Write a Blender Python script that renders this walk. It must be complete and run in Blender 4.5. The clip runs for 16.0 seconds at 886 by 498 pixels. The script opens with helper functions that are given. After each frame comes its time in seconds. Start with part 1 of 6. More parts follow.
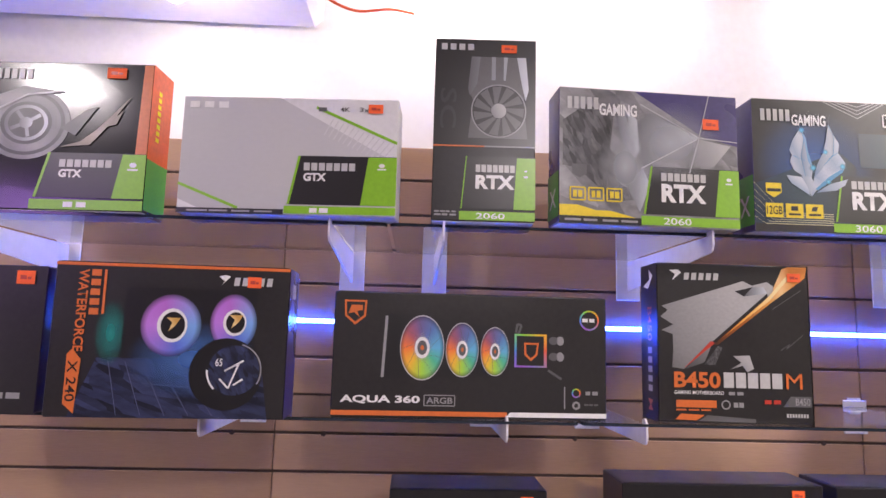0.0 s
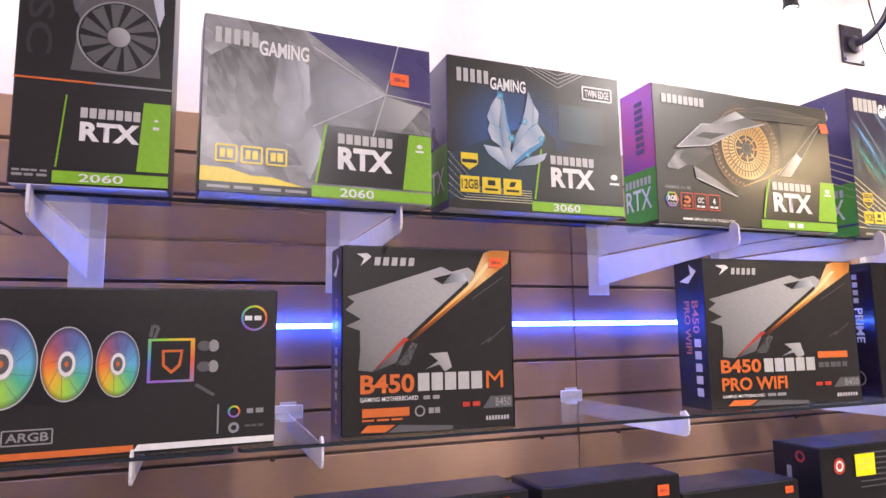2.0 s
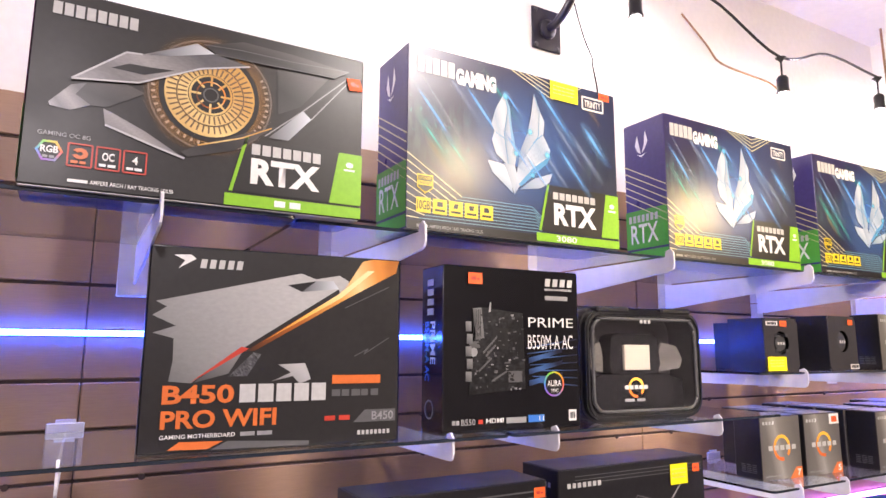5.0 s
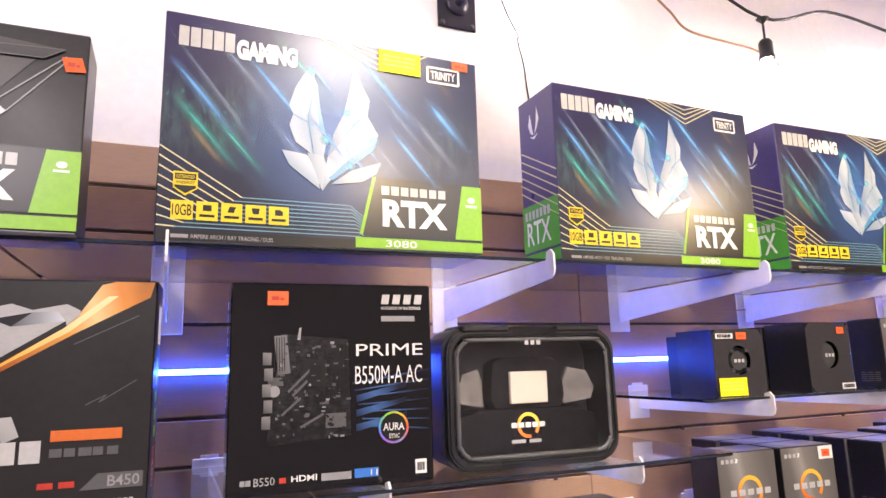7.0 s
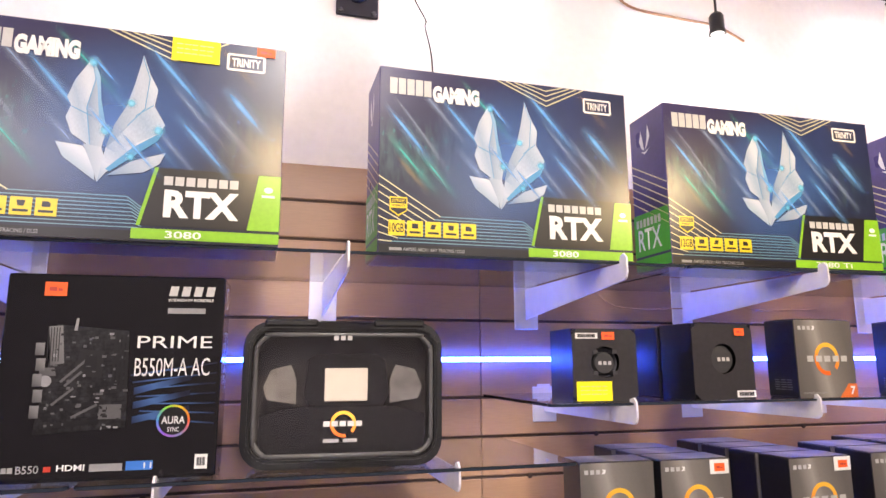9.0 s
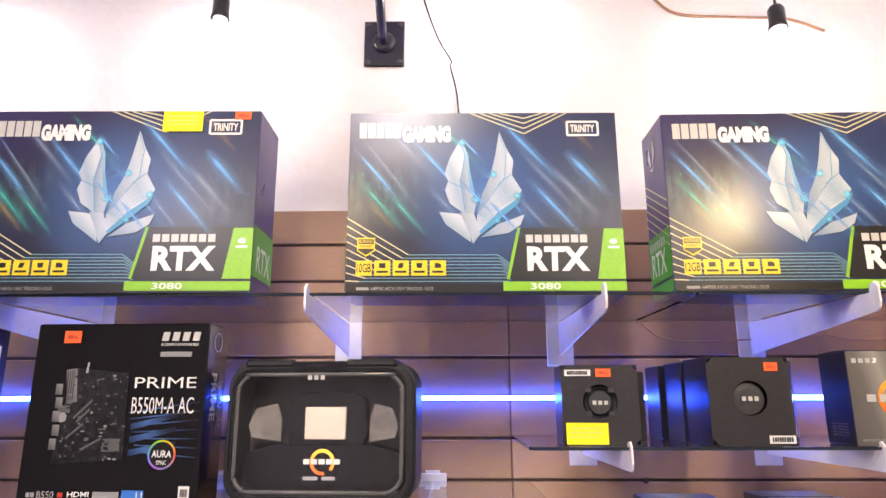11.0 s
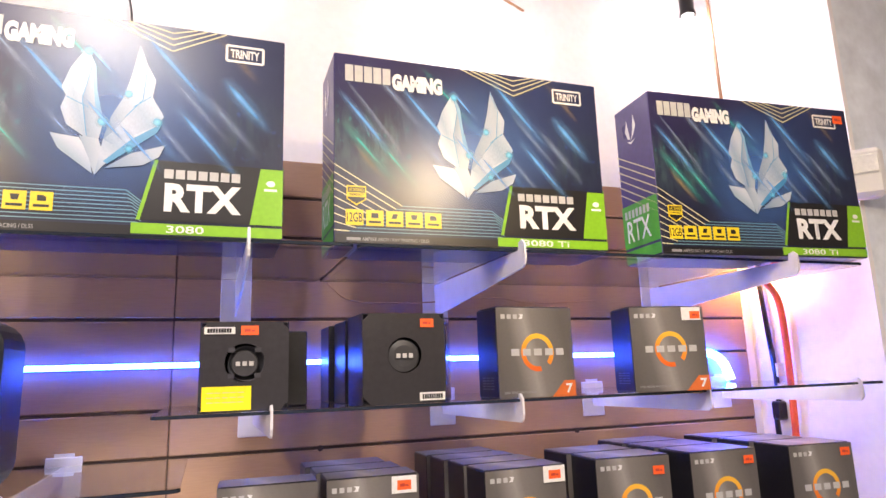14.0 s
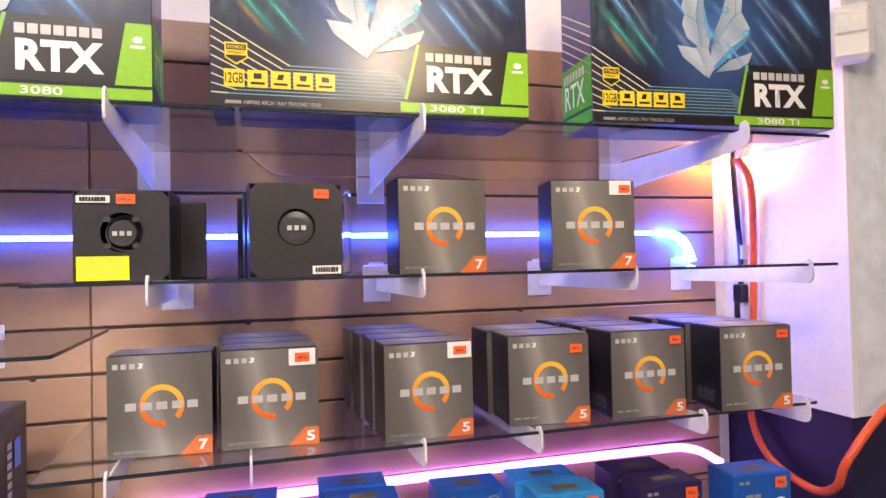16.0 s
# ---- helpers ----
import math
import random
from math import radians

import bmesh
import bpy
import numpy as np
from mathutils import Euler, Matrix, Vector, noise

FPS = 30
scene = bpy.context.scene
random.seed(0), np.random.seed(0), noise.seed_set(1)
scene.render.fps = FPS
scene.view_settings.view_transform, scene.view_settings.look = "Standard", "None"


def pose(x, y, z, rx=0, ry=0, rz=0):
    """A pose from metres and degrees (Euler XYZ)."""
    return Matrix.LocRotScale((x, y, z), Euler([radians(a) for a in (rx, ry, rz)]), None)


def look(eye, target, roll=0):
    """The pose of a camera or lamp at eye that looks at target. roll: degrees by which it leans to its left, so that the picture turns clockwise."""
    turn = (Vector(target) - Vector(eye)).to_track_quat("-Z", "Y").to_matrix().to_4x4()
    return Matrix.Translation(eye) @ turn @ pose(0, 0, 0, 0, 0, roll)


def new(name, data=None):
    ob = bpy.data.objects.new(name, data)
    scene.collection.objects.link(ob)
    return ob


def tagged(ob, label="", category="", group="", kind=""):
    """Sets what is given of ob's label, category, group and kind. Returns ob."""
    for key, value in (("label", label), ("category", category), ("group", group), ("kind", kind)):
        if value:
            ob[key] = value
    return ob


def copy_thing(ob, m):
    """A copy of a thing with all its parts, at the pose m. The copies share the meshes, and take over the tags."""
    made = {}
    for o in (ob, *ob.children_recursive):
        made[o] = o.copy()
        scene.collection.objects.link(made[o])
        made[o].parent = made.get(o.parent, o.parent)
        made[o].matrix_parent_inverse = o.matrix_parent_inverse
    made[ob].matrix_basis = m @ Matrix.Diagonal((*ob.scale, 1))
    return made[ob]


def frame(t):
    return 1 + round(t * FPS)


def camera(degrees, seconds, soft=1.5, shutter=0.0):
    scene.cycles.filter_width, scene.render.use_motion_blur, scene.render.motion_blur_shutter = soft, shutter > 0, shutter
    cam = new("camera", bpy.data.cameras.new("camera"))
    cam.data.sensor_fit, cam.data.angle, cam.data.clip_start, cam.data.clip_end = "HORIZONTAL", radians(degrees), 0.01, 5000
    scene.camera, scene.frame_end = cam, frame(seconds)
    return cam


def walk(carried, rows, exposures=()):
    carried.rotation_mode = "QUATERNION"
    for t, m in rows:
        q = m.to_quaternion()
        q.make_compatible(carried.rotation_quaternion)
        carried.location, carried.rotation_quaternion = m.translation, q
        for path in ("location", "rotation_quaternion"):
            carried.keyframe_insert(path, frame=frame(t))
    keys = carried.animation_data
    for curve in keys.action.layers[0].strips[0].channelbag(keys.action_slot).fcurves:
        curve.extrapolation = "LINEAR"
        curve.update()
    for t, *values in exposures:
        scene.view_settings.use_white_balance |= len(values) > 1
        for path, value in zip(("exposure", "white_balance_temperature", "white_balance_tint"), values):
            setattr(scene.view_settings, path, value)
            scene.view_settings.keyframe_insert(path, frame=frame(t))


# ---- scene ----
cam = camera(69.6, 16.0)
METRES, EYE, TILT, LEAN, TURN = 2.8, 1.5, 0.0, 0.0, -6.7
PATH = [
    (0, (0.076, -0.025, 1.527), (0.166, 1.956, 1.788), 1.5),
    (0.5, (0.109, 0.003, 1.526), (0.34, 1.975, 1.77), 0.7),
    (1, (0.157, 0.095, 1.529), (0.655, 2.018, 1.764), 0.9),
    (1.5, (0.211, 0.151, 1.538), (0.884, 2.02, 1.775), -0.8),
    (2, (0.298, 0.147, 1.533), (1.001, 2.002, 1.788), -0.8),
    (2.5, (0.442, 0.095, 1.539), (1.051, 1.978, 1.826), 0.3),
    (3, (0.573, 0.056, 1.538), (1.162, 1.947, 1.811), 0.8),
    (3.5, (0.676, 0.07, 1.541), (1.354, 1.933, 1.801), -0.0),
    (4, (0.789, 0.142, 1.532), (1.661, 1.923, 1.789), 1.1),
    (4.5, (0.902, 0.187, 1.524), (1.933, 1.88, 1.788), 0.6),
    (5, (1.038, 0.15, 1.525), (2.002, 1.876, 1.831), 0.3),
    (7.3, (1.488, 0.184, 1.547), (2.25, 1.994, 1.925), -2.0),
    (7.5, (1.511, 0.186, 1.539), (2.261, 1.996, 1.94), -2.2),
    (8, (1.641, 0.139, 1.54), (2.254, 2.004, 1.925), -0.8),
    (8.5, (1.761, 0.089, 1.543), (2.303, 1.981, 1.898), -0.4),
    (8.7, (1.793, 0.089, 1.541), (2.348, 1.979, 1.886), -0.2),
    (10.8, (2.126, 0.059, 1.543), (2.085, 2.008, 1.989), 0.1),
    (11, (2.145, 0.054, 1.544), (2.122, 2.001, 2.001), -0.1),
    (11.5, (2.19, 0.05, 1.546), (2.238, 1.997, 1.999), -1.0),
    (12, (2.233, 0.058, 1.545), (2.382, 2.004, 1.98), -1.6),
    (12.5, (2.28, 0.066, 1.541), (2.545, 2.002, 1.968), -2.7),
    (13, (2.31, 0.074, 1.536), (2.704, 1.99, 1.951), -3.0),
    (13.5, (2.319, 0.103, 1.521), (2.843, 1.995, 1.904), -2.4),
    (14, (2.32, 0.135, 1.517), (2.996, 1.978, 1.9), -1.9),
    (14.5, (2.393, 0.134, 1.538), (3.007, 2.02, 1.792), -0.1),
    (15, (2.473, 0.118, 1.539), (3.082, 2.013, 1.731), -0.5),
    (15.5, (2.51, 0.122, 1.514), (3.128, 2.02, 1.642), -1.3),
    (16, (2.515, 0.134, 1.496), (3.096, 2.047, 1.531), -1.2),
]
EXPOSURES = [(0, 0.06), (1.5, 0.18), (3, 0.25), (5, 0.22), (7.5, 0.06), (8.5, -0.02), (11, -0.06), (13, -0.1), (16, -0.08)]
walk(cam, [(t, look(eye, target, roll)) for t, eye, target, roll in PATH], EXPOSURES)

# ---- world and lights ----
world = bpy.data.worlds.new("world")
scene.world = world
world.use_nodes = True
world.node_tree.nodes["Background"].inputs[0].default_value = (0.72, 0.76, 1.0, 1)
world.node_tree.nodes["Background"].inputs[1].default_value = 0.05
scene.view_settings.exposure = 0.0

WALL = 1.325          # front of the slatwall
ZU, ZL, ZM, ZQ, ZB, ZI = 1.695, 1.395, 1.478, 1.245, 1.085, 1.012   # shelf tops
CEIL = 2.66


def area_lamp(name, m, sx, sy, watts, colour):
    lamp = bpy.data.lights.new(name, "AREA")
    lamp.shape, lamp.size, lamp.size_y, lamp.energy, lamp.color = "RECTANGLE", sx, sy, watts, colour
    ob = new(name, lamp)
    ob.matrix_world = m
    return ob


# first two placed from glare on the boxes; last two are added rear fills
CEILING_LIGHTS = [(-1.75, -0.85, 34), (2.0, -0.27, 35), (0.7, -1.7, 54), (3.1, -1.8, 33)]
for lx, ly, watts in CEILING_LIGHTS:
    area_lamp("ceiling_lamp", pose(lx, ly, CEIL - 0.045), 0.24, 0.24, watts, (1.0, 0.89, 0.92) if lx < 1 else (1.0, 0.89, 0.84))
# violet fill light, unseen, added at the shop's end wall to tint the left
area_lamp("violet_fill_lamp", pose(-2.28, -1.5, 2.1, 0, -85, 32), 0.3, 1.2, 9, (0.55, 0.25, 1.0))


# ---- materials ----
def nodes_of(name):
    m = bpy.data.materials.new(name)
    m.use_nodes = True
    nt = m.node_tree
    return m, nt, nt.nodes["Principled BSDF"]


def link(nt, a, b):
    nt.links.new(a, b)


def coords(nt, kind, scale=(1, 1, 1), turn=0.0, shift=(0, 0, 0)):
    """Texture places, first turned against the clock, then stretched."""
    tc, mr, ms = nt.nodes.new("ShaderNodeTexCoord"), nt.nodes.new("ShaderNodeMapping"), nt.nodes.new("ShaderNodeMapping")
    mr.inputs["Rotation"].default_value = (0, 0, radians(-turn))
    mr.inputs["Location"].default_value = shift
    ms.inputs["Scale"].default_value = scale
    link(nt, tc.outputs[kind], mr.inputs[0])
    link(nt, mr.outputs[0], ms.inputs[0])
    return ms.outputs[0]


def noise_node(nt, vec, scale, detail=3.0, rough=0.55):
    n = nt.nodes.new("ShaderNodeTexNoise")
    n.inputs["Scale"].default_value, n.inputs["Detail"].default_value, n.inputs["Roughness"].default_value = scale, detail, rough
    link(nt, vec, n.inputs["Vector"])
    return n.outputs["Fac"]


def ramp(nt, fac, stops):
    r = nt.nodes.new("ShaderNodeValToRGB")
    e = r.color_ramp.elements
    while len(e) < len(stops):
        e.new(0.5)
    for k, (p, c) in enumerate(stops):
        e[k].position = p
        e[k].color = (*c, 1) if len(c) == 3 else c
    link(nt, fac, r.inputs[0])
    return r.outputs[0]


def mix(nt, a, b, fac, how="MIX"):
    n = nt.nodes.new("ShaderNodeMix")
    n.data_type, n.blend_type = "RGBA", how
    for sock, v in ((n.inputs[0], fac), (n.inputs[6], a), (n.inputs[7], b)):
        if isinstance(v, (int, float)):
            sock.default_value = v
        elif isinstance(v, tuple):
            sock.default_value = (*v, 1)
        else:
            link(nt, v, sock)
    return n.outputs[2]


def bump(nt, p, height, strength, dist=0.002):
    b = nt.nodes.new("ShaderNodeBump")
    b.inputs["Strength"].default_value, b.inputs["Distance"].default_value = strength, dist
    link(nt, height, b.inputs["Height"])
    link(nt, b.outputs[0], p.inputs["Normal"])


def plain(name, colour, rough=0.5, metal=0.0, vary=0.12, grain=40.0, relief=0.1, coat=0.0):
    """A surface with fine grain and broad stains on one base colour."""
    m, nt, p = nodes_of(name)
    v = coords(nt, "Object")
    fine, broad = noise_node(nt, v, grain, 4), noise_node(nt, v, grain / 14, 2)
    lo, hi = tuple(c * (1 - vary) for c in colour), tuple(min(1, c * (1 + vary)) for c in colour)
    base = ramp(nt, fine, [(0.3, lo), (0.7, hi)])
    link(nt, mix(nt, base, tuple(c * (1 - vary) for c in colour), ramp(nt, broad, [(0.45, (0, 0, 0)), (0.75, (0.7, 0.7, 0.7))])), p.inputs["Base Color"])
    p.inputs["Metallic"].default_value = metal
    link(nt, ramp(nt, broad, [(0.3, (rough * 0.85,) * 3), (0.7, (min(1, rough * 1.15),) * 3)]), p.inputs["Roughness"])
    p.inputs["Coat Weight"].default_value = coat
    if relief:
        bump(nt, p, fine, relief, 0.001)
    return m


def ink(name, colour, rough=0.31, metal=0.0):
    """Printed ink on laminated card."""
    m, nt, p = nodes_of(name)
    f = noise_node(nt, coords(nt, "Object"), 160, 2)
    link(nt, ramp(nt, f, [(0.3, tuple(c * 0.94 for c in colour)), (0.7, tuple(min(1, c * 1.05) for c in colour))]), p.inputs["Base Color"])
    p.inputs["Roughness"].default_value, p.inputs["Metallic"].default_value = rough, metal
    p.inputs["Specular IOR Level"].default_value = 0.6
    return m


def blended(name, stops, turn=0.0, radial=False, rough=0.3, metal=0.0, grain=0.12, soft=True):
    """Printed colour blend across a shape, straight or round its middle."""
    m, nt, p = nodes_of(name)
    v = coords(nt, "UV", shift=(-0.5, -0.5, 0)) if radial else coords(nt, "UV", turn=turn)
    g = nt.nodes.new("ShaderNodeTexGradient")
    g.gradient_type = "RADIAL" if radial else "LINEAR"
    link(nt, v, g.inputs[0])
    f = noise_node(nt, coords(nt, "UV"), 30, 3)
    c = ramp(nt, g.outputs["Fac"], stops)
    if radial and soft:
        ball = nt.nodes.new("ShaderNodeTexGradient")
        ball.gradient_type = "SPHERICAL"
        link(nt, coords(nt, "UV", (2, 2, 1), 0, (-0.5, -0.5, 0)), ball.inputs[0])
        c = mix(nt, c, (0.78, 0.8, 0.85), ramp(nt, ball.outputs["Fac"], [(0.6, (0, 0, 0)), (0.95, (0.75,) * 3)]))
        c = mix(nt, c, (0.02, 0.02, 0.025), ramp(nt, ball.outputs["Fac"], [(0.02, (0.75,) * 3), (0.2, (0, 0, 0))]))
    link(nt, mix(nt, c, ramp(nt, f, [(0.3, (0.35,) * 3), (0.7, (0.65,) * 3)]), grain, "OVERLAY"), p.inputs["Base Color"])
    p.inputs["Roughness"].default_value, p.inputs["Metallic"].default_value = rough, metal
    p.inputs["Specular IOR Level"].default_value = 0.6
    return m


def glowing(name, colour, strength):
    m, nt, p = nodes_of(name)
    p.inputs["Base Color"].default_value = (*colour, 1)
    p.inputs["Emission Color"].default_value = (*colour, 1)
    p.inputs["Emission Strength"].default_value = strength
    return m


def slat_board():
    m, nt, p = nodes_of("tan_slat_board")
    v, r = coords(nt, "Object"), nt.nodes.new("ShaderNodeObjectInfo").outputs["Random"]
    fine = noise_node(nt, coords(nt, "Object", (3, 3, 60)), 14, 4)
    broad = noise_node(nt, v, 3.5, 3)
    tone = ramp(nt, r, [(0.0, (0.305, 0.18, 0.107)), (0.5, (0.35, 0.208, 0.124)), (1.0, (0.39, 0.236, 0.142))])
    worn = mix(nt, tone, (0.28, 0.16, 0.11), ramp(nt, broad, [(0.5, (0, 0, 0)), (0.8, (0.55, 0.55, 0.55))]))
    link(nt, mix(nt, worn, ramp(nt, fine, [(0.3, (0.42,) * 3), (0.7, (0.58,) * 3)]), 0.4, "OVERLAY"), p.inputs["Base Color"])
    p.inputs["Roughness"].default_value = 0.42
    bump(nt, p, fine, 0.06, 0.001)
    return m


def times(nt, a, b):
    n = nt.nodes.new("ShaderNodeMath")
    n.operation = "MULTIPLY"
    for sock, v in zip(n.inputs, (a, b)):
        if isinstance(v, (int, float)):
            sock.default_value = v
        else:
            link(nt, v, sock)
    return n.outputs[0]


def streak_art(name):
    """Night-blue print: violet upper corner, dark town at both sides, teal and blue windows."""
    m, nt, p = nodes_of(name)
    uv = coords(nt, "UV")
    ux = nt.nodes.new("ShaderNodeSeparateXYZ")
    link(nt, uv, ux.inputs[0])
    haze = noise_node(nt, uv, 3.0, 4)
    base = ramp(nt, haze, [(0.3, (0.009, 0.011, 0.024)), (0.55, (0.016, 0.02, 0.05)), (0.8, (0.028, 0.04, 0.1))])
    base = mix(nt, base, (0.035, 0.024, 0.11), times(nt, ramp(nt, ux.outputs[1], [(0.5, (0, 0, 0)), (1.0, (0.8,) * 3)]), ramp(nt, ux.outputs[0], [(0.0, (1, 1, 1)), (0.7, (0.15,) * 3)])))
    base = mix(nt, base, (0.03, 0.05, 0.15), times(nt, ramp(nt, ux.outputs[0], [(0.5, (0, 0, 0)), (0.75, (0.7,) * 3), (1.0, (0.2,) * 3)]), ramp(nt, ux.outputs[1], [(0.3, (0, 0, 0)), (0.6, (1, 1, 1))])))
    tall = noise_node(nt, coords(nt, "UV", (34, 5, 1)), 1.0, 2, 0.7)
    band = ramp(nt, ux.outputs[1], [(0.34, (0, 0, 0)), (0.45, (1, 1, 1)), (0.62, (1, 1, 1)), (0.74, (0, 0, 0))])
    sides = ramp(nt, ux.outputs[0], [(0.0, (1, 1, 1)), (0.2, (0.9,) * 3), (0.34, (0, 0, 0)), (0.7, (0, 0, 0)), (0.86, (0.6,) * 3), (0.98, (0.2,) * 3)])
    town = times(nt, band, sides)
    base = mix(nt, base, (0.05, 0.085, 0.1), times(nt, ramp(nt, tall, [(0.4, (0, 0, 0)), (0.62, (0.8,) * 3)]), town))
    panes = noise_node(nt, coords(nt, "UV", (46, 22, 1)), 1.0, 1, 0.5)
    tint = ramp(nt, ux.outputs[0], [(0.3, (0.05, 0.42, 0.36)), (0.7, (0.06, 0.2, 0.75))])
    base = mix(nt, base, tint, times(nt, ramp(nt, panes, [(0.64, (0, 0, 0)), (0.8, (0.45,) * 3)]), town))
    link(nt, base, p.inputs["Base Color"])
    p.inputs["Roughness"].default_value = 0.29
    p.inputs["Specular IOR Level"].default_value = 0.55
    return m


def soft_print(name, colour, strength, round_shape=False):
    """Printed light that fades out to its sides and ends, or round its middle."""
    m, nt, p = nodes_of(name)
    if round_shape:
        g = nt.nodes.new("ShaderNodeTexGradient")
        g.gradient_type = "SPHERICAL"
        link(nt, coords(nt, "UV", (2, 2, 1), 0, (-0.5, -0.5, 0)), g.inputs[0])
        fade = ramp(nt, g.outputs["Fac"], [(0.0, (0, 0, 0)), (0.4, (strength * 0.4,) * 3), (1.0, (strength,) * 3)])
    else:
        ux = nt.nodes.new("ShaderNodeSeparateXYZ")
        link(nt, coords(nt, "UV"), ux.inputs[0])
        along = ramp(nt, ux.outputs[0], [(0.0, (0, 0, 0)), (0.35, (1, 1, 1)), (0.6, (0.75,) * 3), (1.0, (0, 0, 0))])
        across = ramp(nt, ux.outputs[1], [(0.0, (0, 0, 0)), (0.3, (0.25,) * 3), (0.5, (1, 1, 1)), (0.7, (0.25,) * 3), (1.0, (0, 0, 0))])
        fade = times(nt, times(nt, along, across), strength)
    p.inputs["Base Color"].default_value = (*colour, 1)
    p.inputs["Roughness"].default_value = 0.3
    link(nt, fade, p.inputs["Alpha"])
    return m


def shard_art(name, lo, hi, scale, rough=0.3):
    m, nt, p = nodes_of(name)
    vo = nt.nodes.new("ShaderNodeTexVoronoi")
    vo.inputs["Scale"].default_value = scale
    link(nt, coords(nt, "UV", (2.3, 0.75, 1), 32), vo.inputs["Vector"])
    sep = nt.nodes.new("ShaderNodeSeparateColor")
    link(nt, vo.outputs["Color"], sep.inputs[0])
    f = noise_node(nt, coords(nt, "UV"), 5, 4)
    c = mix(nt, ramp(nt, sep.outputs[0], [(0.0, lo), (1.0, hi)]), ramp(nt, f, [(0.35, (0.25,) * 3), (0.7, (0.75,) * 3)]), 0.8, "OVERLAY")
    link(nt, c, p.inputs["Base Color"])
    p.inputs["Roughness"].default_value = rough
    return m


def board_art(name):
    """Grey picture of a circuit board: many small blocks."""
    m, nt, p = nodes_of(name)
    b = nt.nodes.new("ShaderNodeTexBrick")
    for key, val in (("Scale", 9.0), ("Mortar Size", 0.05), ("Bias", -0.3), ("Brick Width", 0.7), ("Row Height", 0.34)):
        b.inputs[key].default_value = val
    for key, val in (("Color1", (0.008, 0.008, 0.009, 1)), ("Color2", (0.045, 0.045, 0.05, 1)), ("Mortar", (0.006, 0.006, 0.007, 1))):
        b.inputs[key].default_value = val
    link(nt, coords(nt, "UV", (1.0, 1.0, 1), 4), b.inputs["Vector"])
    f = noise_node(nt, coords(nt, "UV"), 9, 5, 0.75)
    c = mix(nt, b.outputs["Color"], ramp(nt, f, [(0.45, (0.004,) * 3), (0.78, (0.075, 0.075, 0.085))]), 0.55)
    link(nt, c, p.inputs["Base Color"])
    p.inputs["Roughness"].default_value = 0.3
    return m


def clear_glass(name, tint, rough=0.02, haze=0.06):
    m, nt, p = nodes_of(name)
    p.inputs["Base Color"].default_value = (*tint, 1)
    p.inputs["Transmission Weight"].default_value, p.inputs["IOR"].default_value = 1.0, 1.45
    f = noise_node(nt, coords(nt, "Object"), 6, 4)
    link(nt, ramp(nt, f, [(0.4, (rough,) * 3), (0.8, (rough + haze,) * 3)]), p.inputs["Roughness"])
    return m


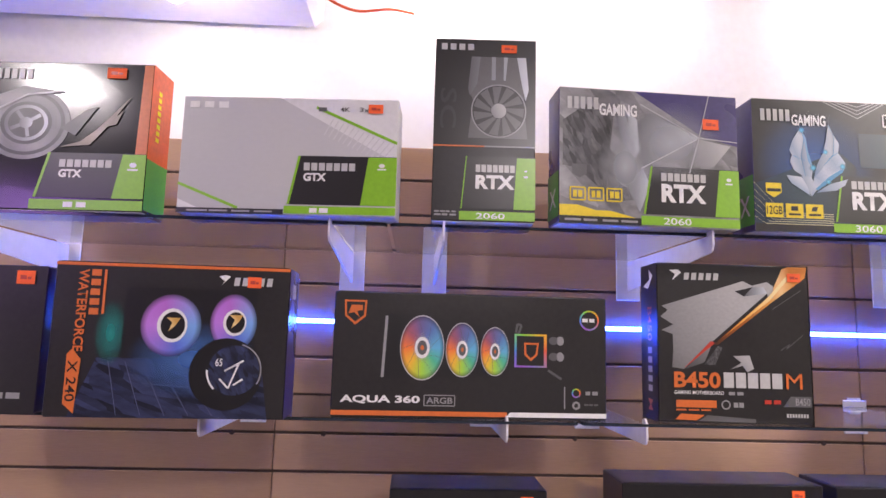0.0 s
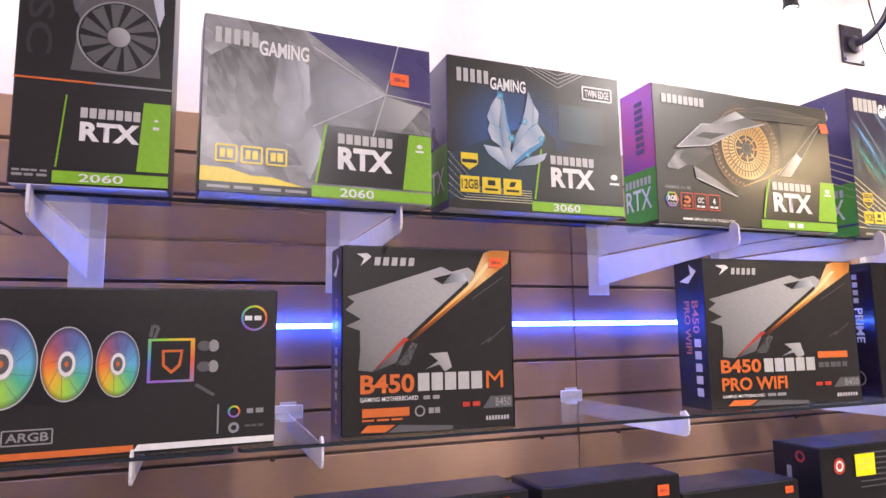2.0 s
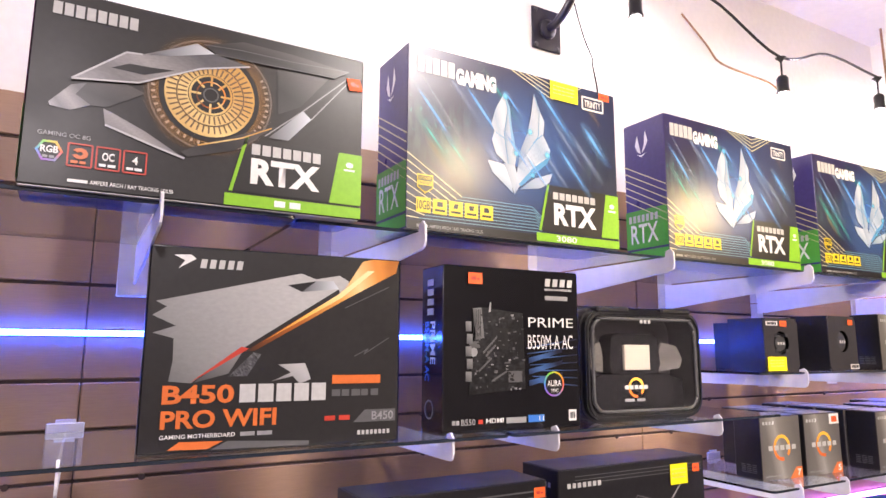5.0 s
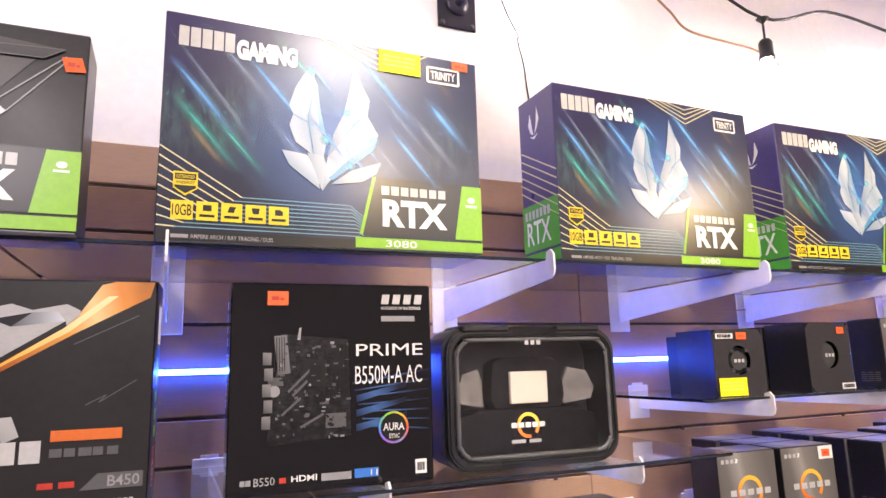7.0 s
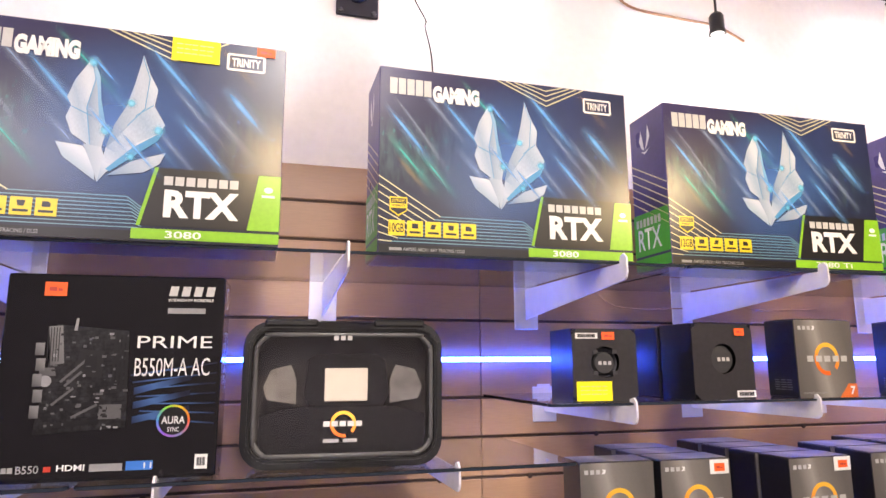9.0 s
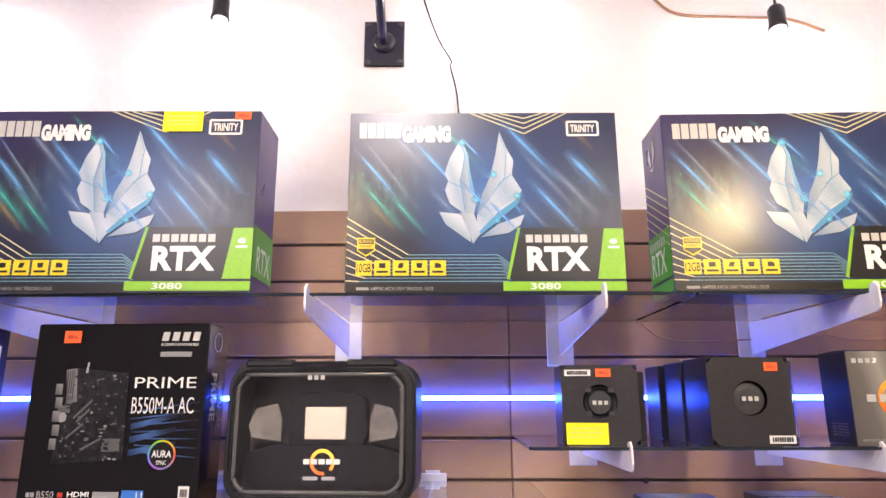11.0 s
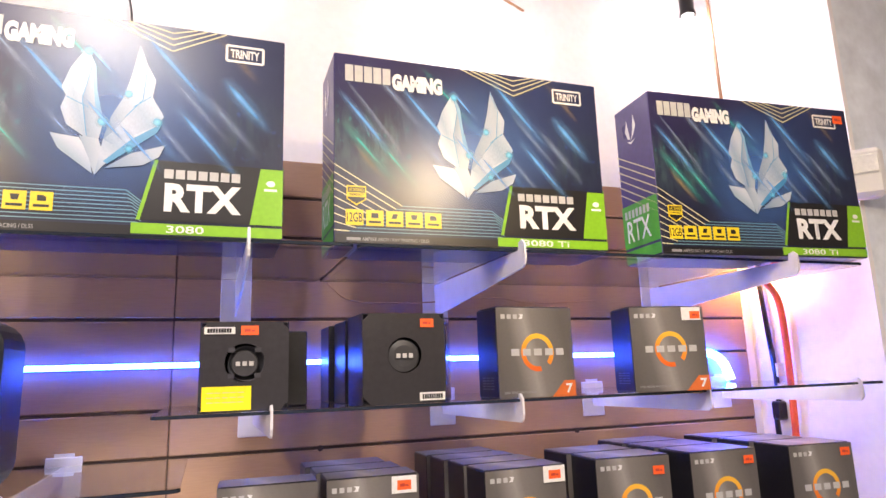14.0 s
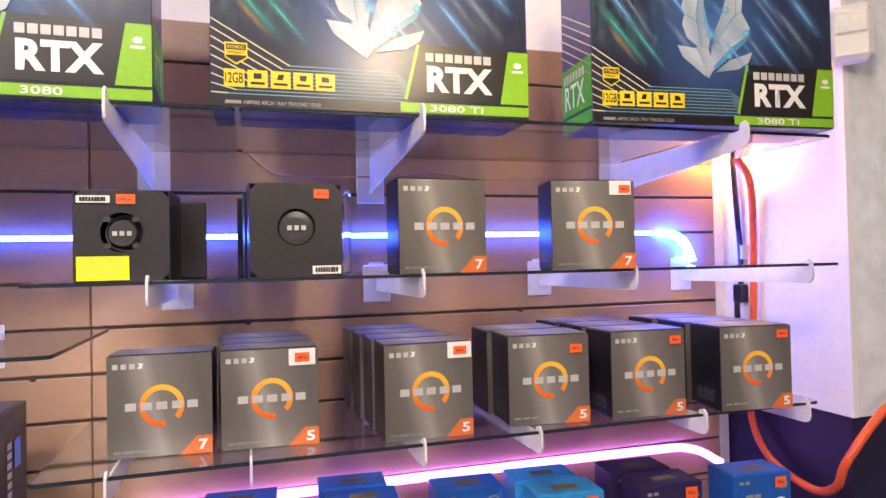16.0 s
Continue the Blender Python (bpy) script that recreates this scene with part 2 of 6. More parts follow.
M = {
    "slat": slat_board(),
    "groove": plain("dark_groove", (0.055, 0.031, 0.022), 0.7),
    "white_wall": plain("white_wall_paint", (0.86, 0.84, 0.84), 0.6, vary=0.03, grain=60, relief=0.15),
    "grey_wall": plain("patched_grey_plaster", (0.77, 0.82, 0.87), 0.7, vary=0.14, grain=18),
    "navy_wall": plain("navy_wall_paint", (0.012, 0.01, 0.045), 0.5),
    "room_wall": plain("grey_shop_wall_paint", (0.27, 0.245, 0.25), 0.7, vary=0.06),
    "ceiling": plain("ceiling_paint", (0.78, 0.76, 0.75), 0.7, vary=0.04),
    "floor": plain("grey_vinyl_floor", (0.22, 0.2, 0.19), 0.35),
    "glass": clear_glass("shelf_glass", (0.9, 0.96, 0.96)),
    "glass_edge": plain("polished_glass_edge", (0.02, 0.026, 0.038), 0.12),
    "clear": clear_glass("clear_plastic", (0.97, 0.97, 0.97), 0.04),
    "lens": clear_glass("case_cover_plastic", (0.98, 0.98, 0.98), 0.0, 0.01),
    "bracket": plain("white_bracket_steel", (0.72, 0.7, 0.74), 0.35, vary=0.06, relief=0.03),
    "black_card": plain("black_card", (0.011, 0.0105, 0.0125), 0.34, grain=120, vary=0.2, relief=0.04),
    "char_card": plain("charcoal_card", (0.019, 0.0175, 0.018), 0.34, grain=120, vary=0.15, relief=0.04),
    "fan_card": plain("dark_grey_card", (0.032, 0.03, 0.034), 0.34, grain=120, vary=0.15, relief=0.04),
    "navy_card": plain("navy_card", (0.06, 0.048, 0.17), 0.3, grain=120, relief=0.04),
    "magenta_card": blended("magenta_violet_print", [(0.0, (0.1, 0.06, 0.3)), (0.5, (0.55, 0.08, 0.35)), (1.0, (0.5, 0.14, 0.55))], 70),
    "gloss_card": plain("glossy_black_laminate", (0.0065, 0.006, 0.0075), 0.15, grain=30, vary=0.2, relief=0.05, coat=0.3),
    "white_card": plain("white_card", (0.72, 0.72, 0.73), 0.35, grain=120, vary=0.04, relief=0.03),
    "base_card": plain("pale_base_card", (0.5, 0.5, 0.51), 0.3, grain=60, vary=0.15, relief=0.03),
    "orange_card": plain("orange_card", (0.75, 0.12, 0.02), 0.32, grain=120, relief=0.03),
    # brown darkened to stand for shade inside the box windows; also turbine print
    "brown_card": plain("inner_brown_card", (0.17, 0.115, 0.07), 0.8),
    "blue_card": plain("blue_card", (0.01, 0.1, 0.42), 0.32, grain=120, relief=0.03),
    "sky_card": plain("light_blue_card", (0.03, 0.27, 0.62), 0.32, grain=120, relief=0.03),
    "violet_card": plain("dark_violet_card", (0.025, 0.015, 0.07), 0.32, grain=120, relief=0.03),
    "green": ink("lime_green_ink", (0.23, 0.5, 0.02)),
    "green_dark": ink("green_ink", (0.08, 0.36, 0.05)),
    "white": ink("white_ink", (0.8, 0.8, 0.8)),
    "mark_white": ink("soft_white_ink", (0.52, 0.52, 0.52)),
    "grey": ink("grey_ink", (0.3, 0.3, 0.31)),
    "hatch": ink("pale_hatch_ink", (0.62, 0.62, 0.63)),
    "dim": ink("dark_grey_ink", (0.035, 0.035, 0.038)),
    "mid": ink("dim_grey_ink", (0.11, 0.11, 0.115)),
    "black": ink("black_ink", (0.008, 0.008, 0.009)),
    "panel": ink("charcoal_ink", (0.013, 0.0125, 0.013)),
    "orange": ink("orange_ink", (0.66, 0.16, 0.035)),
    "sticker_orange": ink("fluorescent_orange_paper", (0.95, 0.13, 0.02), 0.6),
    "sticker_yellow": ink("yellow_paper", (0.9, 0.8, 0.0), 0.6),
    "sticker_white": ink("white_paper", (0.8, 0.8, 0.78), 0.6),
    "yellow": ink("yellow_ink", (0.78, 0.6, 0.02)),
    "cream": ink("pale_yellow_ink", (0.62, 0.58, 0.36)),
    "teal": ink("pale_teal_ink", (0.17, 0.33, 0.4)),
    "blue": ink("blue_ink", (0.05, 0.2, 0.65)),
    "red": ink("red_ink", (0.5, 0.05, 0.03)),
    "ice": blended("ice_white_print", [(0.0, (0.2, 0.29, 0.45)), (0.35, (0.44, 0.5, 0.6)), (0.65, (0.3, 0.39, 0.52)), (1.0, (0.52, 0.57, 0.65))], 50, grain=0.3),
    "ice_dim": blended("ice_blue_print", [(0.0, (0.06, 0.2, 0.42)), (0.5, (0.16, 0.36, 0.58)), (1.0, (0.34, 0.5, 0.66))], 80, grain=0.3),
    "ice_grey": blended("ice_grey_print", [(0.0, (0.14, 0.22, 0.36)), (0.5, (0.3, 0.37, 0.48)), (1.0, (0.42, 0.48, 0.57))], 20, grain=0.3),
    "ice_shade": ink("ice_shadow_ink", (0.07, 0.27, 0.5)),
    "ray_blue": soft_print("blue_ray_print", (0.2, 0.5, 1.0), 0.8),
    "ray_pale": soft_print("pale_ray_print", (0.45, 0.6, 0.9), 0.4),
    "ray_teal": soft_print("teal_ray_print", (0.1, 0.6, 0.55), 0.6),
    "ray_gold": soft_print("gold_ray_print", (0.8, 0.55, 0.2), 0.3),
    "spark": soft_print("cyan_spark_print", (0.2, 0.7, 1.0), 0.75, True),
    "sheen": soft_print("pale_sheen_print", (0.55, 0.58, 0.63), 0.6, True),
    "teal_mist": soft_print("teal_mist_print", (0.03, 0.3, 0.28), 0.8, True),
    "ember": soft_print("ember_print", (0.9, 0.45, 0.1), 0.9, True),
    "ray_deep": blended("deep_blue_ray_print", [(0.0, (0.008, 0.012, 0.04)), (0.45, (0.06, 0.14, 0.36)), (1.0, (0.008, 0.01, 0.03))], 15),
    "halo": soft_print("claw_halo_print", (0.1, 0.25, 0.7), 0.6, True),
    "streak": streak_art("night_town_print"),
    "shards": shard_art("grey_shard_print", (0.15, 0.15, 0.16), (0.33, 0.33, 0.345), 5.5),
    "shards_dark": shard_art("dark_shard_print", (0.03, 0.03, 0.033), (0.15, 0.15, 0.157), 12),
    "tealhaze": blended("teal_haze_print", [(0.0, (0.012, 0.03, 0.06)), (0.5, (0.012, 0.045, 0.07)), (1.0, (0.012, 0.014, 0.02))], 0, grain=0.4),
    "silver": blended("silver_print", [(0.0, (0.12, 0.12, 0.122)), (0.3, (0.24, 0.24, 0.245)), (0.7, (0.36, 0.36, 0.365)), (1.0, (0.44, 0.44, 0.445))], 30, grain=0.2),
    "armour": blended("gunmetal_armour_print", [(0.0, (0.3, 0.3, 0.33)), (0.3, (0.16, 0.155, 0.165)), (0.6, (0.3, 0.29, 0.3)), (1.0, (0.1, 0.1, 0.11))], 35, grain=0.35),
    "armour_dark": blended("dark_armour_print", [(0.0, (0.05, 0.048, 0.05)), (0.5, (0.022, 0.021, 0.023)), (1.0, (0.06, 0.055, 0.055))], 60, grain=0.35),
    "silver_ink": ink("silver_edge_ink", (0.5, 0.5, 0.53)),
    "silver2": blended("pale_silver_print", [(0.0, (0.1, 0.1, 0.11)), (0.5, (0.3, 0.32, 0.35)), (1.0, (0.6, 0.64, 0.7))], 0),
    "flame": blended("flame_print", [(0.0, (0.03, 0.012, 0.008)), (0.4, (0.4, 0.11, 0.015)), (0.7, (0.75, 0.33, 0.07)), (0.85, (0.9, 0.6, 0.28)), (1.0, (0.75, 0.28, 0.05))], 12),
    "flame_hot": blended("hot_flame_print", [(0.0, (0.7, 0.2, 0.02)), (0.5, (0.9, 0.55, 0.12)), (1.0, (0.92, 0.75, 0.4))], 20),
    "silver_shade": blended("shaded_silver_print", [(0.0, (0.06, 0.06, 0.062)), (1.0, (0.2, 0.2, 0.205))], 60),
    "bronze": blended("bronze_armour_print", [(0.0, (0.1, 0.07, 0.05)), (0.5, (0.36, 0.28, 0.22)), (1.0, (0.14, 0.1, 0.08))], 60, grain=0.3),
    "gold": blended("gold_print", [(0.0, (0.5, 0.27, 0.06)), (0.5, (0.8, 0.6, 0.26)), (1.0, (0.6, 0.34, 0.09))], 40),
    "ring": blended("orange_ring_print", [(0.0, (0.7, 0.07, 0.015)), (0.45, (0.85, 0.25, 0.02)), (1.0, (0.9, 0.5, 0.05))], 75),
    # taupe card colour; the pale middle stop is a light streak painted in
    "taupe": blended("taupe_print_with_sheen", [(0.0, (0.11, 0.102, 0.094)), (0.3, (0.15, 0.14, 0.13)), (0.52, (0.34, 0.32, 0.3)), (0.62, (0.22, 0.205, 0.19)), (1.0, (0.13, 0.12, 0.11))], 12, rough=0.36, metal=0.15),
    "rainbow": blended("rainbow_print", [(0.0, (0.85, 0.2, 0.04)), (0.12, (0.85, 0.5, 0.04)), (0.25, (0.4, 0.7, 0.06)), (0.4, (0.08, 0.5, 0.3)), (0.5, (0.13, 0.45, 0.7)), (0.65, (0.1, 0.18, 0.45)), (0.78, (0.16, 0.11, 0.28)), (0.9, (0.4, 0.1, 0.14)), (1.0, (0.85, 0.2, 0.04))], radial=True, rough=0.3),
    "wheel": blended("rainbow_ring_print", [(0.0, (0.1, 0.25, 0.75)), (0.17, (0.35, 0.12, 0.6)), (0.33, (0.25, 0.25, 0.5)), (0.5, (0.8, 0.12, 0.05)), (0.66, (0.8, 0.5, 0.03)), (0.83, (0.25, 0.65, 0.06)), (1.0, (0.08, 0.35, 0.7))], radial=True, soft=False),
    "violetfan": blended("violet_fan_print", [(0.0, (0.5, 0.2, 0.7)), (0.3, (0.1, 0.16, 0.6)), (0.5, (0.2, 0.4, 0.8)), (0.8, (0.45, 0.15, 0.6)), (1.0, (0.5, 0.2, 0.7))], radial=True),
    "pnygrey": blended("silver_grey_print", [(0.0, (0.46, 0.46, 0.47)), (1.0, (0.56, 0.56, 0.57))], 20, grain=0.05),
    "board": board_art("circuit_board_print"),
    "dusk_line": ink("dusk_blue_ink", (0.08, 0.09, 0.17)),
    "duskfloor": shard_art("dusk_blue_print", (0.008, 0.01, 0.02), (0.04, 0.05, 0.12), 7),
    "black_plastic": plain("black_plastic", (0.012, 0.012, 0.013), 0.28, relief=0.05),
    "black_metal": plain("black_painted_steel", (0.02, 0.018, 0.03), 0.3, vary=0.2),
    "hub_metal": plain("grey_fan_hub", (0.07, 0.07, 0.075), 0.3, metal=0.3),
    "fan_metal": plain("dark_fan_metal", (0.09, 0.09, 0.1), 0.35, metal=0.6),
    "black_rubber": plain("black_rubber", (0.014, 0.014, 0.015), 0.42, grain=90, relief=0.12),
    "smoke": plain("smoky_plastic", (0.05, 0.046, 0.048), 0.14, vary=0.35, grain=20, relief=0.05),
    "wing": plain("grey_reflector_plastic", (0.13, 0.12, 0.115), 0.16, vary=0.3),
    "clear_rim": plain("milky_clear_rim", (0.11, 0.11, 0.115), 0.1, vary=0.1, relief=0.02),
    "chip": plain("pale_gold_chip_lid", (0.52, 0.47, 0.4), 0.4, metal=0.25, vary=0.05),
    "red_cable": plain("orange_red_cable_sheath", (0.75, 0.1, 0.02), 0.4),
    "brown_cable": plain("tan_cable_sheath", (0.32, 0.18, 0.1), 0.5),
    "ivory_plastic": plain("ivory_plastic", (0.85, 0.8, 0.74), 0.4, vary=0.03),
    "white_plastic": plain("white_plastic", (0.74, 0.73, 0.72), 0.35, vary=0.04),
    "strip_light": glowing("blue_led_strip", (0.008, 0.06, 1.0), 235.0),
    "strip_core": glowing("white_blue_led_core", (0.42, 0.72, 1.0), 9.0),
    "tube_light": glowing("lilac_led_tube", (0.5, 0.2, 1.0), 10.0),
    "bulb_light": glowing("warm_bulb_glass", (1.0, 0.88, 0.86), 165.0),
    "warm_light": glowing("amber_bulb_glass", (1.0, 0.5, 0.16), 190.0),
    "gold_light": glowing("golden_bulb_glass", (1.0, 0.73, 0.4), 250.0),
    "panel_light": glowing("ceiling_light_diffuser", (1.0, 0.95, 0.92), 6.0),
}


# ---- builders ----
def mesh_of(name, bm, material, smooth=False):
    me = bpy.data.meshes.new(name)
    bmesh.ops.recalc_face_normals(bm, faces=bm.faces)
    bm.to_mesh(me)
    bm.free()
    me.materials.append(material)
    if smooth:
        me.shade_smooth()
    return me


def part(name, bm, material, parent, label="", smooth=False):
    ob = new(name, mesh_of(name, bm, material, smooth))
    ob.parent = parent
    return tagged(ob, label)


def block(x0, x1, y0, y1, z0, z1, bevel=0.0, bm=None):
    own = bm is None
    bm = bm or bmesh.new()
    made = bmesh.ops.create_cube(bm, size=1)["verts"]
    for v in made:
        v.co = Vector((x0 + (v.co.x + 0.5) * (x1 - x0), y0 + (v.co.y + 0.5) * (y1 - y0), z0 + (v.co.z + 0.5) * (z1 - z0)))
    if bevel and own:
        bmesh.ops.bevel(bm, geom=bm.edges[:], offset=bevel, segments=1, affect="EDGES")
    return bm


def tube(points, radius, sides=10, bm=None):
    """A round bar along a line of points."""
    bm = bm or bmesh.new()
    pts = [Vector(p) for p in points]
    rings, up = [], Vector((0.13, 0.21, 0.97))
    for k, p in enumerate(pts):
        way = (pts[min(k + 1, len(pts) - 1)] - pts[max(k - 1, 0)]).normalized()
        a = way.cross(up)
        a = (a if a.length > 0.05 else way.cross(Vector((1, 0, 0)))).normalized()
        b = way.cross(a)
        rings.append([bm.verts.new(p + radius * (math.cos(q) * a + math.sin(q) * b)) for q in (2 * math.pi * n / sides for n in range(sides))])
    for r0, r1 in zip(rings, rings[1:]):
        for n in range(sides):
            bm.faces.new((r0[n], r0[(n + 1) % sides], r1[(n + 1) % sides], r1[n]))
    bm.faces.new(rings[0])
    bm.faces.new(rings[-1])
    return bm


def glide(points, steps=8):
    """A smooth line through the points."""
    p = [Vector(q) for q in points]
    p = [2 * p[0] - p[1], *p, 2 * p[-1] - p[-2]]
    out = []
    for a, b, c, d in zip(p, p[1:], p[2:], p[3:]):
        for k in range(steps):
            t = k / steps
            out.append(0.5 * (2 * b + (c - a) * t + (2 * a - 5 * b + 4 * c - d) * t * t + (3 * b - a - 3 * c + d) * t ** 3))
    return out + [p[-2]]


def lathe(profile, sides=24, bm=None, at=(0, 0, 0)):
    """A body turned about the z axis: (radius, height) pairs."""
    bm = bm or bmesh.new()
    rings = [[bm.verts.new((at[0] + r * math.cos(2 * math.pi * n / sides), at[1] + r * math.sin(2 * math.pi * n / sides), at[2] + z)) for n in range(sides)] for r, z in profile]
    for r0, r1 in zip(rings, rings[1:]):
        for n in range(sides):
            bm.faces.new((r0[n], r0[(n + 1) % sides], r1[(n + 1) % sides], r1[n]))
    bm.faces.new(rings[0])
    bm.faces.new(rings[-1])
    return bm


def slab(outline, y0, y1, bm=None):
    """A plate cut to an outline in x and z, from y0 to y1."""
    bm = bm or bmesh.new()
    f = [bm.verts.new((x, y0, z)) for x, z in outline]
    b = [bm.verts.new((x, y1, z)) for x, z in outline]
    n = len(outline)
    bm.faces.new(f)
    bm.faces.new(b[::-1])
    for k in range(n):
        bm.faces.new((f[k], f[(k + 1) % n], b[(k + 1) % n], b[k]))
    return bm


def frame_slab(outer, inner, y0, y1):
    """A flat ring between two outlines with the same number of corners."""
    bm = bmesh.new()
    n = len(outer)
    loops = [[bm.verts.new((x, y, z)) for x, z in o] for o, y in ((outer, y0), (outer, y1), (inner, y1), (inner, y0))]
    for a, b in zip(loops, loops[1:] + loops[:1]):
        for k in range(n):
            bm.faces.new((a[k], a[(k + 1) % n], b[(k + 1) % n], b[k]))
    return bm


class Carton:
    """A retail box with printed sides. Its foot's middle is the origin, its front looks along -y.
    Places on a side are shares of its width and height, from its lower left corner as one looks at it."""

    def __init__(self, name, label, size, at, turn, card, category="box", group=""):
        self.w, self.d, self.h = size
        w, d, h = size
        bm = block(-w / 2, w / 2, -d / 2, d / 2, 0.0012, h, 0.0016)
        self.ob = tagged(new(name, mesh_of(name, bm, M[card])), label, category, group)
        x, y, z = at
        self.ob.matrix_world = pose(x, y, z, 0, 0, turn)
        self.under = None
        part("base_flap", block(-w / 2 + 0.002, w / 2 - 0.002, -d / 2 + 0.002, d / 2 - 0.002, 0.0, 0.0011), M["base_card" if abs(z - ZU) < 1e-4 else card], self.ob)
        # tuck flap and closing edge on the top
        part("top_flap", block(-w / 2 + 0.004, w / 2 - 0.004, -d / 2 + 0.004, d / 2 - 0.012, h, h + 0.0008), M[card], self.ob)

    def span(self, side):
        return (self.d if side in "LR" else self.w), (self.d if side == "T" else self.h)

    def put(self, side, u, v, layer):
        g, w, d, h = 0.0004 * layer, self.w, self.d, self.h
        if side == "F":
            return Vector((-w / 2 + u * w, -d / 2 - g, v * h))
        if side == "L":
            return Vector((-w / 2 - g, d / 2 - u * d, v * h))
        if side == "R":
            return Vector((w / 2 + g, -d / 2 + u * d, v * h))
        return Vector((-w / 2 + u * w, -d / 2 + v * d, h + 0.0008 + g))

    def shapes(self, name, outlines, ink_name, layer=1, side="F", label="", whole=False):
        """Printed shapes as one part; whole: the colour blend runs over the whole side."""
        bm = bmesh.new()
        uv = bm.loops.layers.uv.new("UVMap")
        us, vs = [p[0] for o in outlines for p in o], [p[1] for o in outlines for p in o]
        u0, v0, du, dv = (0, 0, 1, 1) if whole else (min(us), min(vs), max(us) - min(us), max(vs) - min(vs))
        for o in outlines:
            f = bm.faces.new([bm.verts.new(self.put(side, u, v, layer)) for u, v in o])
            for lp, (u, v) in zip(f.loops, o):
                lp[uv].uv = ((u - u0) / max(du, 1e-6), (v - v0) / max(dv, 1e-6))
        me = bpy.data.meshes.new(name)
        bm.to_mesh(me)
        bm.free()
        me.materials.append(M[ink_name])
        ob = new(name, me)
        ob.parent = self.under or self.ob
        return tagged(ob, label)

    def rays(self, name, rows, ink_name, layer=2):
        """Soft printed light rays, each from (u, v) downwards to the right: length and half width in metres."""
        for k, (u, v, long, half) in enumerate(rows):
            du, dv = 0.66 * long / self.w, -0.75 * long / self.h
            ou, ov = 1.2 * half / self.w, 1.05 * half / self.h
            bm = bmesh.new()
            uv = bm.loops.layers.uv.new("UVMap")
            corners = ((u - ou, v - ov), (u + du - ou, v + dv - ov), (u + du + ou, v + dv + ov), (u + ou, v + ov))
            f = bm.faces.new([bm.verts.new(self.put("F", min(max(a, 0.002), 0.998), min(max(b, 0.002), 0.998), layer + 0.08 * k)) for a, b in corners])
            for lp, q in zip(f.loops, ((0, 0), (1, 0), (1, 1), (0, 1))):
                lp[uv].uv = q
            me = bpy.data.meshes.new(name)
            bm.to_mesh(me)
            bm.free()
            me.materials.append(M[ink_name])
            ob = new(name, me)
            ob.parent = self.under or self.ob

    def rect(self, name, u0, v0, u1, v1, ink_name, layer=1, side="F", label=""):
        return self.shapes(name, [[(u0, v0), (u1, v0), (u1, v1), (u0, v1)]], ink_name, layer, side, label)

    def oval(self, name, u, v, ru, ink_name, layer=1, side="F", squeeze=1.0, hole=0.0, start=0, stop=360, n=36):
        """A disc or ring; ru is the half width as a share of the side's width."""
        sw, sh = self.span(side)
        rv = ru * sw / sh * squeeze
        at = lambda a, k: (u + k * ru * math.cos(radians(a)), v + k * rv * math.sin(radians(a)))
        ang = [start + (stop - start) * k / n for k in range(n + 1)]
        if hole:
            outs = [[at(a, 1), at(b, 1), at(b, hole), at(a, hole)] for a, b in zip(ang, ang[1:])]
        else:
            outs = [[at(a, 1) for a in ang[:-1]]]
        return self.shapes(name, outs, ink_name, layer, side)

    def line(self, pts, half, side="F"):
        """Outlines of a printed line of even thickness, in shares of the height."""
        sw, sh = self.span(side)
        outs = []
        for (a, b), (c, e) in zip(pts, pts[1:]):
            dx, dz = (c - a) * sw, (e - b) * sh
            n = math.hypot(dx, dz) or 1
            ou, ov = -dz / n * half * sh / sw, dx / n * half
            outs.append([(a + ou, b + ov), (a - ou, b - ov), (c - ou, e - ov), (c + ou, e + ov)])
        return outs

    def lines(self, name, rows, half, ink_name, layer=1, side="F"):
        return self.shapes(name, [o for pts in rows for o in self.line(pts, half, side)], ink_name, layer, side)

    def text(self, words, u0, v0, u1, v1, ink_name, layer=4, side="F", weight=0.012, turn=0):
        """Lettering that fills the given share of the side. turn=-90 reads downwards."""
        cu = bpy.data.curves.new("lettering", "FONT")
        cu.body, cu.offset, cu.resolution_u = words, weight, 3
        tmp = new("lettering", cu)
        bpy.context.view_layer.update()
        me = bpy.data.meshes.new_from_object(tmp)
        bpy.data.objects.remove(tmp)
        co = np.empty(len(me.vertices) * 3)
        me.vertices.foreach_get("co", co)
        co = co.reshape(-1, 3)
        lo, hi = co.min(0), co.max(0)
        for vert, c in zip(me.vertices, co):
            a, b = (c[0] - lo[0]) / (hi[0] - lo[0]), (c[1] - lo[1]) / (hi[1] - lo[1])
            if turn == -90:
                a, b = b, 1 - a
            vert.co = self.put(side, u0 + a * (u1 - u0), v0 + b * (v1 - v0), layer)
        me.materials.clear()
        me.materials.append(M[ink_name])
        ob = new("lettering", me)
        ob.parent = self.under or self.ob
        return ob

    def mark(self, kinds, u0, v0, u1, v1, ink_name, layer=4, side="F", lean=0.0, turn=0, name="brand_mark", fill=0.66):
        """A brand's mark as a row of plain bars: b one block, k, s, m cut blocks."""
        forms = {
            "b": ((0, 0), (1, 0), (1, 1), (0, 1)),
            "k": ((0, 0), (1, 0), (1, 0.7), (0.65, 1), (0, 1)),
            "m": ((0.15, 0), (0.85, 0), (1, 1), (0, 1)),
            "s": ((0, 0), (0.75, 0), (1, 1), (0.25, 1)),
        }
        n = len(kinds)
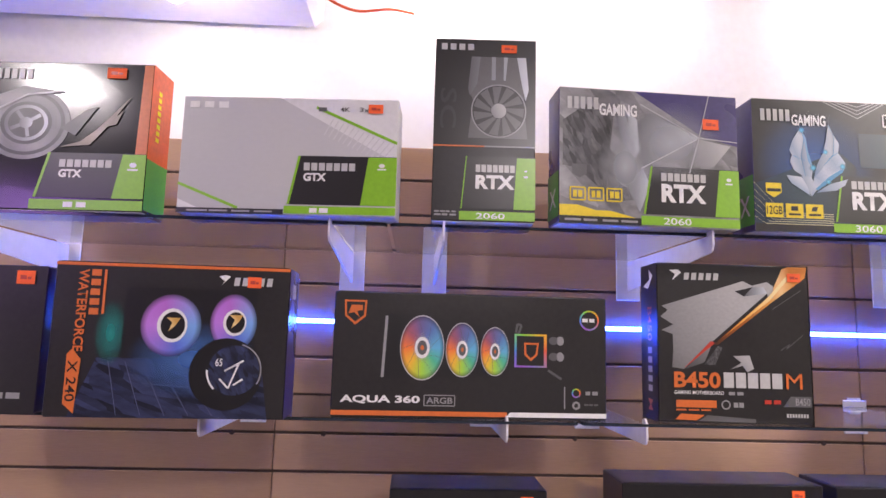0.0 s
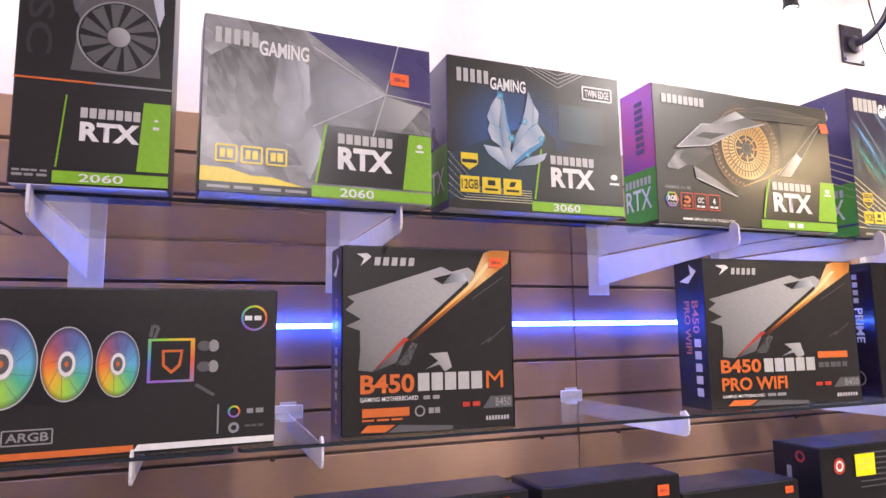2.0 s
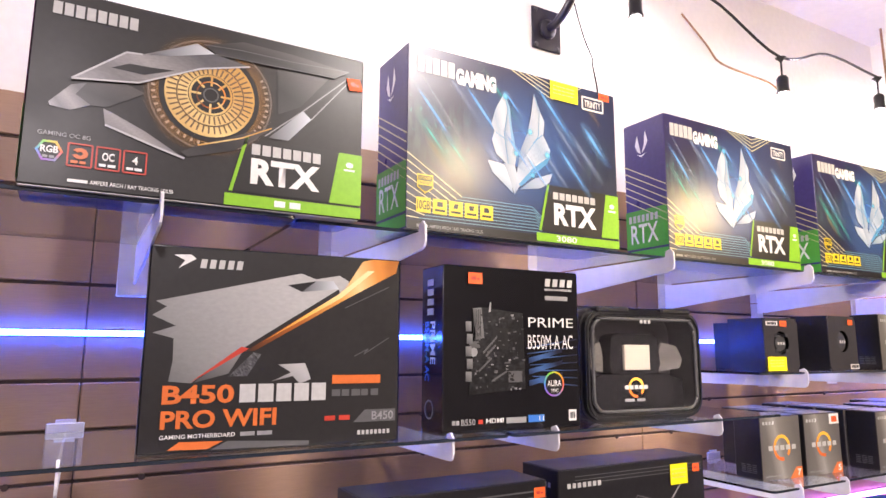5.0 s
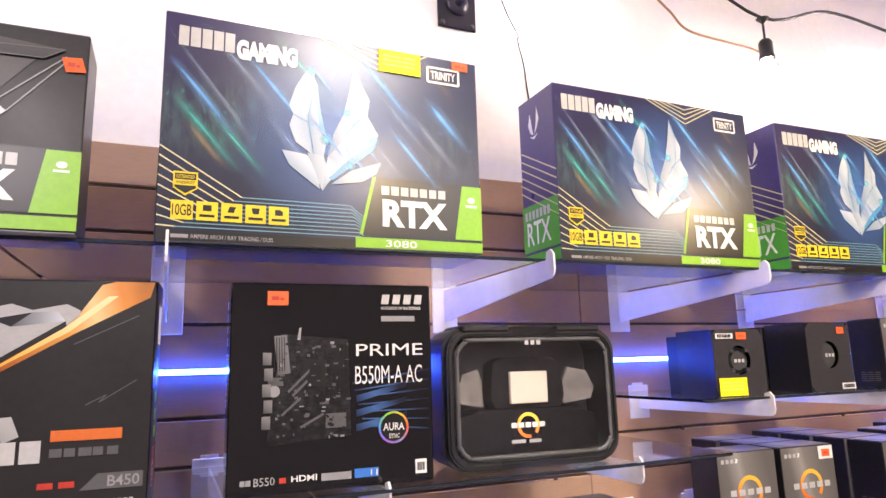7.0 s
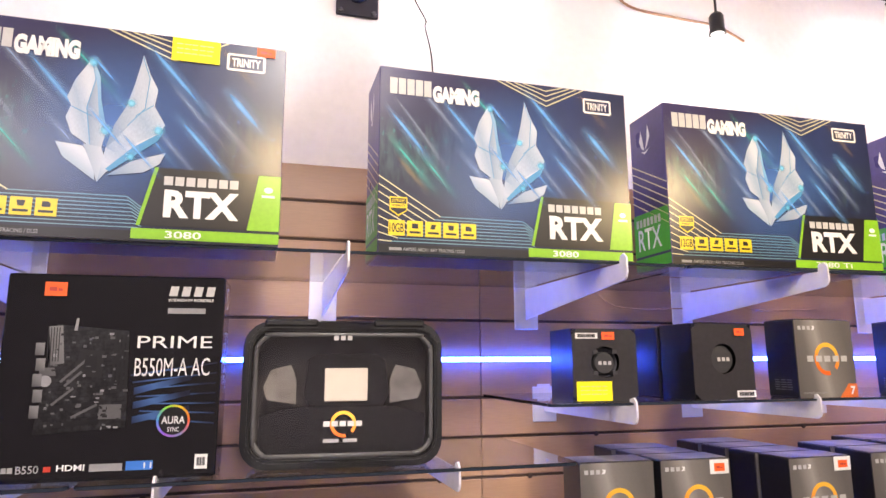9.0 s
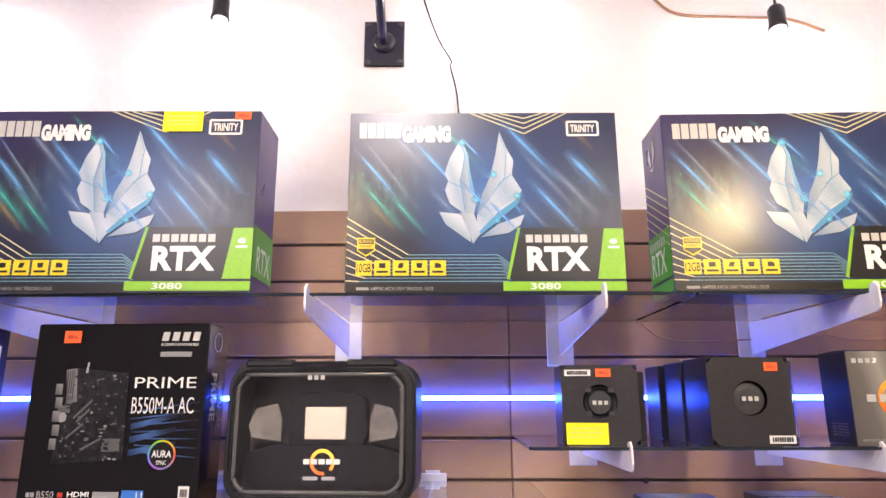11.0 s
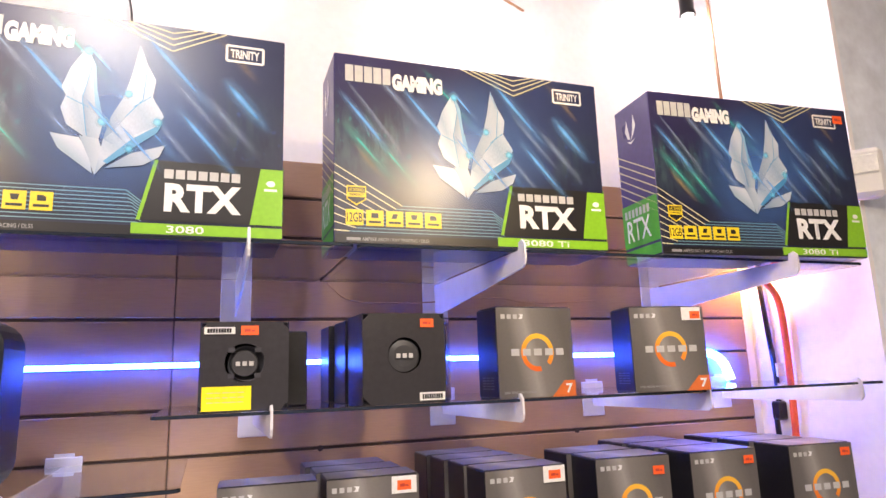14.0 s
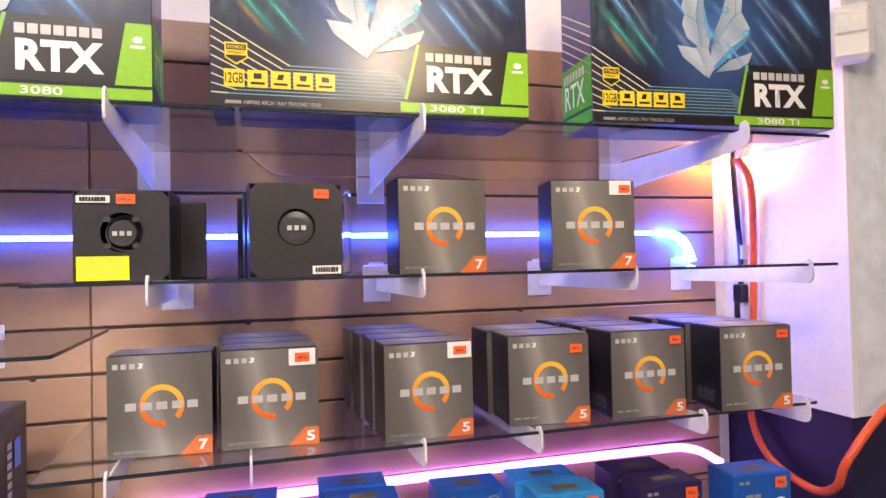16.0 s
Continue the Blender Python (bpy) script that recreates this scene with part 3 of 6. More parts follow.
        for k, kind in enumerate(kinds):
            quad = [((k + fill * x) / (n - 1 + fill) + lean * y, y) for x, y in forms[kind]]
            if turn == -90:
                quad = [(y, 1 - x) for x, y in quad]
            self.shapes(name, [[(u0 + x * (u1 - u0), v0 + y * (v1 - v0)) for x, y in quad]], "mark_white" if ink_name == "white" else ink_name, layer, side)

    def bars(self, u0, v0, u1, v1, ink_name="grey", layer=4, side="F", n=4, name="small_print"):
        """Unreadable small print: plain bars of uneven length."""
        rnd = random.Random(round(u0 * 997 + v0 * 131 + n))
        outs, u = [], u0
        step = (u1 - u0) / n
        for k in range(n):
            e = u + step * rnd.uniform(0.7, 0.92)
            outs.append([(u, v0), (e, v0), (e, v1), (u, v1)])
            u += step
        return self.shapes(name, outs, ink_name, layer, side)

    def price(self, u, v, wide=0.034, tall=0.019, ink_name="sticker_orange", side="F", layer=7, tilt=0.0, name="price_sticker"):
        sw, sh = self.span(side)
        a, b = wide / sw / 2, tall / sh / 2
        c, s = math.cos(radians(tilt)), math.sin(radians(tilt))
        ps = [(u + (x * c * a - y * s * b), v + (y * c * b + x * s * a)) for x, y in ((-1, -1), (1, -1), (1, 1), (-1, 1))]
        paper = self.shapes(name, [ps], ink_name, layer, side)
        if ink_name == "sticker_orange":
            self.under = paper
            self.rect("price_print", u - a * 0.6, v - b * 0.3, u + a * 0.1, v + b * 0.3, "red", layer + 1, side)
            self.rect("price_print", u + a * 0.2, v - b * 0.3, u + a * 0.6, v + b * 0.1, "red", layer + 1, side)
            self.under = None
        elif ink_name == "sticker_yellow":
            self.under = paper
            for k in range(3):
                self.bars(u - a * 0.8, v + b * (0.45 - 0.4 * k), u + a * 0.75, v + b * (0.52 - 0.4 * k), "cream", layer + 1, side, n=5)
            self.under = None


class PrintedFace(Carton):
    """The printing side of a thing that is built by hand."""

    def __init__(self, ob, w, d, h):
        self.ob, self.w, self.d, self.h = ob, w, d, h
        self.under = None


# ---- room shell ----
def setting(name, bm, material, label):
    return tagged(new(name, mesh_of(name, bm, M[material])), label, "setting", kind="structure")


X0, X1, Y0 = -2.4, 4.6, -3.4
XR, YR = 3.555, 1.027      # the return wall beside the slatwall and its corner
setting("floor", block(X0, X1, Y0, 1.5, -0.1, 0), "floor", "grey vinyl shop floor")
setting("ceiling", block(X0, X1, Y0, 1.5, CEIL, CEIL + 0.1), "ceiling", "plain white painted ceiling")
setting("wall_north", block(X0, XR, WALL + 0.02, 1.5, 0, CEIL), "white_wall", "bright white painted wall above the slatwall")
setting("wall_south", block(X0, X1, Y0 - 0.1, Y0, 0, CEIL), "room_wall", "plain grey shop wall")
setting("wall_west", block(X0 - 0.1, X0, Y0, 1.5, 0, CEIL), "room_wall", "plain grey end wall of the shop")
setting("wall_east", block(X1, X1 + 0.1, Y0, 1.5, 0, CEIL), "room_wall", "plain grey end wall of the shop")
setting("wall_return", block(XR, XR + 0.012, YR, 1.5, 1.195, CEIL), "white_wall", "white painted return wall beside the shelves")
setting("wall_pillar", block(XR + 0.012, X1, YR + 0.002, 1.5, 1.195, CEIL), "grey_wall", "pale grey patched plaster wall face")
setting("wall_base", block(XR + 0.004, X1, YR + 0.008, 1.5, 0, 1.193), "navy_wall", "dark navy painted lower wall")
setting("baseboard", block(X0, XR, WALL + 0.006, WALL + 0.018, 0, 0.1), "black_plastic", "black plastic baseboard")
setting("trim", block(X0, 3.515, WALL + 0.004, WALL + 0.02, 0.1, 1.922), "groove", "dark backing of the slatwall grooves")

# one unseen panel per lamp, the two added rear fills included
for lx, ly, watts in CEILING_LIGHTS:
    light = tagged(new("ceiling_light"), "square white flush ceiling light panel out of view, lit", "light", "ceiling lights")
    light.matrix_world = pose(lx, ly, CEIL)
    bm = frame_slab([(-0.2, -0.2), (0.2, -0.2), (0.2, 0.2), (-0.2, 0.2)], [(-0.17, -0.17), (0.17, -0.17), (0.17, 0.17), (-0.17, 0.17)], -0.04, 0.0)
    bmesh.ops.rotate(bm, verts=bm.verts, matrix=Matrix.Rotation(radians(-90), 3, "X"))
    part("frame", bm, M["white_plastic"], light)
    part("diffuser", block(-0.17, 0.17, -0.17, 0.17, -0.03, -0.012), M["panel_light"], light)

# housing added to go with the violet fill light; it is out of view
violet = tagged(new("tube_light"), "unseen white housing added for the violet fill light", "light")
violet.matrix_world = pose(-2.3, -0.4, 2.1)
part("housing", block(-0.09, -0.01, -0.62, 0.62, -0.16, 0.16, 0.004), M["white_plastic"], violet)


# ---- shelves ----
def glass_shelf(x0, x1, y0, y1, top, label):
    ob = tagged(new("glass_shelf"), label, "shelf", "glass shelves")
    ob.matrix_world = pose((x0 + x1) / 2, (y0 + y1) / 2, top)
    w, d, t, r = (x1 - x0) / 2, (y1 - y0) / 2, 0.005, 0.012
    arc = lambda cx, a0, k: [(cx + (r - k) * math.cos(radians(a)), -d + r + (r - k) * math.sin(radians(a))) for a in range(a0, a0 + 91, 18)]
    front = lambda k: arc(-w + r, 180, k) + arc(w - r, 270, k)

    def plate(outline, z0, z1):
        bm = slab(outline, z0, z1)
        for v in bm.verts:
            v.co = Vector((v.co.x, v.co.z, v.co.y))
        return bm

    pane = part("pane", plate(front(0.0013) + [(w - 0.0013, d), (-w + 0.0013, d)], -t, 0), M["glass"], ob)
    pane.visible_shadow = False
    part("front_edge", plate(front(0) + front(0.0011)[::-1], -t + 0.0005, -0.0005), M["glass_edge"], ob, "dark polished glass edge")
    return ob


for a, b in ((-1.3, 0.033), (0.037, 1.27), (1.275, 2.5), (2.505, 3.465)):
    glass_shelf(a, b, 0.955 if a < 1 else 0.972, 1.305, ZU, "clear glass shelf holding graphics card boxes")
for a, b in ((-1.3, 0.34), (0.345, 1.62), (1.625, 2.293)):
    glass_shelf(a, b, 0.975, 1.30, ZL, "clear glass shelf holding cooler and motherboard boxes")
glass_shelf(2.255, 3.49, 0.985, 1.30, ZM, "clear glass shelf with boxed processors and fans")
glass_shelf(2.262, 3.435, 0.985, 1.30, ZQ, "clear glass shelf holding grey processor boxes")
glass_shelf(-1.2, 2.2, 0.95, 1.30, ZB, "low glass shelf holding dark motherboard boxes")
glass_shelf(2.3, 3.5, 0.985, 1.30, ZI, "low glass shelf holding blue processor boxes")


def shelf_bracket(deep, reach):
    ob = tagged(new("shelf_bracket"), "white steel knife-edge shelf bracket on the slatwall", "bracket", "shelf brackets")
    part("wall_plate", block(-0.026, 0.026, -0.0035, 0, -0.008 - deep - 0.02, 0.012, 0.0015), M["bracket"], ob)
    lip = 0.004
    arc = [(-reach - 0.012 * math.sin(radians(a)), -0.014 + 0.014 * math.cos(radians(a)) - 0.006) for a in (170, 135, 100)]
    side = [(-0.0036, -0.007), (-reach + 0.008, -0.007), (-reach + 0.006, lip), (-reach - 0.004, lip + 0.003), (-reach - 0.011, lip - 0.004), *arc[::-1], (-0.0036, -0.007 - deep)]
    bm = slab(side, -0.0016, 0.0016)
    for v in bm.verts:
        v.co = Vector((v.co.y, v.co.x, v.co.z))
    part("arm", bm, M["bracket"], ob)
    part("hook", block(-0.014, 0.014, -0.002, 0.006, 0.012, 0.017), M["bracket"], ob)
    return ob


def bracket_row(xs, top, deep, reach):
    first = shelf_bracket(deep, reach)
    first.matrix_world = pose(xs[0], WALL - 0.0005, top)
    for x in xs[1:]:
        copy_thing(first, pose(x, WALL - 0.0005, top))


bracket_row((-0.053, -0.64, 0.12, 0.537, 1.105, 1.445, 1.943, 2.36, 2.735, 3.25), ZU, 0.062, 0.385)
bracket_row((-0.24, 0.228, 0.447, 1.025, 1.52, 1.715, 2.11), ZL, 0.03, 0.335)
bracket_row((2.395, 2.744, 3.08, 3.42), ZM, 0.03, 0.335)
bracket_row((2.347, 2.513, 2.741, 2.915, 3.2, 3.405), ZQ, 0.03, 0.335)
bracket_row((-0.3, 0.5, 1.3, 2.1), ZB, 0.03, 0.335)
bracket_row((2.5, 3.3), ZI, 0.03, 0.335)


# ---- graphics card boxes on the upper shelf ----
def card_badge(c, model, u, top, name_box, word_box, word="RTX", split=0.9, strip=0.075):
    """The green and charcoal badge in the lower right corner: a name in blocks over a word."""
    panel = c.shapes("badge_panel", [[(u, strip + 0.013), (1, strip + 0.013), (1, top), (u + 0.045, top)]], "panel", 3)
    band = c.rect("badge_strip", u - 0.012, 0.01, 1, strip, "green", 3)
    c.under = panel
    c.shapes("badge_edge", [[(u, strip + 0.013), (u + 0.011, strip + 0.013), (u + 0.054, top), (u + 0.043, top)]], "green", 4)
    c.mark("bbbbbbb", *name_box, "white", 5, fill=0.8)
    c.text(word, *word_box, "white", 5, weight=0.045)
    if split:
        c.shapes("badge_corner", [[(split, strip + 0.013), (1, strip + 0.013), (1, top - 0.005), (split + 0.03, top - 0.005)]], "green", 4)
        mid = (split + 1) / 2 + 0.012
        c.oval("brand_mark", mid, top - 0.075, 0.014, "white", 5, squeeze=0.7, n=14)
        c.rect("brand_mark", mid - 0.02, top - 0.112, mid + 0.02, top - 0.1, "white", 5)
    if model:
        c.under = band
        a = word_box[0] + 0.01
        c.text(model, a, 0.017, a + 0.011 / c.w * len(model), strip - 0.008, "white", 5)
    c.under = None


def crystal(c, u, v, s, k):
    """A claw of ice: two tall blades, inner facets and petals, with blue creases and sparks. k squeezes it to the side's shape."""
    at = lambda pts: [(u + s * (a - 0.487) * k, v + s * (b - 0.02)) for a, b in pts]
    lo, hi = at([(0.18, 0.05), (0.8, 1.0)])
    c.shapes("claw_halo", [[lo, (hi[0], lo[1]), hi, (lo[0], hi[1])]], "halo", 1.5)
    c.shapes("claw_blade", [at([(0.415, 0.84), (0.374, 0.735), (0.355, 0.645), (0.368, 0.605), (0.356, 0.55), (0.375, 0.475), (0.43, 0.42), (0.412, 0.6), (0.43, 0.75)])], "ice", 4.00)
    c.shapes("claw_facet", [at([(0.415, 0.84), (0.442, 0.755), (0.45, 0.645), (0.472, 0.5), (0.462, 0.42), (0.43, 0.42), (0.412, 0.6), (0.43, 0.75)])], "ice_grey", 4.20)
    c.shapes("claw_facet", [at([(0.418, 0.84), (0.442, 0.755), (0.45, 0.645), (0.472, 0.5), (0.478, 0.46), (0.448, 0.56), (0.436, 0.7)])], "ice_dim", 4.40)
    c.shapes("claw_petal", [at([(0.335, 0.432), (0.358, 0.365), (0.452, 0.262), (0.44, 0.36), (0.41, 0.42)])], "ice", 4.60)
    c.shapes("claw_petal", [at([(0.41, 0.43), (0.462, 0.42), (0.476, 0.36), (0.458, 0.255), (0.44, 0.33)])], "ice_grey", 4.80)
    c.shapes("claw_blade", [at([(0.56, 0.885), (0.542, 0.74), (0.524, 0.63), (0.492, 0.53), (0.474, 0.42), (0.5, 0.44), (0.575, 0.62), (0.585, 0.77)])], "ice_grey", 5.00)
    c.shapes("claw_blade", [at([(0.56, 0.885), (0.584, 0.79), (0.61, 0.72), (0.603, 0.637), (0.638, 0.55), (0.62, 0.505), (0.5, 0.4), (0.474, 0.42), (0.5, 0.46), (0.575, 0.62), (0.582, 0.77)])], "ice", 5.20)
    c.shapes("claw_facet", [at([(0.474, 0.42), (0.5, 0.4), (0.62, 0.505), (0.56, 0.42), (0.478, 0.3), (0.458, 0.255)])], "ice", 5.40)
    c.shapes("claw_crease", [at([(0.635, 0.52), (0.62, 0.47), (0.49, 0.31), (0.478, 0.32), (0.55, 0.43)])], "ice_shade", 5.60)
    c.shapes("claw_petal", [at([(0.645, 0.415), (0.63, 0.36), (0.585, 0.315), (0.482, 0.29), (0.55, 0.365)])], "ice_grey", 5.80)
    for row in (((0.415, 0.83), (0.43, 0.74), (0.412, 0.6), (0.43, 0.43)), ((0.56, 0.87), (0.584, 0.77), (0.576, 0.62), (0.53, 0.53)), ((0.37, 0.6), (0.43, 0.56)), ((0.6, 0.64), (0.55, 0.58))):
        c.lines("claw_gleam", [at(row)], 0.0018, "ice_shade", 6.6)
    for a, b, r in ((0.42, 0.82, 0.022), (0.47, 0.5, 0.024), (0.536, 0.64, 0.02), (0.62, 0.52, 0.022), (0.545, 0.385, 0.018)):
        x, z = at([(a, b)])[0]
        c.oval("claw_spark", x, z, r * s * k, "spark", 7, n=16)


def icon_row(c, u, v, n, wide, tall, first=""):
    for k in range(n):
        a = u + k * wide * 1.15
        c.under = None
        c.under = c.rect("feature_icon", a, v, a + wide, v + tall, "yellow", 4)
        if k == 0 and first:
            c.text(first, a + wide * 0.06, v + tall * 0.2, a + wide * 0.94, v + tall * 0.8, "black", 5)
        else:
            c.mark("kbsm"[k % 4], a + wide * 0.3, v + tall * 0.5, a + wide * 0.7, v + tall * 0.82, "black", 5, name="icon_glyph")
            c.rect("icon_print", a + wide * 0.15, v + tall * 0.18, a + wide * 0.85, v + tall * 0.32, "black", 5)
    c.under = None


def chevrons(c, u, ink_name, n=5):
    rows = [[(u - 0.2 + 0.035 * k, 0.995), (u, 0.875 + 0.03 * k), (u + 0.16 - 0.03 * k, 0.995)] for k in range(n - 1)]
    for row in rows:
        c.lines("chevron_line", [row], 0.0035, ink_name, 3)


def streak_card(model, memory, x, y, turn, wide, tall_by, spare=(), hue="cream"):
    c = Carton("graphics_card_box", f"dark blue glossy graphics card box with green {model} badge", (wide, 0.105, tall_by), (x, y + 0.0525, ZU), turn, "navy_card", "box", "large graphics card boxes")
    c.rect("front_print", 0.002, 0.002, 0.998, 0.998, "streak", 1)
    c.rect("foot_band", 0.002, 0.002, 0.565, 0.045, "black", 2)
    c.mark("bbbbb", 0.037, 0.85, 0.192, 0.94, "white", 4, fill=0.86)
    c.text("GAMING", 0.197, 0.825, 0.378, 0.92, "white", 4, weight=0.07)
    chevrons(c, 0.653, hue)
    fan = [[(0.0, 0.40 - 0.042 * k), (0.225 - 0.022 * k, 0.2 - 0.0175 * k), (0.545 + 0.004 * k, 0.2 - 0.0175 * k), (0.59, 0.15 - 0.012 * k)] for k in range(9)]
    c.lines("line_pattern", [f[:2] for f in fan], 0.003, "cream", 2)
    c.lines("line_pattern", [f[1:] for f in fan], 0.0022, "teal", 2)
    c.rays("light_ray", ((-0.04, 0.93, 0.2, 0.005), (0.1, 0.98, 0.16, 0.006), (0.62, 0.8, 0.14, 0.004), (0.28, 0.6, 0.13, 0.005), (0.74, 0.7, 0.12, 0.006), (0.6, 0.55, 0.1, 0.004)), "ray_pale", 2.4)
    c.rays("light_ray", ((0.0, 0.8, 0.13, 0.007), (0.2, 0.9, 0.2, 0.006), (0.55, 0.98, 0.15, 0.007), (0.66, 0.62, 0.13, 0.006), (0.8, 0.78, 0.1, 0.009), (0.47, 0.7, 0.14, 0.004)), "ray_blue", 2.95)
    c.rays("light_ray", ((0.02, 0.64, 0.13, 0.007), (0.14, 0.55, 0.1, 0.005), (0.3, 0.99, 0.13, 0.005)), "ray_teal", 3.5)
    c.rays("light_ray", ((0.06, 0.52, 0.08, 0.005), (0.78, 0.99, 0.09, 0.005)), "ray_gold", 3.78)
    crystal(c, 0.487, 0.02, 1.0, 1.0)
    c.rays("light_ray", ((0.4, 0.63, 0.1, 0.0035), (0.5, 0.52, 0.09, 0.0035), (0.41, 0.86, 0.06, 0.003)), "ray_blue", 8)
    card_badge(c, model, 0.575, 0.345, (0.647, 0.264, 0.868, 0.306), (0.65, 0.113, 0.873, 0.243), split=0.9, strip=0.058)
    c.rect("brand_mark", 0.04, 0.014, 0.085, 0.029, "grey", 3)
    c.text("AMPERE ARCH / RAY TRACING / DLSS", 0.09, 0.013, 0.315, 0.031, "grey", 3)
    c.under = c.shapes("warranty_shield", [[(0.04, 0.292), (0.104, 0.292), (0.104, 0.222), (0.072, 0.19), (0.04, 0.222)]], "yellow", 4)
    c.shapes("shield_core", [[(0.044, 0.284), (0.1, 0.284), (0.1, 0.224), (0.072, 0.199), (0.044, 0.224)]], "panel", 5)
    c.text("EXTENDED", 0.048, 0.263, 0.096, 0.278, "yellow", 6)
    c.rect("shield_band", 0.044, 0.233, 0.1, 0.257, "yellow", 6)
    c.text("WARRANTY", 0.048, 0.238, 0.096, 0.252, "black", 7)
    c.under = None
    icon_row(c, 0.037, 0.09, 5, 0.0575, 0.08, memory)
    c.under = c.lines("word_frame", [[(0.815, 0.865), (0.93, 0.865), (0.93, 0.943), (0.815, 0.943), (0.815, 0.865)]], 0.006, "white", 4)
    c.text("TRINITY", 0.827, 0.882, 0.918, 0.926, "white", 4, weight=0.03)
    c.under = None
    # left end: green badge, lines and a claw mark
    c.shapes("end_badge", [[(0, 0.09), (1, 0.09), (1, 0.36), (0, 0.36)]], "green_dark", 2, "L")
    c.rect("end_strip", 0, 0.01, 1, 0.075, "green_dark", 2, "L")
    c.mark("bbbbbbb", 0.08, 0.275, 0.78, 0.325, "white", 3, "L")
    c.text("RTX", 0.12, 0.125, 0.78, 0.26, "white", 3, "L")
    c.lines("line_pattern", [[(0, 0.7 - 0.05 * k), (1, 0.5 - 0.05 * k)] for k in range(6)], 0.004, "cream", 2, "L")
    c.shapes("claw_mark", [[(0.3, 0.83), (0.36, 0.78), (0.44, 0.76), (0.42, 0.8), (0.36, 0.9)], [(0.46, 0.76), (0.54, 0.79), (0.62, 0.84), (0.56, 0.92), (0.52, 0.82)], [(0.34, 0.76), (0.45, 0.735), (0.58, 0.76), (0.45, 0.75)]], "white", 3, "L")
    # right end
    c.rect("end_badge", 0, 0.09, 1, 0.36, "green_dark", 2, "R")
    c.text("RTX", 0.18, 0.125, 0.86, 0.26, "white", 3, "R")
    for kind, u, v, wide, tall in spare:
        c.price(u, v, wide, tall, kind)
    return c


streak_card("3080", "10GB", 1.641, 0.967, 0.7, 0.421, 0.2866, (("sticker_yellow", 0.715, 0.935, 0.062, 0.033), ("sticker_orange", 0.935, 0.968, 0.025, 0.013)))
streak_card("3080", "10GB", 2.1963, 0.980, 0.5, 0.4145, 0.2856)
streak_card("3080 Ti", "12GB", 2.687, 0.972, -0.8, 0.4292, 0.2784)
streak_card("3080 Ti", "12GB", 3.2184, 0.951, -3.9, 0.4253, 0.2826, (("sticker_orange", 0.945, 0.925, 0.022, 0.016),))


def shard_card():
    c = Carton("graphics_card_box", "grey shard-patterned graphics card box with yellow and green corners", (0.2854, 0.06, 0.2125), (0.4312, 0.912 + 0.03, ZU), 3.1, "navy_card", "box")
    c.rect("front_print", 0.002, 0.002, 0.998, 0.998, "shards", 1)
    c.shapes("dark_rubble", [[(0.02, 0.75), (0.15, 0.88), (0.3, 0.8), (0.28, 0.55), (0.42, 0.35), (0.33, 0.3), (0.5, 0.2), (0.3, 0.17), (0.1, 0.4), (0.02, 0.42)]], "shards_dark", 2)
    c.shapes("pale_blade", [[(0.3, 0.88), (0.37, 0.85), (0.41, 0.6), (0.36, 0.35), (0.35, 0.58)], [(0.36, 0.86), (0.43, 0.78), (0.44, 0.55), (0.4, 0.45), (0.4, 0.65)]], "silver2", 3)
    c.shapes("dark_corner", [[(0.42, 0.995), (0.998, 0.995), (0.998, 0.62), (0.8, 0.68)]], "navy_card", 2)
    c.shapes("pale_pane", [[(0.46, 0.43), (0.78, 0.67), (0.5, 0.84), (0.44, 0.76)]], "silver2", 3)
    c.shapes("pale_pane", [[(0.78, 0.66), (0.96, 0.62), (0.86, 0.46), (0.7, 0.44)]], "silver", 3)
    c.shapes("pale_pane", [[(0.46, 0.42), (0.36, 0.3), (0.44, 0.1), (0.5, 0.3)]], "silver2", 3)
    c.oval("mist", 0.62, 0.62, 0.3, "sheen", 3.5, squeeze=0.8)
    c.oval("mist", 0.36, 0.42, 0.16, "sheen", 3.6, squeeze=1.4)
    c.lines("shatter_line", [[(0.45, 0.9), (0.78, 0.67), (0.998, 0.65)], [(0.78, 0.67), (0.72, 0.4)], [(0.78, 0.67), (0.45, 0.42)], [(0.78, 0.68), (0.84, 0.995)]], 0.0035, "silver_ink", 4)
    c.mark("bbbbb", 0.045, 0.84, 0.215, 0.93, "white", 4)
    c.text("GAMING", 0.22, 0.8, 0.43, 0.89, "white", 4, weight=0.03)
    c.rect("foot_band", 0.002, 0.002, 0.45, 0.055, "black", 2)
    c.bars(0.03, 0.02, 0.44, 0.036, "grey", 3, n=4)
    c.shapes("yellow_wedge", [[(0.002, 0.055), (0.42, 0.055), (0.28, 0.1), (0.2, 0.1), (0.1, 0.135), (0.002, 0.135)]], "yellow", 3)
    for k in range(3):
        c.lines("feature_icon", [[(0.06 + 0.1 * k, 0.17), (0.14 + 0.1 * k, 0.17), (0.14 + 0.1 * k, 0.26), (0.06 + 0.1 * k, 0.26), (0.06 + 0.1 * k, 0.17)]], 0.0055, "yellow", 4)
        c.bars(0.075 + 0.1 * k, 0.19, 0.13 + 0.1 * k, 0.24, "yellow", 4, n=2)
    c.shapes("warranty_shield", [[(0.07, 0.43), (0.15, 0.43), (0.15, 0.36), (0.11, 0.33), (0.07, 0.36)]], "mid", 4)
    card_badge(c, "2060", 0.46, 0.44, (0.56, 0.335, 0.81, 0.395), (0.56, 0.18, 0.81, 0.315), split=0.86)
    c.rect("end_badge", 0, 0.05, 1, 0.38, "green_dark", 2, "L")
    c.text("X", 0.2, 0.12, 0.8, 0.26, "white", 3, "L")
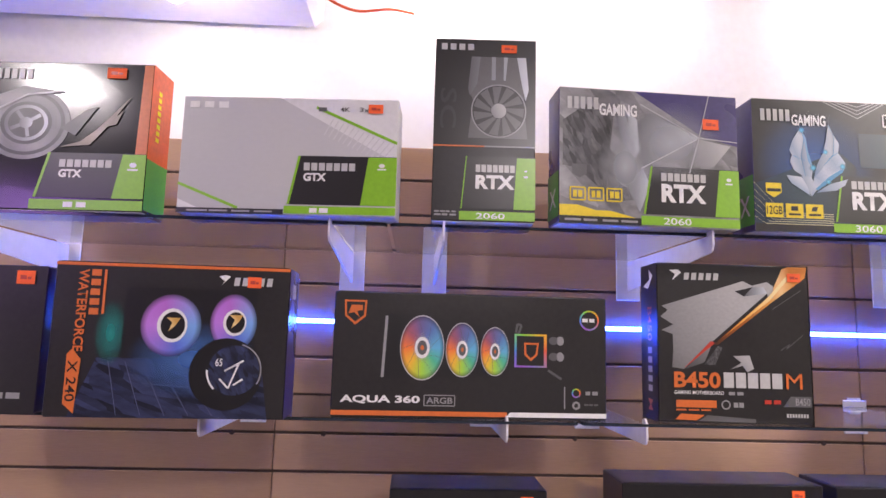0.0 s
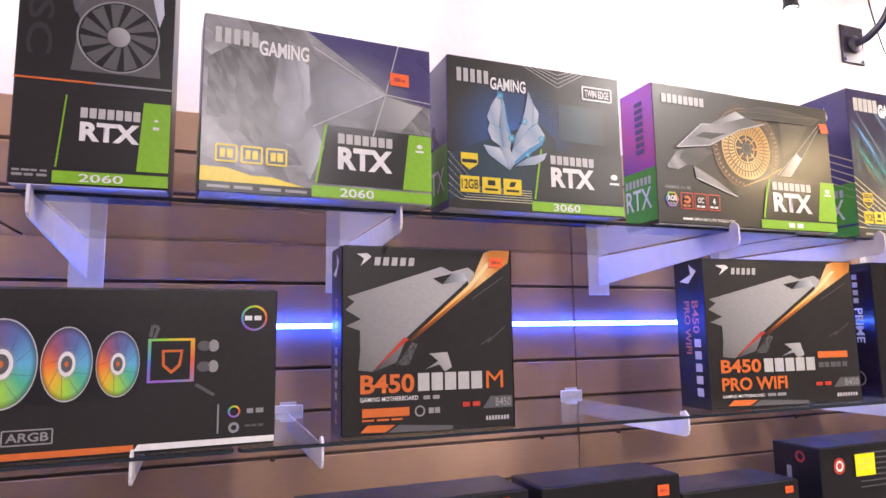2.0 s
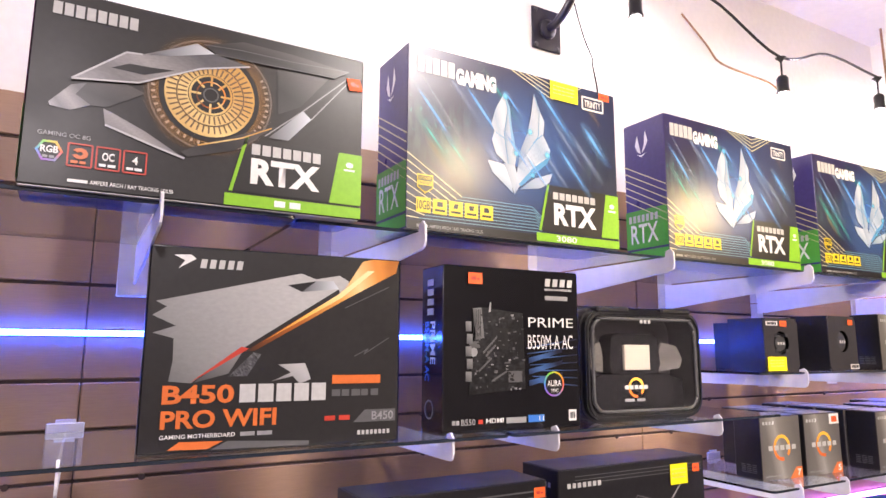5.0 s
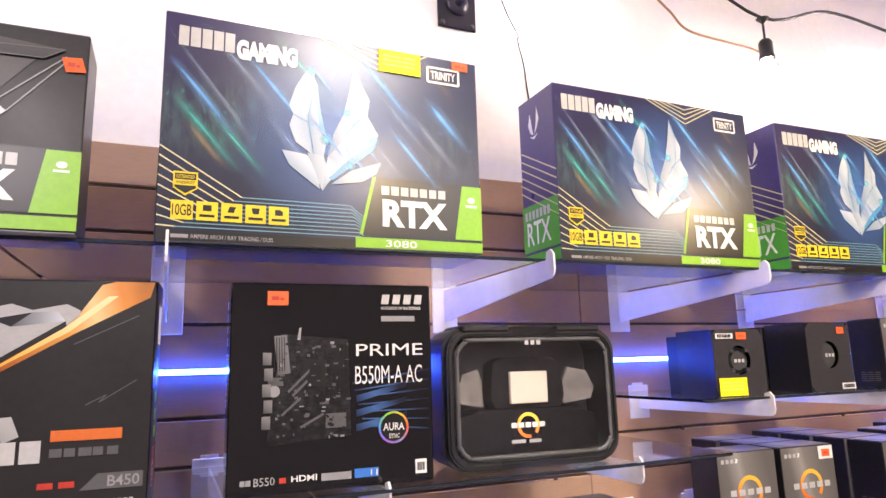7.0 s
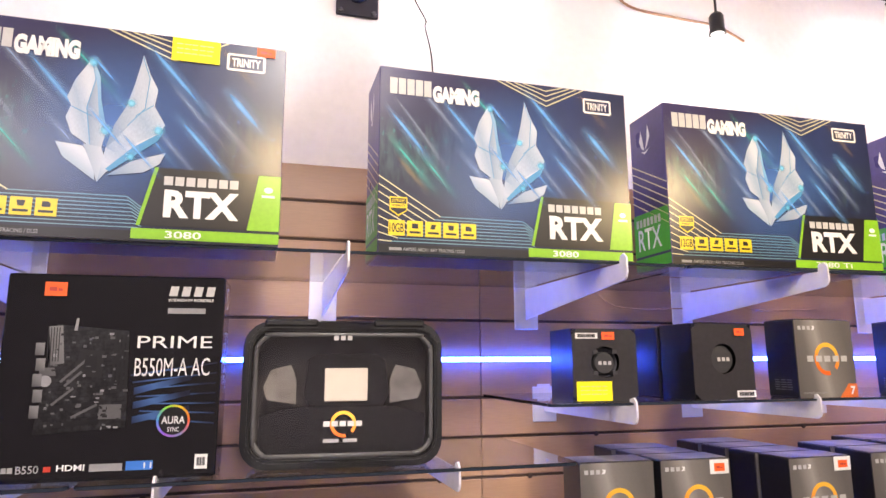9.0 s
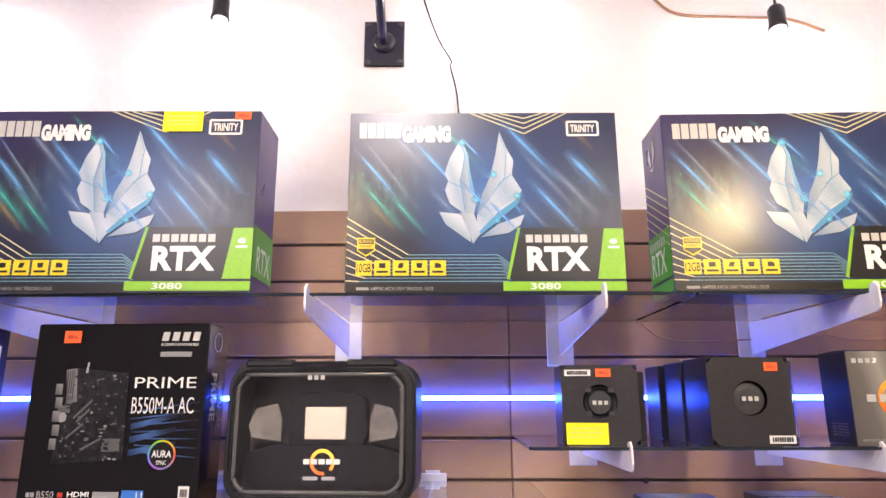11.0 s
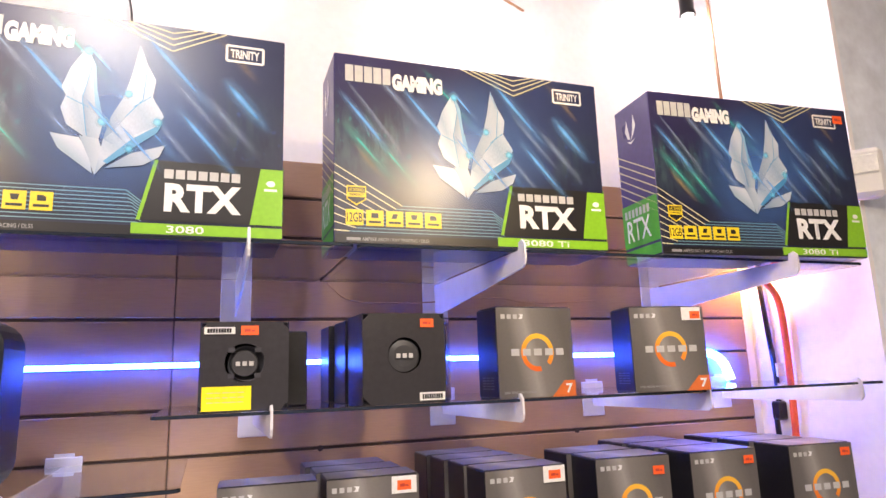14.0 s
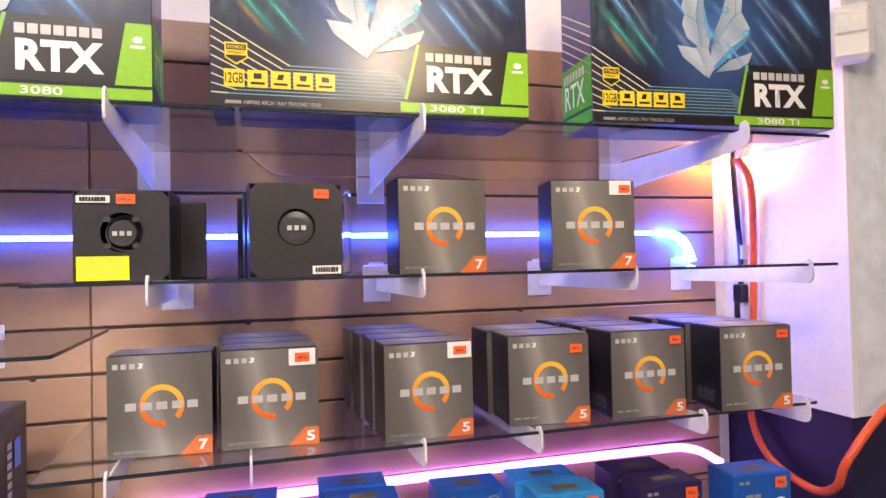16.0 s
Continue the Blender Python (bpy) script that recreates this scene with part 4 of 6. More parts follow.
    c.price(0.845, 0.775, 0.026, 0.017)


def claw_card():
    c = Carton("graphics_card_box", "black graphics card box with an ice-white claw picture", (0.2796, 0.07, 0.2134), (0.739, 0.921 + 0.035, ZU), 0.6, "navy_card", "box")
    c.rect("front_print", 0.002, 0.002, 0.998, 0.998, "char_card", 1)
    c.shapes("haze_print", [[(0.002, 0.06), (0.55, 0.06), (0.6, 0.5), (0.5, 0.62), (0.002, 0.35)]], "tealhaze", 2)
    c.mark("bbbbb", 0.05, 0.83, 0.22, 0.92, "white", 4)
    c.text("GAMING", 0.23, 0.8, 0.43, 0.885, "white", 4, weight=0.03)
    chevrons(c, 0.62, "grey")
    c.rect("window_print", 0.62, 0.5, 0.9, 0.76, "tealhaze", 2)
    crystal(c, 0.36, 0.06, 0.88, 1.3)
    c.lines("line_pattern", [[(0.0, 0.36 - 0.05 * k), (0.16 - 0.02 * k, 0.14 - 0.016 * k), (0.45, 0.14 - 0.016 * k)] for k in range(6)], 0.003, "cream", 2)
    card_badge(c, "3060", 0.46, 0.43, (0.56, 0.335, 0.82, 0.395), (0.56, 0.18, 0.82, 0.315), split=0)
    c.oval("brand_mark", 0.945, 0.28, 0.022, "white", 5, squeeze=0.7, n=14)
    c.rect("brand_mark", 0.915, 0.225, 0.975, 0.24, "white", 5)
    icon_row(c, 0.06, 0.105, 3, 0.1, 0.105, "12GB")
    c.shapes("warranty_shield", [[(0.065, 0.36), (0.155, 0.36), (0.155, 0.29), (0.11, 0.25), (0.065, 0.29)]], "yellow", 4)
    c.rect("shield_band", 0.07, 0.295, 0.15, 0.318, "black", 5)
    c.lines("word_frame", [[(0.77, 0.82), (0.95, 0.82), (0.95, 0.91), (0.77, 0.91), (0.77, 0.82)]], 0.006, "white", 4)
    c.text("TWIN EDGE", 0.785, 0.838, 0.935, 0.892, "white", 4, weight=0.02)
    c.rect("end_badge", 0, 0.05, 1, 0.42, "green_dark", 2, "L")
    c.text("TX", 0.1, 0.12, 0.85, 0.27, "white", 3, "L")


def eye_card():
    c = Carton("graphics_card_box", "black graphics card box picturing a golden turbine eye", (0.3926, 0.08, 0.2302), (1.1579, 0.948 + 0.04, ZU), 0.6, "char_card", "box")
    c.mark("bbbbbbbb", 0.045, 0.865, 0.265, 0.93, "white", 4, fill=0.8)
    ex, ey = 0.49, 0.6
    c.oval("turbine_rim", ex, ey - 0.005, 0.19, "black", 2, squeeze=0.97)
    c.oval("turbine_rim", ex, ey - 0.005, 0.188, "mid", 3, squeeze=0.97, hole=0.97)
    c.lines("turbine_teeth", [[(ex + 0.178 * math.cos(a), ey + 0.287 * math.sin(a)), (ex + 0.166 * math.cos(a), ey + 0.268 * math.sin(a))] for a in (2 * math.pi * k / 50 for k in range(50)) if math.sin(a) < 0.5], 0.006, "grey", 3)
    c.oval("turbine_glow", ex - 0.005, ey - 0.005, 0.2, "ember", 3.5)
    c.oval("turbine_ring", ex - 0.005, ey - 0.005, 0.152, "black", 3.8)
    c.oval("turbine_disc", ex - 0.005, ey - 0.005, 0.136, "gold", 5, hole=0.5)
    c.lines("turbine_vane", [[(ex - 0.005 + r0 * math.cos(a), ey - 0.005 + r0 * 1.65 * math.sin(a)), (ex - 0.005 + r1 * math.cos(a), ey - 0.005 + r1 * 1.65 * math.sin(a))] for r0, r1, n in ((0.104, 0.13, 44), (0.072, 0.098, 36)) for a in (2 * math.pi * k / n for k in range(n))], 0.0042, "brown_card", 6)
    c.oval("turbine_gap", ex - 0.005, ey - 0.005, 0.103, "brown_card", 6, hole=0.96)
    c.oval("turbine_hub", ex - 0.005, ey - 0.005, 0.068, "panel", 6)
    c.oval("hub_ring", ex - 0.005, ey - 0.005, 0.066, "gold", 7, hole=0.9)
    c.lines("hub_spoke", [[(ex - 0.005 + 0.03 * math.cos(a), ey - 0.005 + 0.05 * math.sin(a)), (ex - 0.005 + 0.063 * math.cos(a), ey - 0.005 + 0.104 * math.sin(a))] for a in (2 * math.pi * k / 8 for k in range(8))], 0.006, "gold", 7)
    c.oval("hub_ring", ex - 0.005, ey - 0.005, 0.045, "flame", 7, hole=0.9)
    c.oval("hub_ring", ex - 0.005, ey - 0.005, 0.024, "mid", 7, hole=0.8)
    c.under = c.shapes("armour_top", [[(0.106, 0.548), (0.24, 0.736), (0.283, 0.742), (0.434, 0.867), (0.489, 0.829), (0.60, 0.80), (0.45, 0.73), (0.278, 0.587)]], "armour", 8)
    c.shapes("armour_gleam", [[(0.297, 0.748), (0.434, 0.867), (0.489, 0.829), (0.36, 0.765)]], "silver2", 9)
    c.shapes("armour_slot", [[(0.204, 0.64), (0.25, 0.679), (0.307, 0.681), (0.376, 0.69), (0.291, 0.634)]], "black", 9)
    c.lines("armour_rim", [[(0.106, 0.548), (0.278, 0.587), (0.45, 0.73), (0.6, 0.8)], [(0.106, 0.548), (0.24, 0.736), (0.283, 0.742)]], 0.0045, "silver_ink", 9)
    c.under = None
    c.shapes("armour_brow", [[(0.454, 0.87), (0.576, 0.937), (0.732, 0.931), (0.941, 0.901), (0.89, 0.845), (0.631, 0.834), (0.495, 0.831)]], "armour_dark", 8)
    c.lines("armour_rim", [[(0.454, 0.87), (0.57, 0.885), (0.74, 0.885), (0.941, 0.901)], [(0.489, 0.829), (0.631, 0.834), (0.89, 0.845), (0.941, 0.901)]], 0.0026, "mid", 9)
    c.shapes("armour_side", [[(0.056, 0.415), (0.107, 0.519), (0.146, 0.542), (0.12, 0.474), (0.16, 0.43), (0.11, 0.389), (0.06, 0.397)]], "armour", 3)
    c.shapes("armour_side", [[(0.146, 0.542), (0.25, 0.57), (0.3, 0.54), (0.2, 0.43), (0.16, 0.43), (0.12, 0.474)]], "armour_dark", 3)
    c.shapes("armour_jaw", [[(0.192, 0.424), (0.219, 0.407), (0.307, 0.339), (0.415, 0.232), (0.344, 0.262), (0.2, 0.342)]], "armour", 4)
    c.lines("armour_rim", [[(0.2, 0.342), (0.344, 0.264), (0.42, 0.228)]], 0.005, "silver_ink", 5)
    c.shapes("armour_chin", [[(0.409, 0.261), (0.455, 0.309), (0.585, 0.408), (0.69, 0.48), (0.566, 0.309), (0.428, 0.239)]], "armour_dark", 4)
    c.lines("armour_rim", [[(0.455, 0.309), (0.585, 0.385), (0.68, 0.47)]], 0.0035, "gold", 5)
    c.shapes("armour_cheek", [[(0.671, 0.413), (0.783, 0.605), (0.813, 0.564), (0.738, 0.416)]], "silver2", 4)
    c.lines("armour_rim", [[(0.945, 0.87), (0.783, 0.605), (0.66, 0.42)], [(0.955, 0.865), (0.813, 0.564)]], 0.0035, "grey", 3)
    c.shapes("armour_panel", [[(0.69, 0.83), (0.87, 0.835), (0.775, 0.63), (0.7, 0.56)]], "armour_dark", 2.5)
    card_badge(c, "", 0.555, 0.4, (0.62, 0.305, 0.85, 0.365), (0.62, 0.14, 0.85, 0.285), split=0.885)
    c.bars(0.7, 0.025, 0.8, 0.06, "white", 5, n=2)
    c.text("GAMING OC 8G", 0.038, 0.25, 0.168, 0.272, "grey", 4)
    c.under = c.oval("feature_icon", 0.07, 0.175, 0.034, "wheel", 4, hole=0.78, n=6)
    c.text("RGB", 0.049, 0.165, 0.092, 0.2, "white", 5, weight=0.03)
    c.bars(0.055, 0.14, 0.087, 0.152, "grey", 5, n=2)
    for a, words in ((0.115, ""), (0.186, "OC"), (0.256, "4")):
        c.under = None
        c.under = c.lines("feature_icon", [[(a, 0.115), (a + 0.06, 0.115), (a + 0.06, 0.225), (a, 0.225), (a, 0.115)]], 0.004, "red", 4)
        if words:
            c.text(words, a + (0.014 if words == "OC" else 0.022), 0.158, a + (0.046 if words == "OC" else 0.038), 0.2, "white", 5, weight=0.03)
        else:
            c.oval("icon_glyph", a + 0.03, 0.178, 0.02, "orange", 5, squeeze=0.8, hole=0.35, start=-160, stop=150)
        c.bars(a + 0.008, 0.128, a + 0.052, 0.142, "white" if words else "orange", 5, n=2)
    c.under = None
    c.rect("brand_mark", 0.12, 0.035, 0.17, 0.05, "white", 4)
    c.text("AMPERE ARCH / RAY TRACING / DLSS", 0.175, 0.033, 0.395, 0.053, "white", 4)
    c.rect("end_print", 0, 0.4, 1, 1, "magenta_card", 1, "L")
    c.rect("end_badge", 0, 0.03, 1, 0.4, "green_dark", 2, "L")
    c.mark("bbbbbbb", 0.06, 0.29, 0.85, 0.345, "white", 3, "L")
    c.text("RTX", 0.06, 0.12, 0.85, 0.27, "white", 3, "L")
    c.mark("bbbbbbbb", 0.45, 0.52, 0.7, 0.9, "navy_card", 3, "L", turn=-90)
    c.price(0.965, 0.83, 0.02, 0.017, tilt=10)


def tall_card():
    c = Carton("graphics_card_box", "tall narrow black graphics card box with a fan picture", (0.158, 0.075, 0.2925), (0.1798, 0.925 + 0.0375, ZU), -1.8, "char_card", "box")
    c.mark("bbbb", 0.06, 0.935, 0.38, 0.97, "white", 4)
    c.rect("front_print", 0.002, 0.405, 0.998, 0.998, "panel", 1)
    c.lines("colour_rule", [[(0.0, 0.405), (0.5, 0.405)]], 0.004, "orange", 3)
    c.lines("colour_rule", [[(0.5, 0.405), (1.0, 0.405)]], 0.004, "grey", 3)
    c.shapes("shroud", [[(0.36, 0.9), (0.9, 0.9), (0.93, 0.72), (0.88, 0.66), (0.92, 0.45), (0.34, 0.45), (0.38, 0.66), (0.33, 0.72)]], "mid", 2)
    c.shapes("shroud_highlight", [[(0.36, 0.9), (0.45, 0.9), (0.42, 0.75), (0.35, 0.68), (0.33, 0.72)], [(0.81, 0.9), (0.9, 0.9), (0.93, 0.72), (0.9, 0.66), (0.86, 0.75)], [(0.56, 0.9), (0.6, 0.9), (0.6, 0.77), (0.56, 0.77)], [(0.68, 0.9), (0.72, 0.9), (0.7, 0.77), (0.68, 0.77)]], "silver2", 3)
    c.oval("fan_disc", 0.635, 0.6, 0.27, "black", 3)
    c.oval("fan_ring", 0.635, 0.6, 0.272, "grey", 4, hole=0.955)
    blades = []
    for k in range(11):
        a = 2 * math.pi * k / 11
        at = lambda r, q: (0.635 + r * math.cos(q), 0.6 + r * 0.547 * math.sin(q))
        blades.append([at(0.08, a), at(0.25, a - 0.25), at(0.25, a + 0.12), at(0.08, a + 0.4)])
    for blade in blades:
        c.shapes("fan_blade", [blade], "mid", 4)
    c.oval("fan_hub", 0.635, 0.6, 0.075, "silver", 5)
    c.text("SC", 0.06, 0.5, 0.22, 0.72, "dim", 3, turn=-90)
    card_badge(c, "2060", 0.28, 0.35, (0.42, 0.265, 0.8, 0.305), (0.42, 0.175, 0.8, 0.25), split=0.79, strip=0.056)
    c.bars(0.03, 0.03, 0.25, 0.04, "grey", 4, n=3)
    c.bars(0.03, 0.048, 0.25, 0.056, "grey", 4, n=4)
    c.price(0.73, 0.945, 0.024, 0.013)


def pale_card():
    c = Carton("graphics_card_box", "silver-grey and white graphics card box with green rule", (0.328, 0.065, 0.1808), (-0.1155, 0.918 + 0.0325, ZU), -3.8, "white_card", "box")
    c.shapes("front_print", [[(0.002, 0.12), (0.15, 0.002), (0.998, 0.002), (0.998, 0.45), (0.45, 0.998), (0.002, 0.998)]], "pnygrey", 1)
    c.lines("green_rule", [[(0.62, 0.92), (0.998, 0.62)]], 0.012, "green", 2)
    c.lines("green_rule", [[(0.0, 0.25), (0.28, 0.05)]], 0.012, "green", 2)
    for k in range(13):
        c.lines("hatch_line", [[(0.66 + 0.022 * k, 0.68 - 0.018 * k), (0.7 + 0.024 * k, 0.82 - 0.018 * k)]], 0.005, "hatch", 2)
    c.mark("bbb", 0.03, 0.9, 0.21, 0.955, "sticker_white", 4)
    c.rect("foot_band", 0.0, 0.002, 0.49, 0.045, "black", 2)
    c.bars(0.05, 0.015, 0.46, 0.03, "grey", 3, n=4)
    card_badge(c, "", 0.505, 0.5, (0.575, 0.375, 0.81, 0.44), (0.575, 0.285, 0.68, 0.355), "GTX", split=0.84)
    c.bars(0.61, 0.02, 0.7, 0.06, "white", 5, n=2)
    c.text("4K", 0.73, 0.885, 0.775, 0.925, "mid", 3)
    c.bars(0.63, 0.885, 0.68, 0.92, "mid", 3, n=1)
    c.text("3x", 0.82, 0.885, 0.865, 0.925, "mid", 3)
    c.price(0.895, 0.91, 0.022, 0.014)


def orange_end_card():
    c = Carton("graphics_card_box", "glossy black graphics card box with bright orange end flap", (0.4, 0.07, 0.235), (-0.535, 0.955 + 0.035, ZU), -3, "gloss_card", "box")
    c.mark("bbbbbbbb", 0.3, 0.88, 0.53, 0.95, "white", 4)
    for k, (r, tone) in enumerate(((0.17, "armour"), (0.15, "black"), (0.135, "armour"), (0.1, "black"), (0.085, "silver2"), (0.07, "panel"))):
        c.oval("eye_ring", 0.525, 0.58, r, tone, 2 + 0.4 * k, squeeze=0.85)
    c.lines("eye_spoke", [[(0.525, 0.58), (0.525 + 0.066 * math.cos(a), 0.58 + 0.095 * math.sin(a))] for a in (0.6, 2.2, 3.6, 4.9)], 0.012, "silver2", 5)
    c.oval("eye_hub", 0.525, 0.58, 0.026, "silver2", 5.4, squeeze=0.85)
    c.shapes("armour_brow", [[(0.32, 0.6), (0.4, 0.76), (0.5, 0.83), (0.66, 0.8), (0.52, 0.77), (0.4, 0.66)]], "armour", 6)
    c.lines("armour_rim", [[(0.32, 0.6), (0.4, 0.66), (0.52, 0.77), (0.66, 0.8)]], 0.006, "silver_ink", 6.5)
    c.shapes("armour_jaw", [[(0.66, 0.42), (0.74, 0.46), (0.8, 0.54), (0.925, 0.77), (0.86, 0.6), (0.78, 0.44)], [(0.83, 0.56), (0.9, 0.68), (0.875, 0.58)]], "bronze", 6)
    c.shapes("armour_jaw", [[(0.66, 0.55), (0.72, 0.5), (0.8, 0.7), (0.76, 0.68)]], "armour_dark", 5.7)
    card_badge(c, "", 0.58, 0.385, (0.67, 0.29, 0.87, 0.34), (0.67, 0.22, 0.76, 0.275), "GTX", split=0.88)
    c.bars(0.7, 0.025, 0.8, 0.06, "white", 5, n=2)
    c.shapes("orange_corner", [[(0.955, 0.36), (1, 0.36), (1, 0.99), (0.965, 0.99)]], "orange", 3)
    c.rect("end_print", 0, 0.36, 1, 1, "orange_card", 1, "R")
    c.rect("end_badge", 0, 0.02, 1, 0.36, "green_dark", 2, "R")
    c.mark("bbbbbbbb", 0.3, 0.5, 0.45, 0.85, "sticker_yellow", 3, "R", turn=-90)
    c.price(0.86, 0.93, 0.03, 0.017)


orange_end_card()
pale_card()
tall_card()
shard_card()
claw_card()
eye_card()


# ---- cooler and motherboard boxes on the middle shelf ----
def falcon(c, layer=2, s=1.0):
    """A silver falcon head with a flame along its beak."""
    head = [(0.029, 0.725), (0.566, 0.895), (0.627, 0.868), (0.726, 0.894), (0.767, 0.866), (0.763, 0.791), (0.73, 0.79), (0.725, 0.82), (0.361, 0.51), (0.167, 0.33), (0.09, 0.34), (0.1, 0.44), (0.098, 0.546), (0.025, 0.572), (0.103, 0.607), (0.02, 0.657), (0.068, 0.699)]
    c.under = c.shapes("falcon_head", [head], "silver", layer)
    c.shapes("falcon_crest", [[(0.512, 0.829), (0.628, 0.858), (0.569, 0.797)]], "black", layer + 1)
    c.shapes("falcon_throat", [[(0.361, 0.51), (0.3, 0.375), (0.172, 0.33)]], "silver_shade", layer + 1)
    c.shapes("falcon_eye_ridge", [[(0.569, 0.797), (0.628, 0.858), (0.7, 0.862), (0.725, 0.82)]], "silver2", layer + 1)
    c.under = None
    c.under = c.shapes("flame_streak", [[(0.356, 0.482), (0.722, 0.79), (0.764, 0.85), (0.827, 0.979), (0.87, 0.995), (0.993, 0.995), (0.98, 0.926), (0.753, 0.764), (0.394, 0.488)]], "flame", layer)
    c.shapes("flame_core", [[(0.42, 0.53), (0.722, 0.79), (0.85, 0.93), (0.88, 0.93), (0.74, 0.775)]], "flame_hot", layer + 1)
    c.under = None
    c.shapes("flame_tail", [[(0.162, 0.331), (0.344, 0.508), (0.372, 0.498)]], "red", layer + 1.5)
    c.shapes("falcon_beak", [[(0.3, 0.36), (0.39, 0.48), (0.42, 0.47), (0.37, 0.36)]], "shards_dark", layer - 0.5)
    c.shapes("falcon_beak", [[(0.487, 0.418), (0.594, 0.424), (0.619, 0.342), (0.576, 0.318), (0.546, 0.358), (0.461, 0.332), (0.539, 0.377)]], "silver", layer + 1)
    c.lines("wing_line", [[(0.754, 0.719), (0.947, 0.844)]], 0.0022, "mid", layer)
    c.lines("wing_line", [[(0.8, 0.46), (0.86, 0.5), (0.84, 0.47), (0.95, 0.56)]], 0.0022, "mid", layer)


def falcon_box(x, y, turn, wide, line2, end_words):
    c = Carton("motherboard_box", f"charcoal motherboard box with silver falcon head, orange {line2 or 'M'} title", (wide, 0.075, 0.256), (x, y + 0.0375, ZL), turn, "char_card", "box", "falcon motherboard boxes")
    falcon(c)
    c.shapes("brand_mark", [[(0.1, 0.89), (0.16, 0.94), (0.14, 0.96), (0.08, 0.955), (0.12, 0.93)]], "white", 4)
    c.mark("bbbbb", 0.175, 0.895, 0.33 if wide > 0.3 else 0.4, 0.94, "white", 4, lean=0.03)
    if line2:
        c.text("B450", 0.072, 0.232, 0.325, 0.322, "orange", 4, weight=0.03)
        c.mark("bbbbb", 0.345, 0.232, 0.682, 0.322, "white", 4, fill=0.84)
        c.text("PRO WIFI", 0.072, 0.116, 0.488, 0.203, "orange", 4, weight=0.03)
        c.text("GAMING MOTHERBOARD", 0.072, 0.07, 0.336, 0.09, "white", 4)
        c.bars(0.355, 0.07, 0.48, 0.09, "grey", 4, n=2)
        c.rect("orange_label", 0.707, 0.315, 0.915, 0.36, "orange", 4)
        c.bars(0.707, 0.25, 0.915, 0.285, "mid", 4, n=5)
    else:
        c.text("B450", 0.1, 0.215, 0.4, 0.315, "orange", 4, weight=0.03)
        c.mark("bbbbb", 0.42, 0.22, 0.8, 0.315, "white", 4, fill=0.84)
        c.text("M", 0.825, 0.22, 0.93, 0.315, "orange", 4, weight=0.0)
        c.text("GAMING MOTHERBOARD", 0.1, 0.175, 0.42, 0.198, "white", 4)
        c.bars(0.45, 0.175, 0.56, 0.195, "grey", 4, n=2)
        c.rect("orange_label", 0.11, 0.095, 0.37, 0.14, "orange", 4)
        c.bars(0.11, 0.075, 0.35, 0.085, "orange", 4, n=3)
        c.oval("round_badge", 0.43, 0.115, 0.03, "grey", 4, hole=0.7, n=16)
        c.bars(0.48, 0.1, 0.55, 0.13, "grey", 4, n=2)
    c.bars(0.68, 0.125, 0.8, 0.15, "red", 4, n=2)
    c.shapes("chipset_label", [[(0.8, 0.11), (0.985, 0.11), (0.985, 0.175), (0.85, 0.175)]], "mid", 4)
    c.text("B450", 0.88, 0.12, 0.975, 0.165, "grey", 5)
    c.mark("bbbbbbbb", 0.82, 0.045, 0.96, 0.068, "white", 4)
    c.shapes("foot_wedge", [[(0.102, 0.02), (0.238, 0.016), (0.293, 0.051), (0.14, 0.056)]], "orange", 4)
    c.shapes("foot_wedge", [[(0.25, 0.012), (0.62, 0.008), (0.62, 0.03), (0.31, 0.05)]], "mid", 4)
    c.rect("end_print", 0.0, 0.0, 1, 1, "black_card", 1, "L")
    c.shapes("brand_mark", [[(0.2, 0.86), (0.5, 0.84), (0.8, 0.92), (0.55, 0.97), (0.6, 0.9)]], "white", 3, "L")
    if line2:
        c.text("B450", 0.58, 0.5, 0.8, 0.72, "orange", 3, "L", turn=-90)
        c.text("PRO WIFI", 0.3, 0.36, 0.5, 0.72, "orange", 3, "L", turn=-90)
        c.mark("bbbbb", 0.6, 0.08, 0.82, 0.46, "white", 3, "L", turn=-90)
    else:
        c.text("B450", 0.45, 0.5, 0.7, 0.72, "orange", 3, "L", turn=-90)
        c.mark("bbbbb", 0.45, 0.18, 0.7, 0.46, "white", 3, "L", turn=-90)
        c.text("M", 0.45, 0.06, 0.7, 0.13, "orange", 3, "L", turn=-90)
    c.rect("end_print", 0.0, 0.0, 1, 1, "black_card", 1, "R")
    c.rect("end_label", 0.3, 0.72, 0.8, 0.9, "sticker_white", 3, "R")
    c.mark("bbbbb", 0.3, 0.3, 0.6, 0.66, "green", 3, "R", turn=-90)
    c.text("B450", 0.3, 0.08, 0.6, 0.26, "orange", 3, "R", turn=-90)
    if not line2:
        c.price(0.9, 0.925, 0.022, 0.014)
    return c


falcon_box(0.6015, 0.9985, -1.0, 0.2526, "", "M")
falcon_box(1.2725, 1.003, -3.5, 0.334, "PRO WIFI", "PRO WIFI")


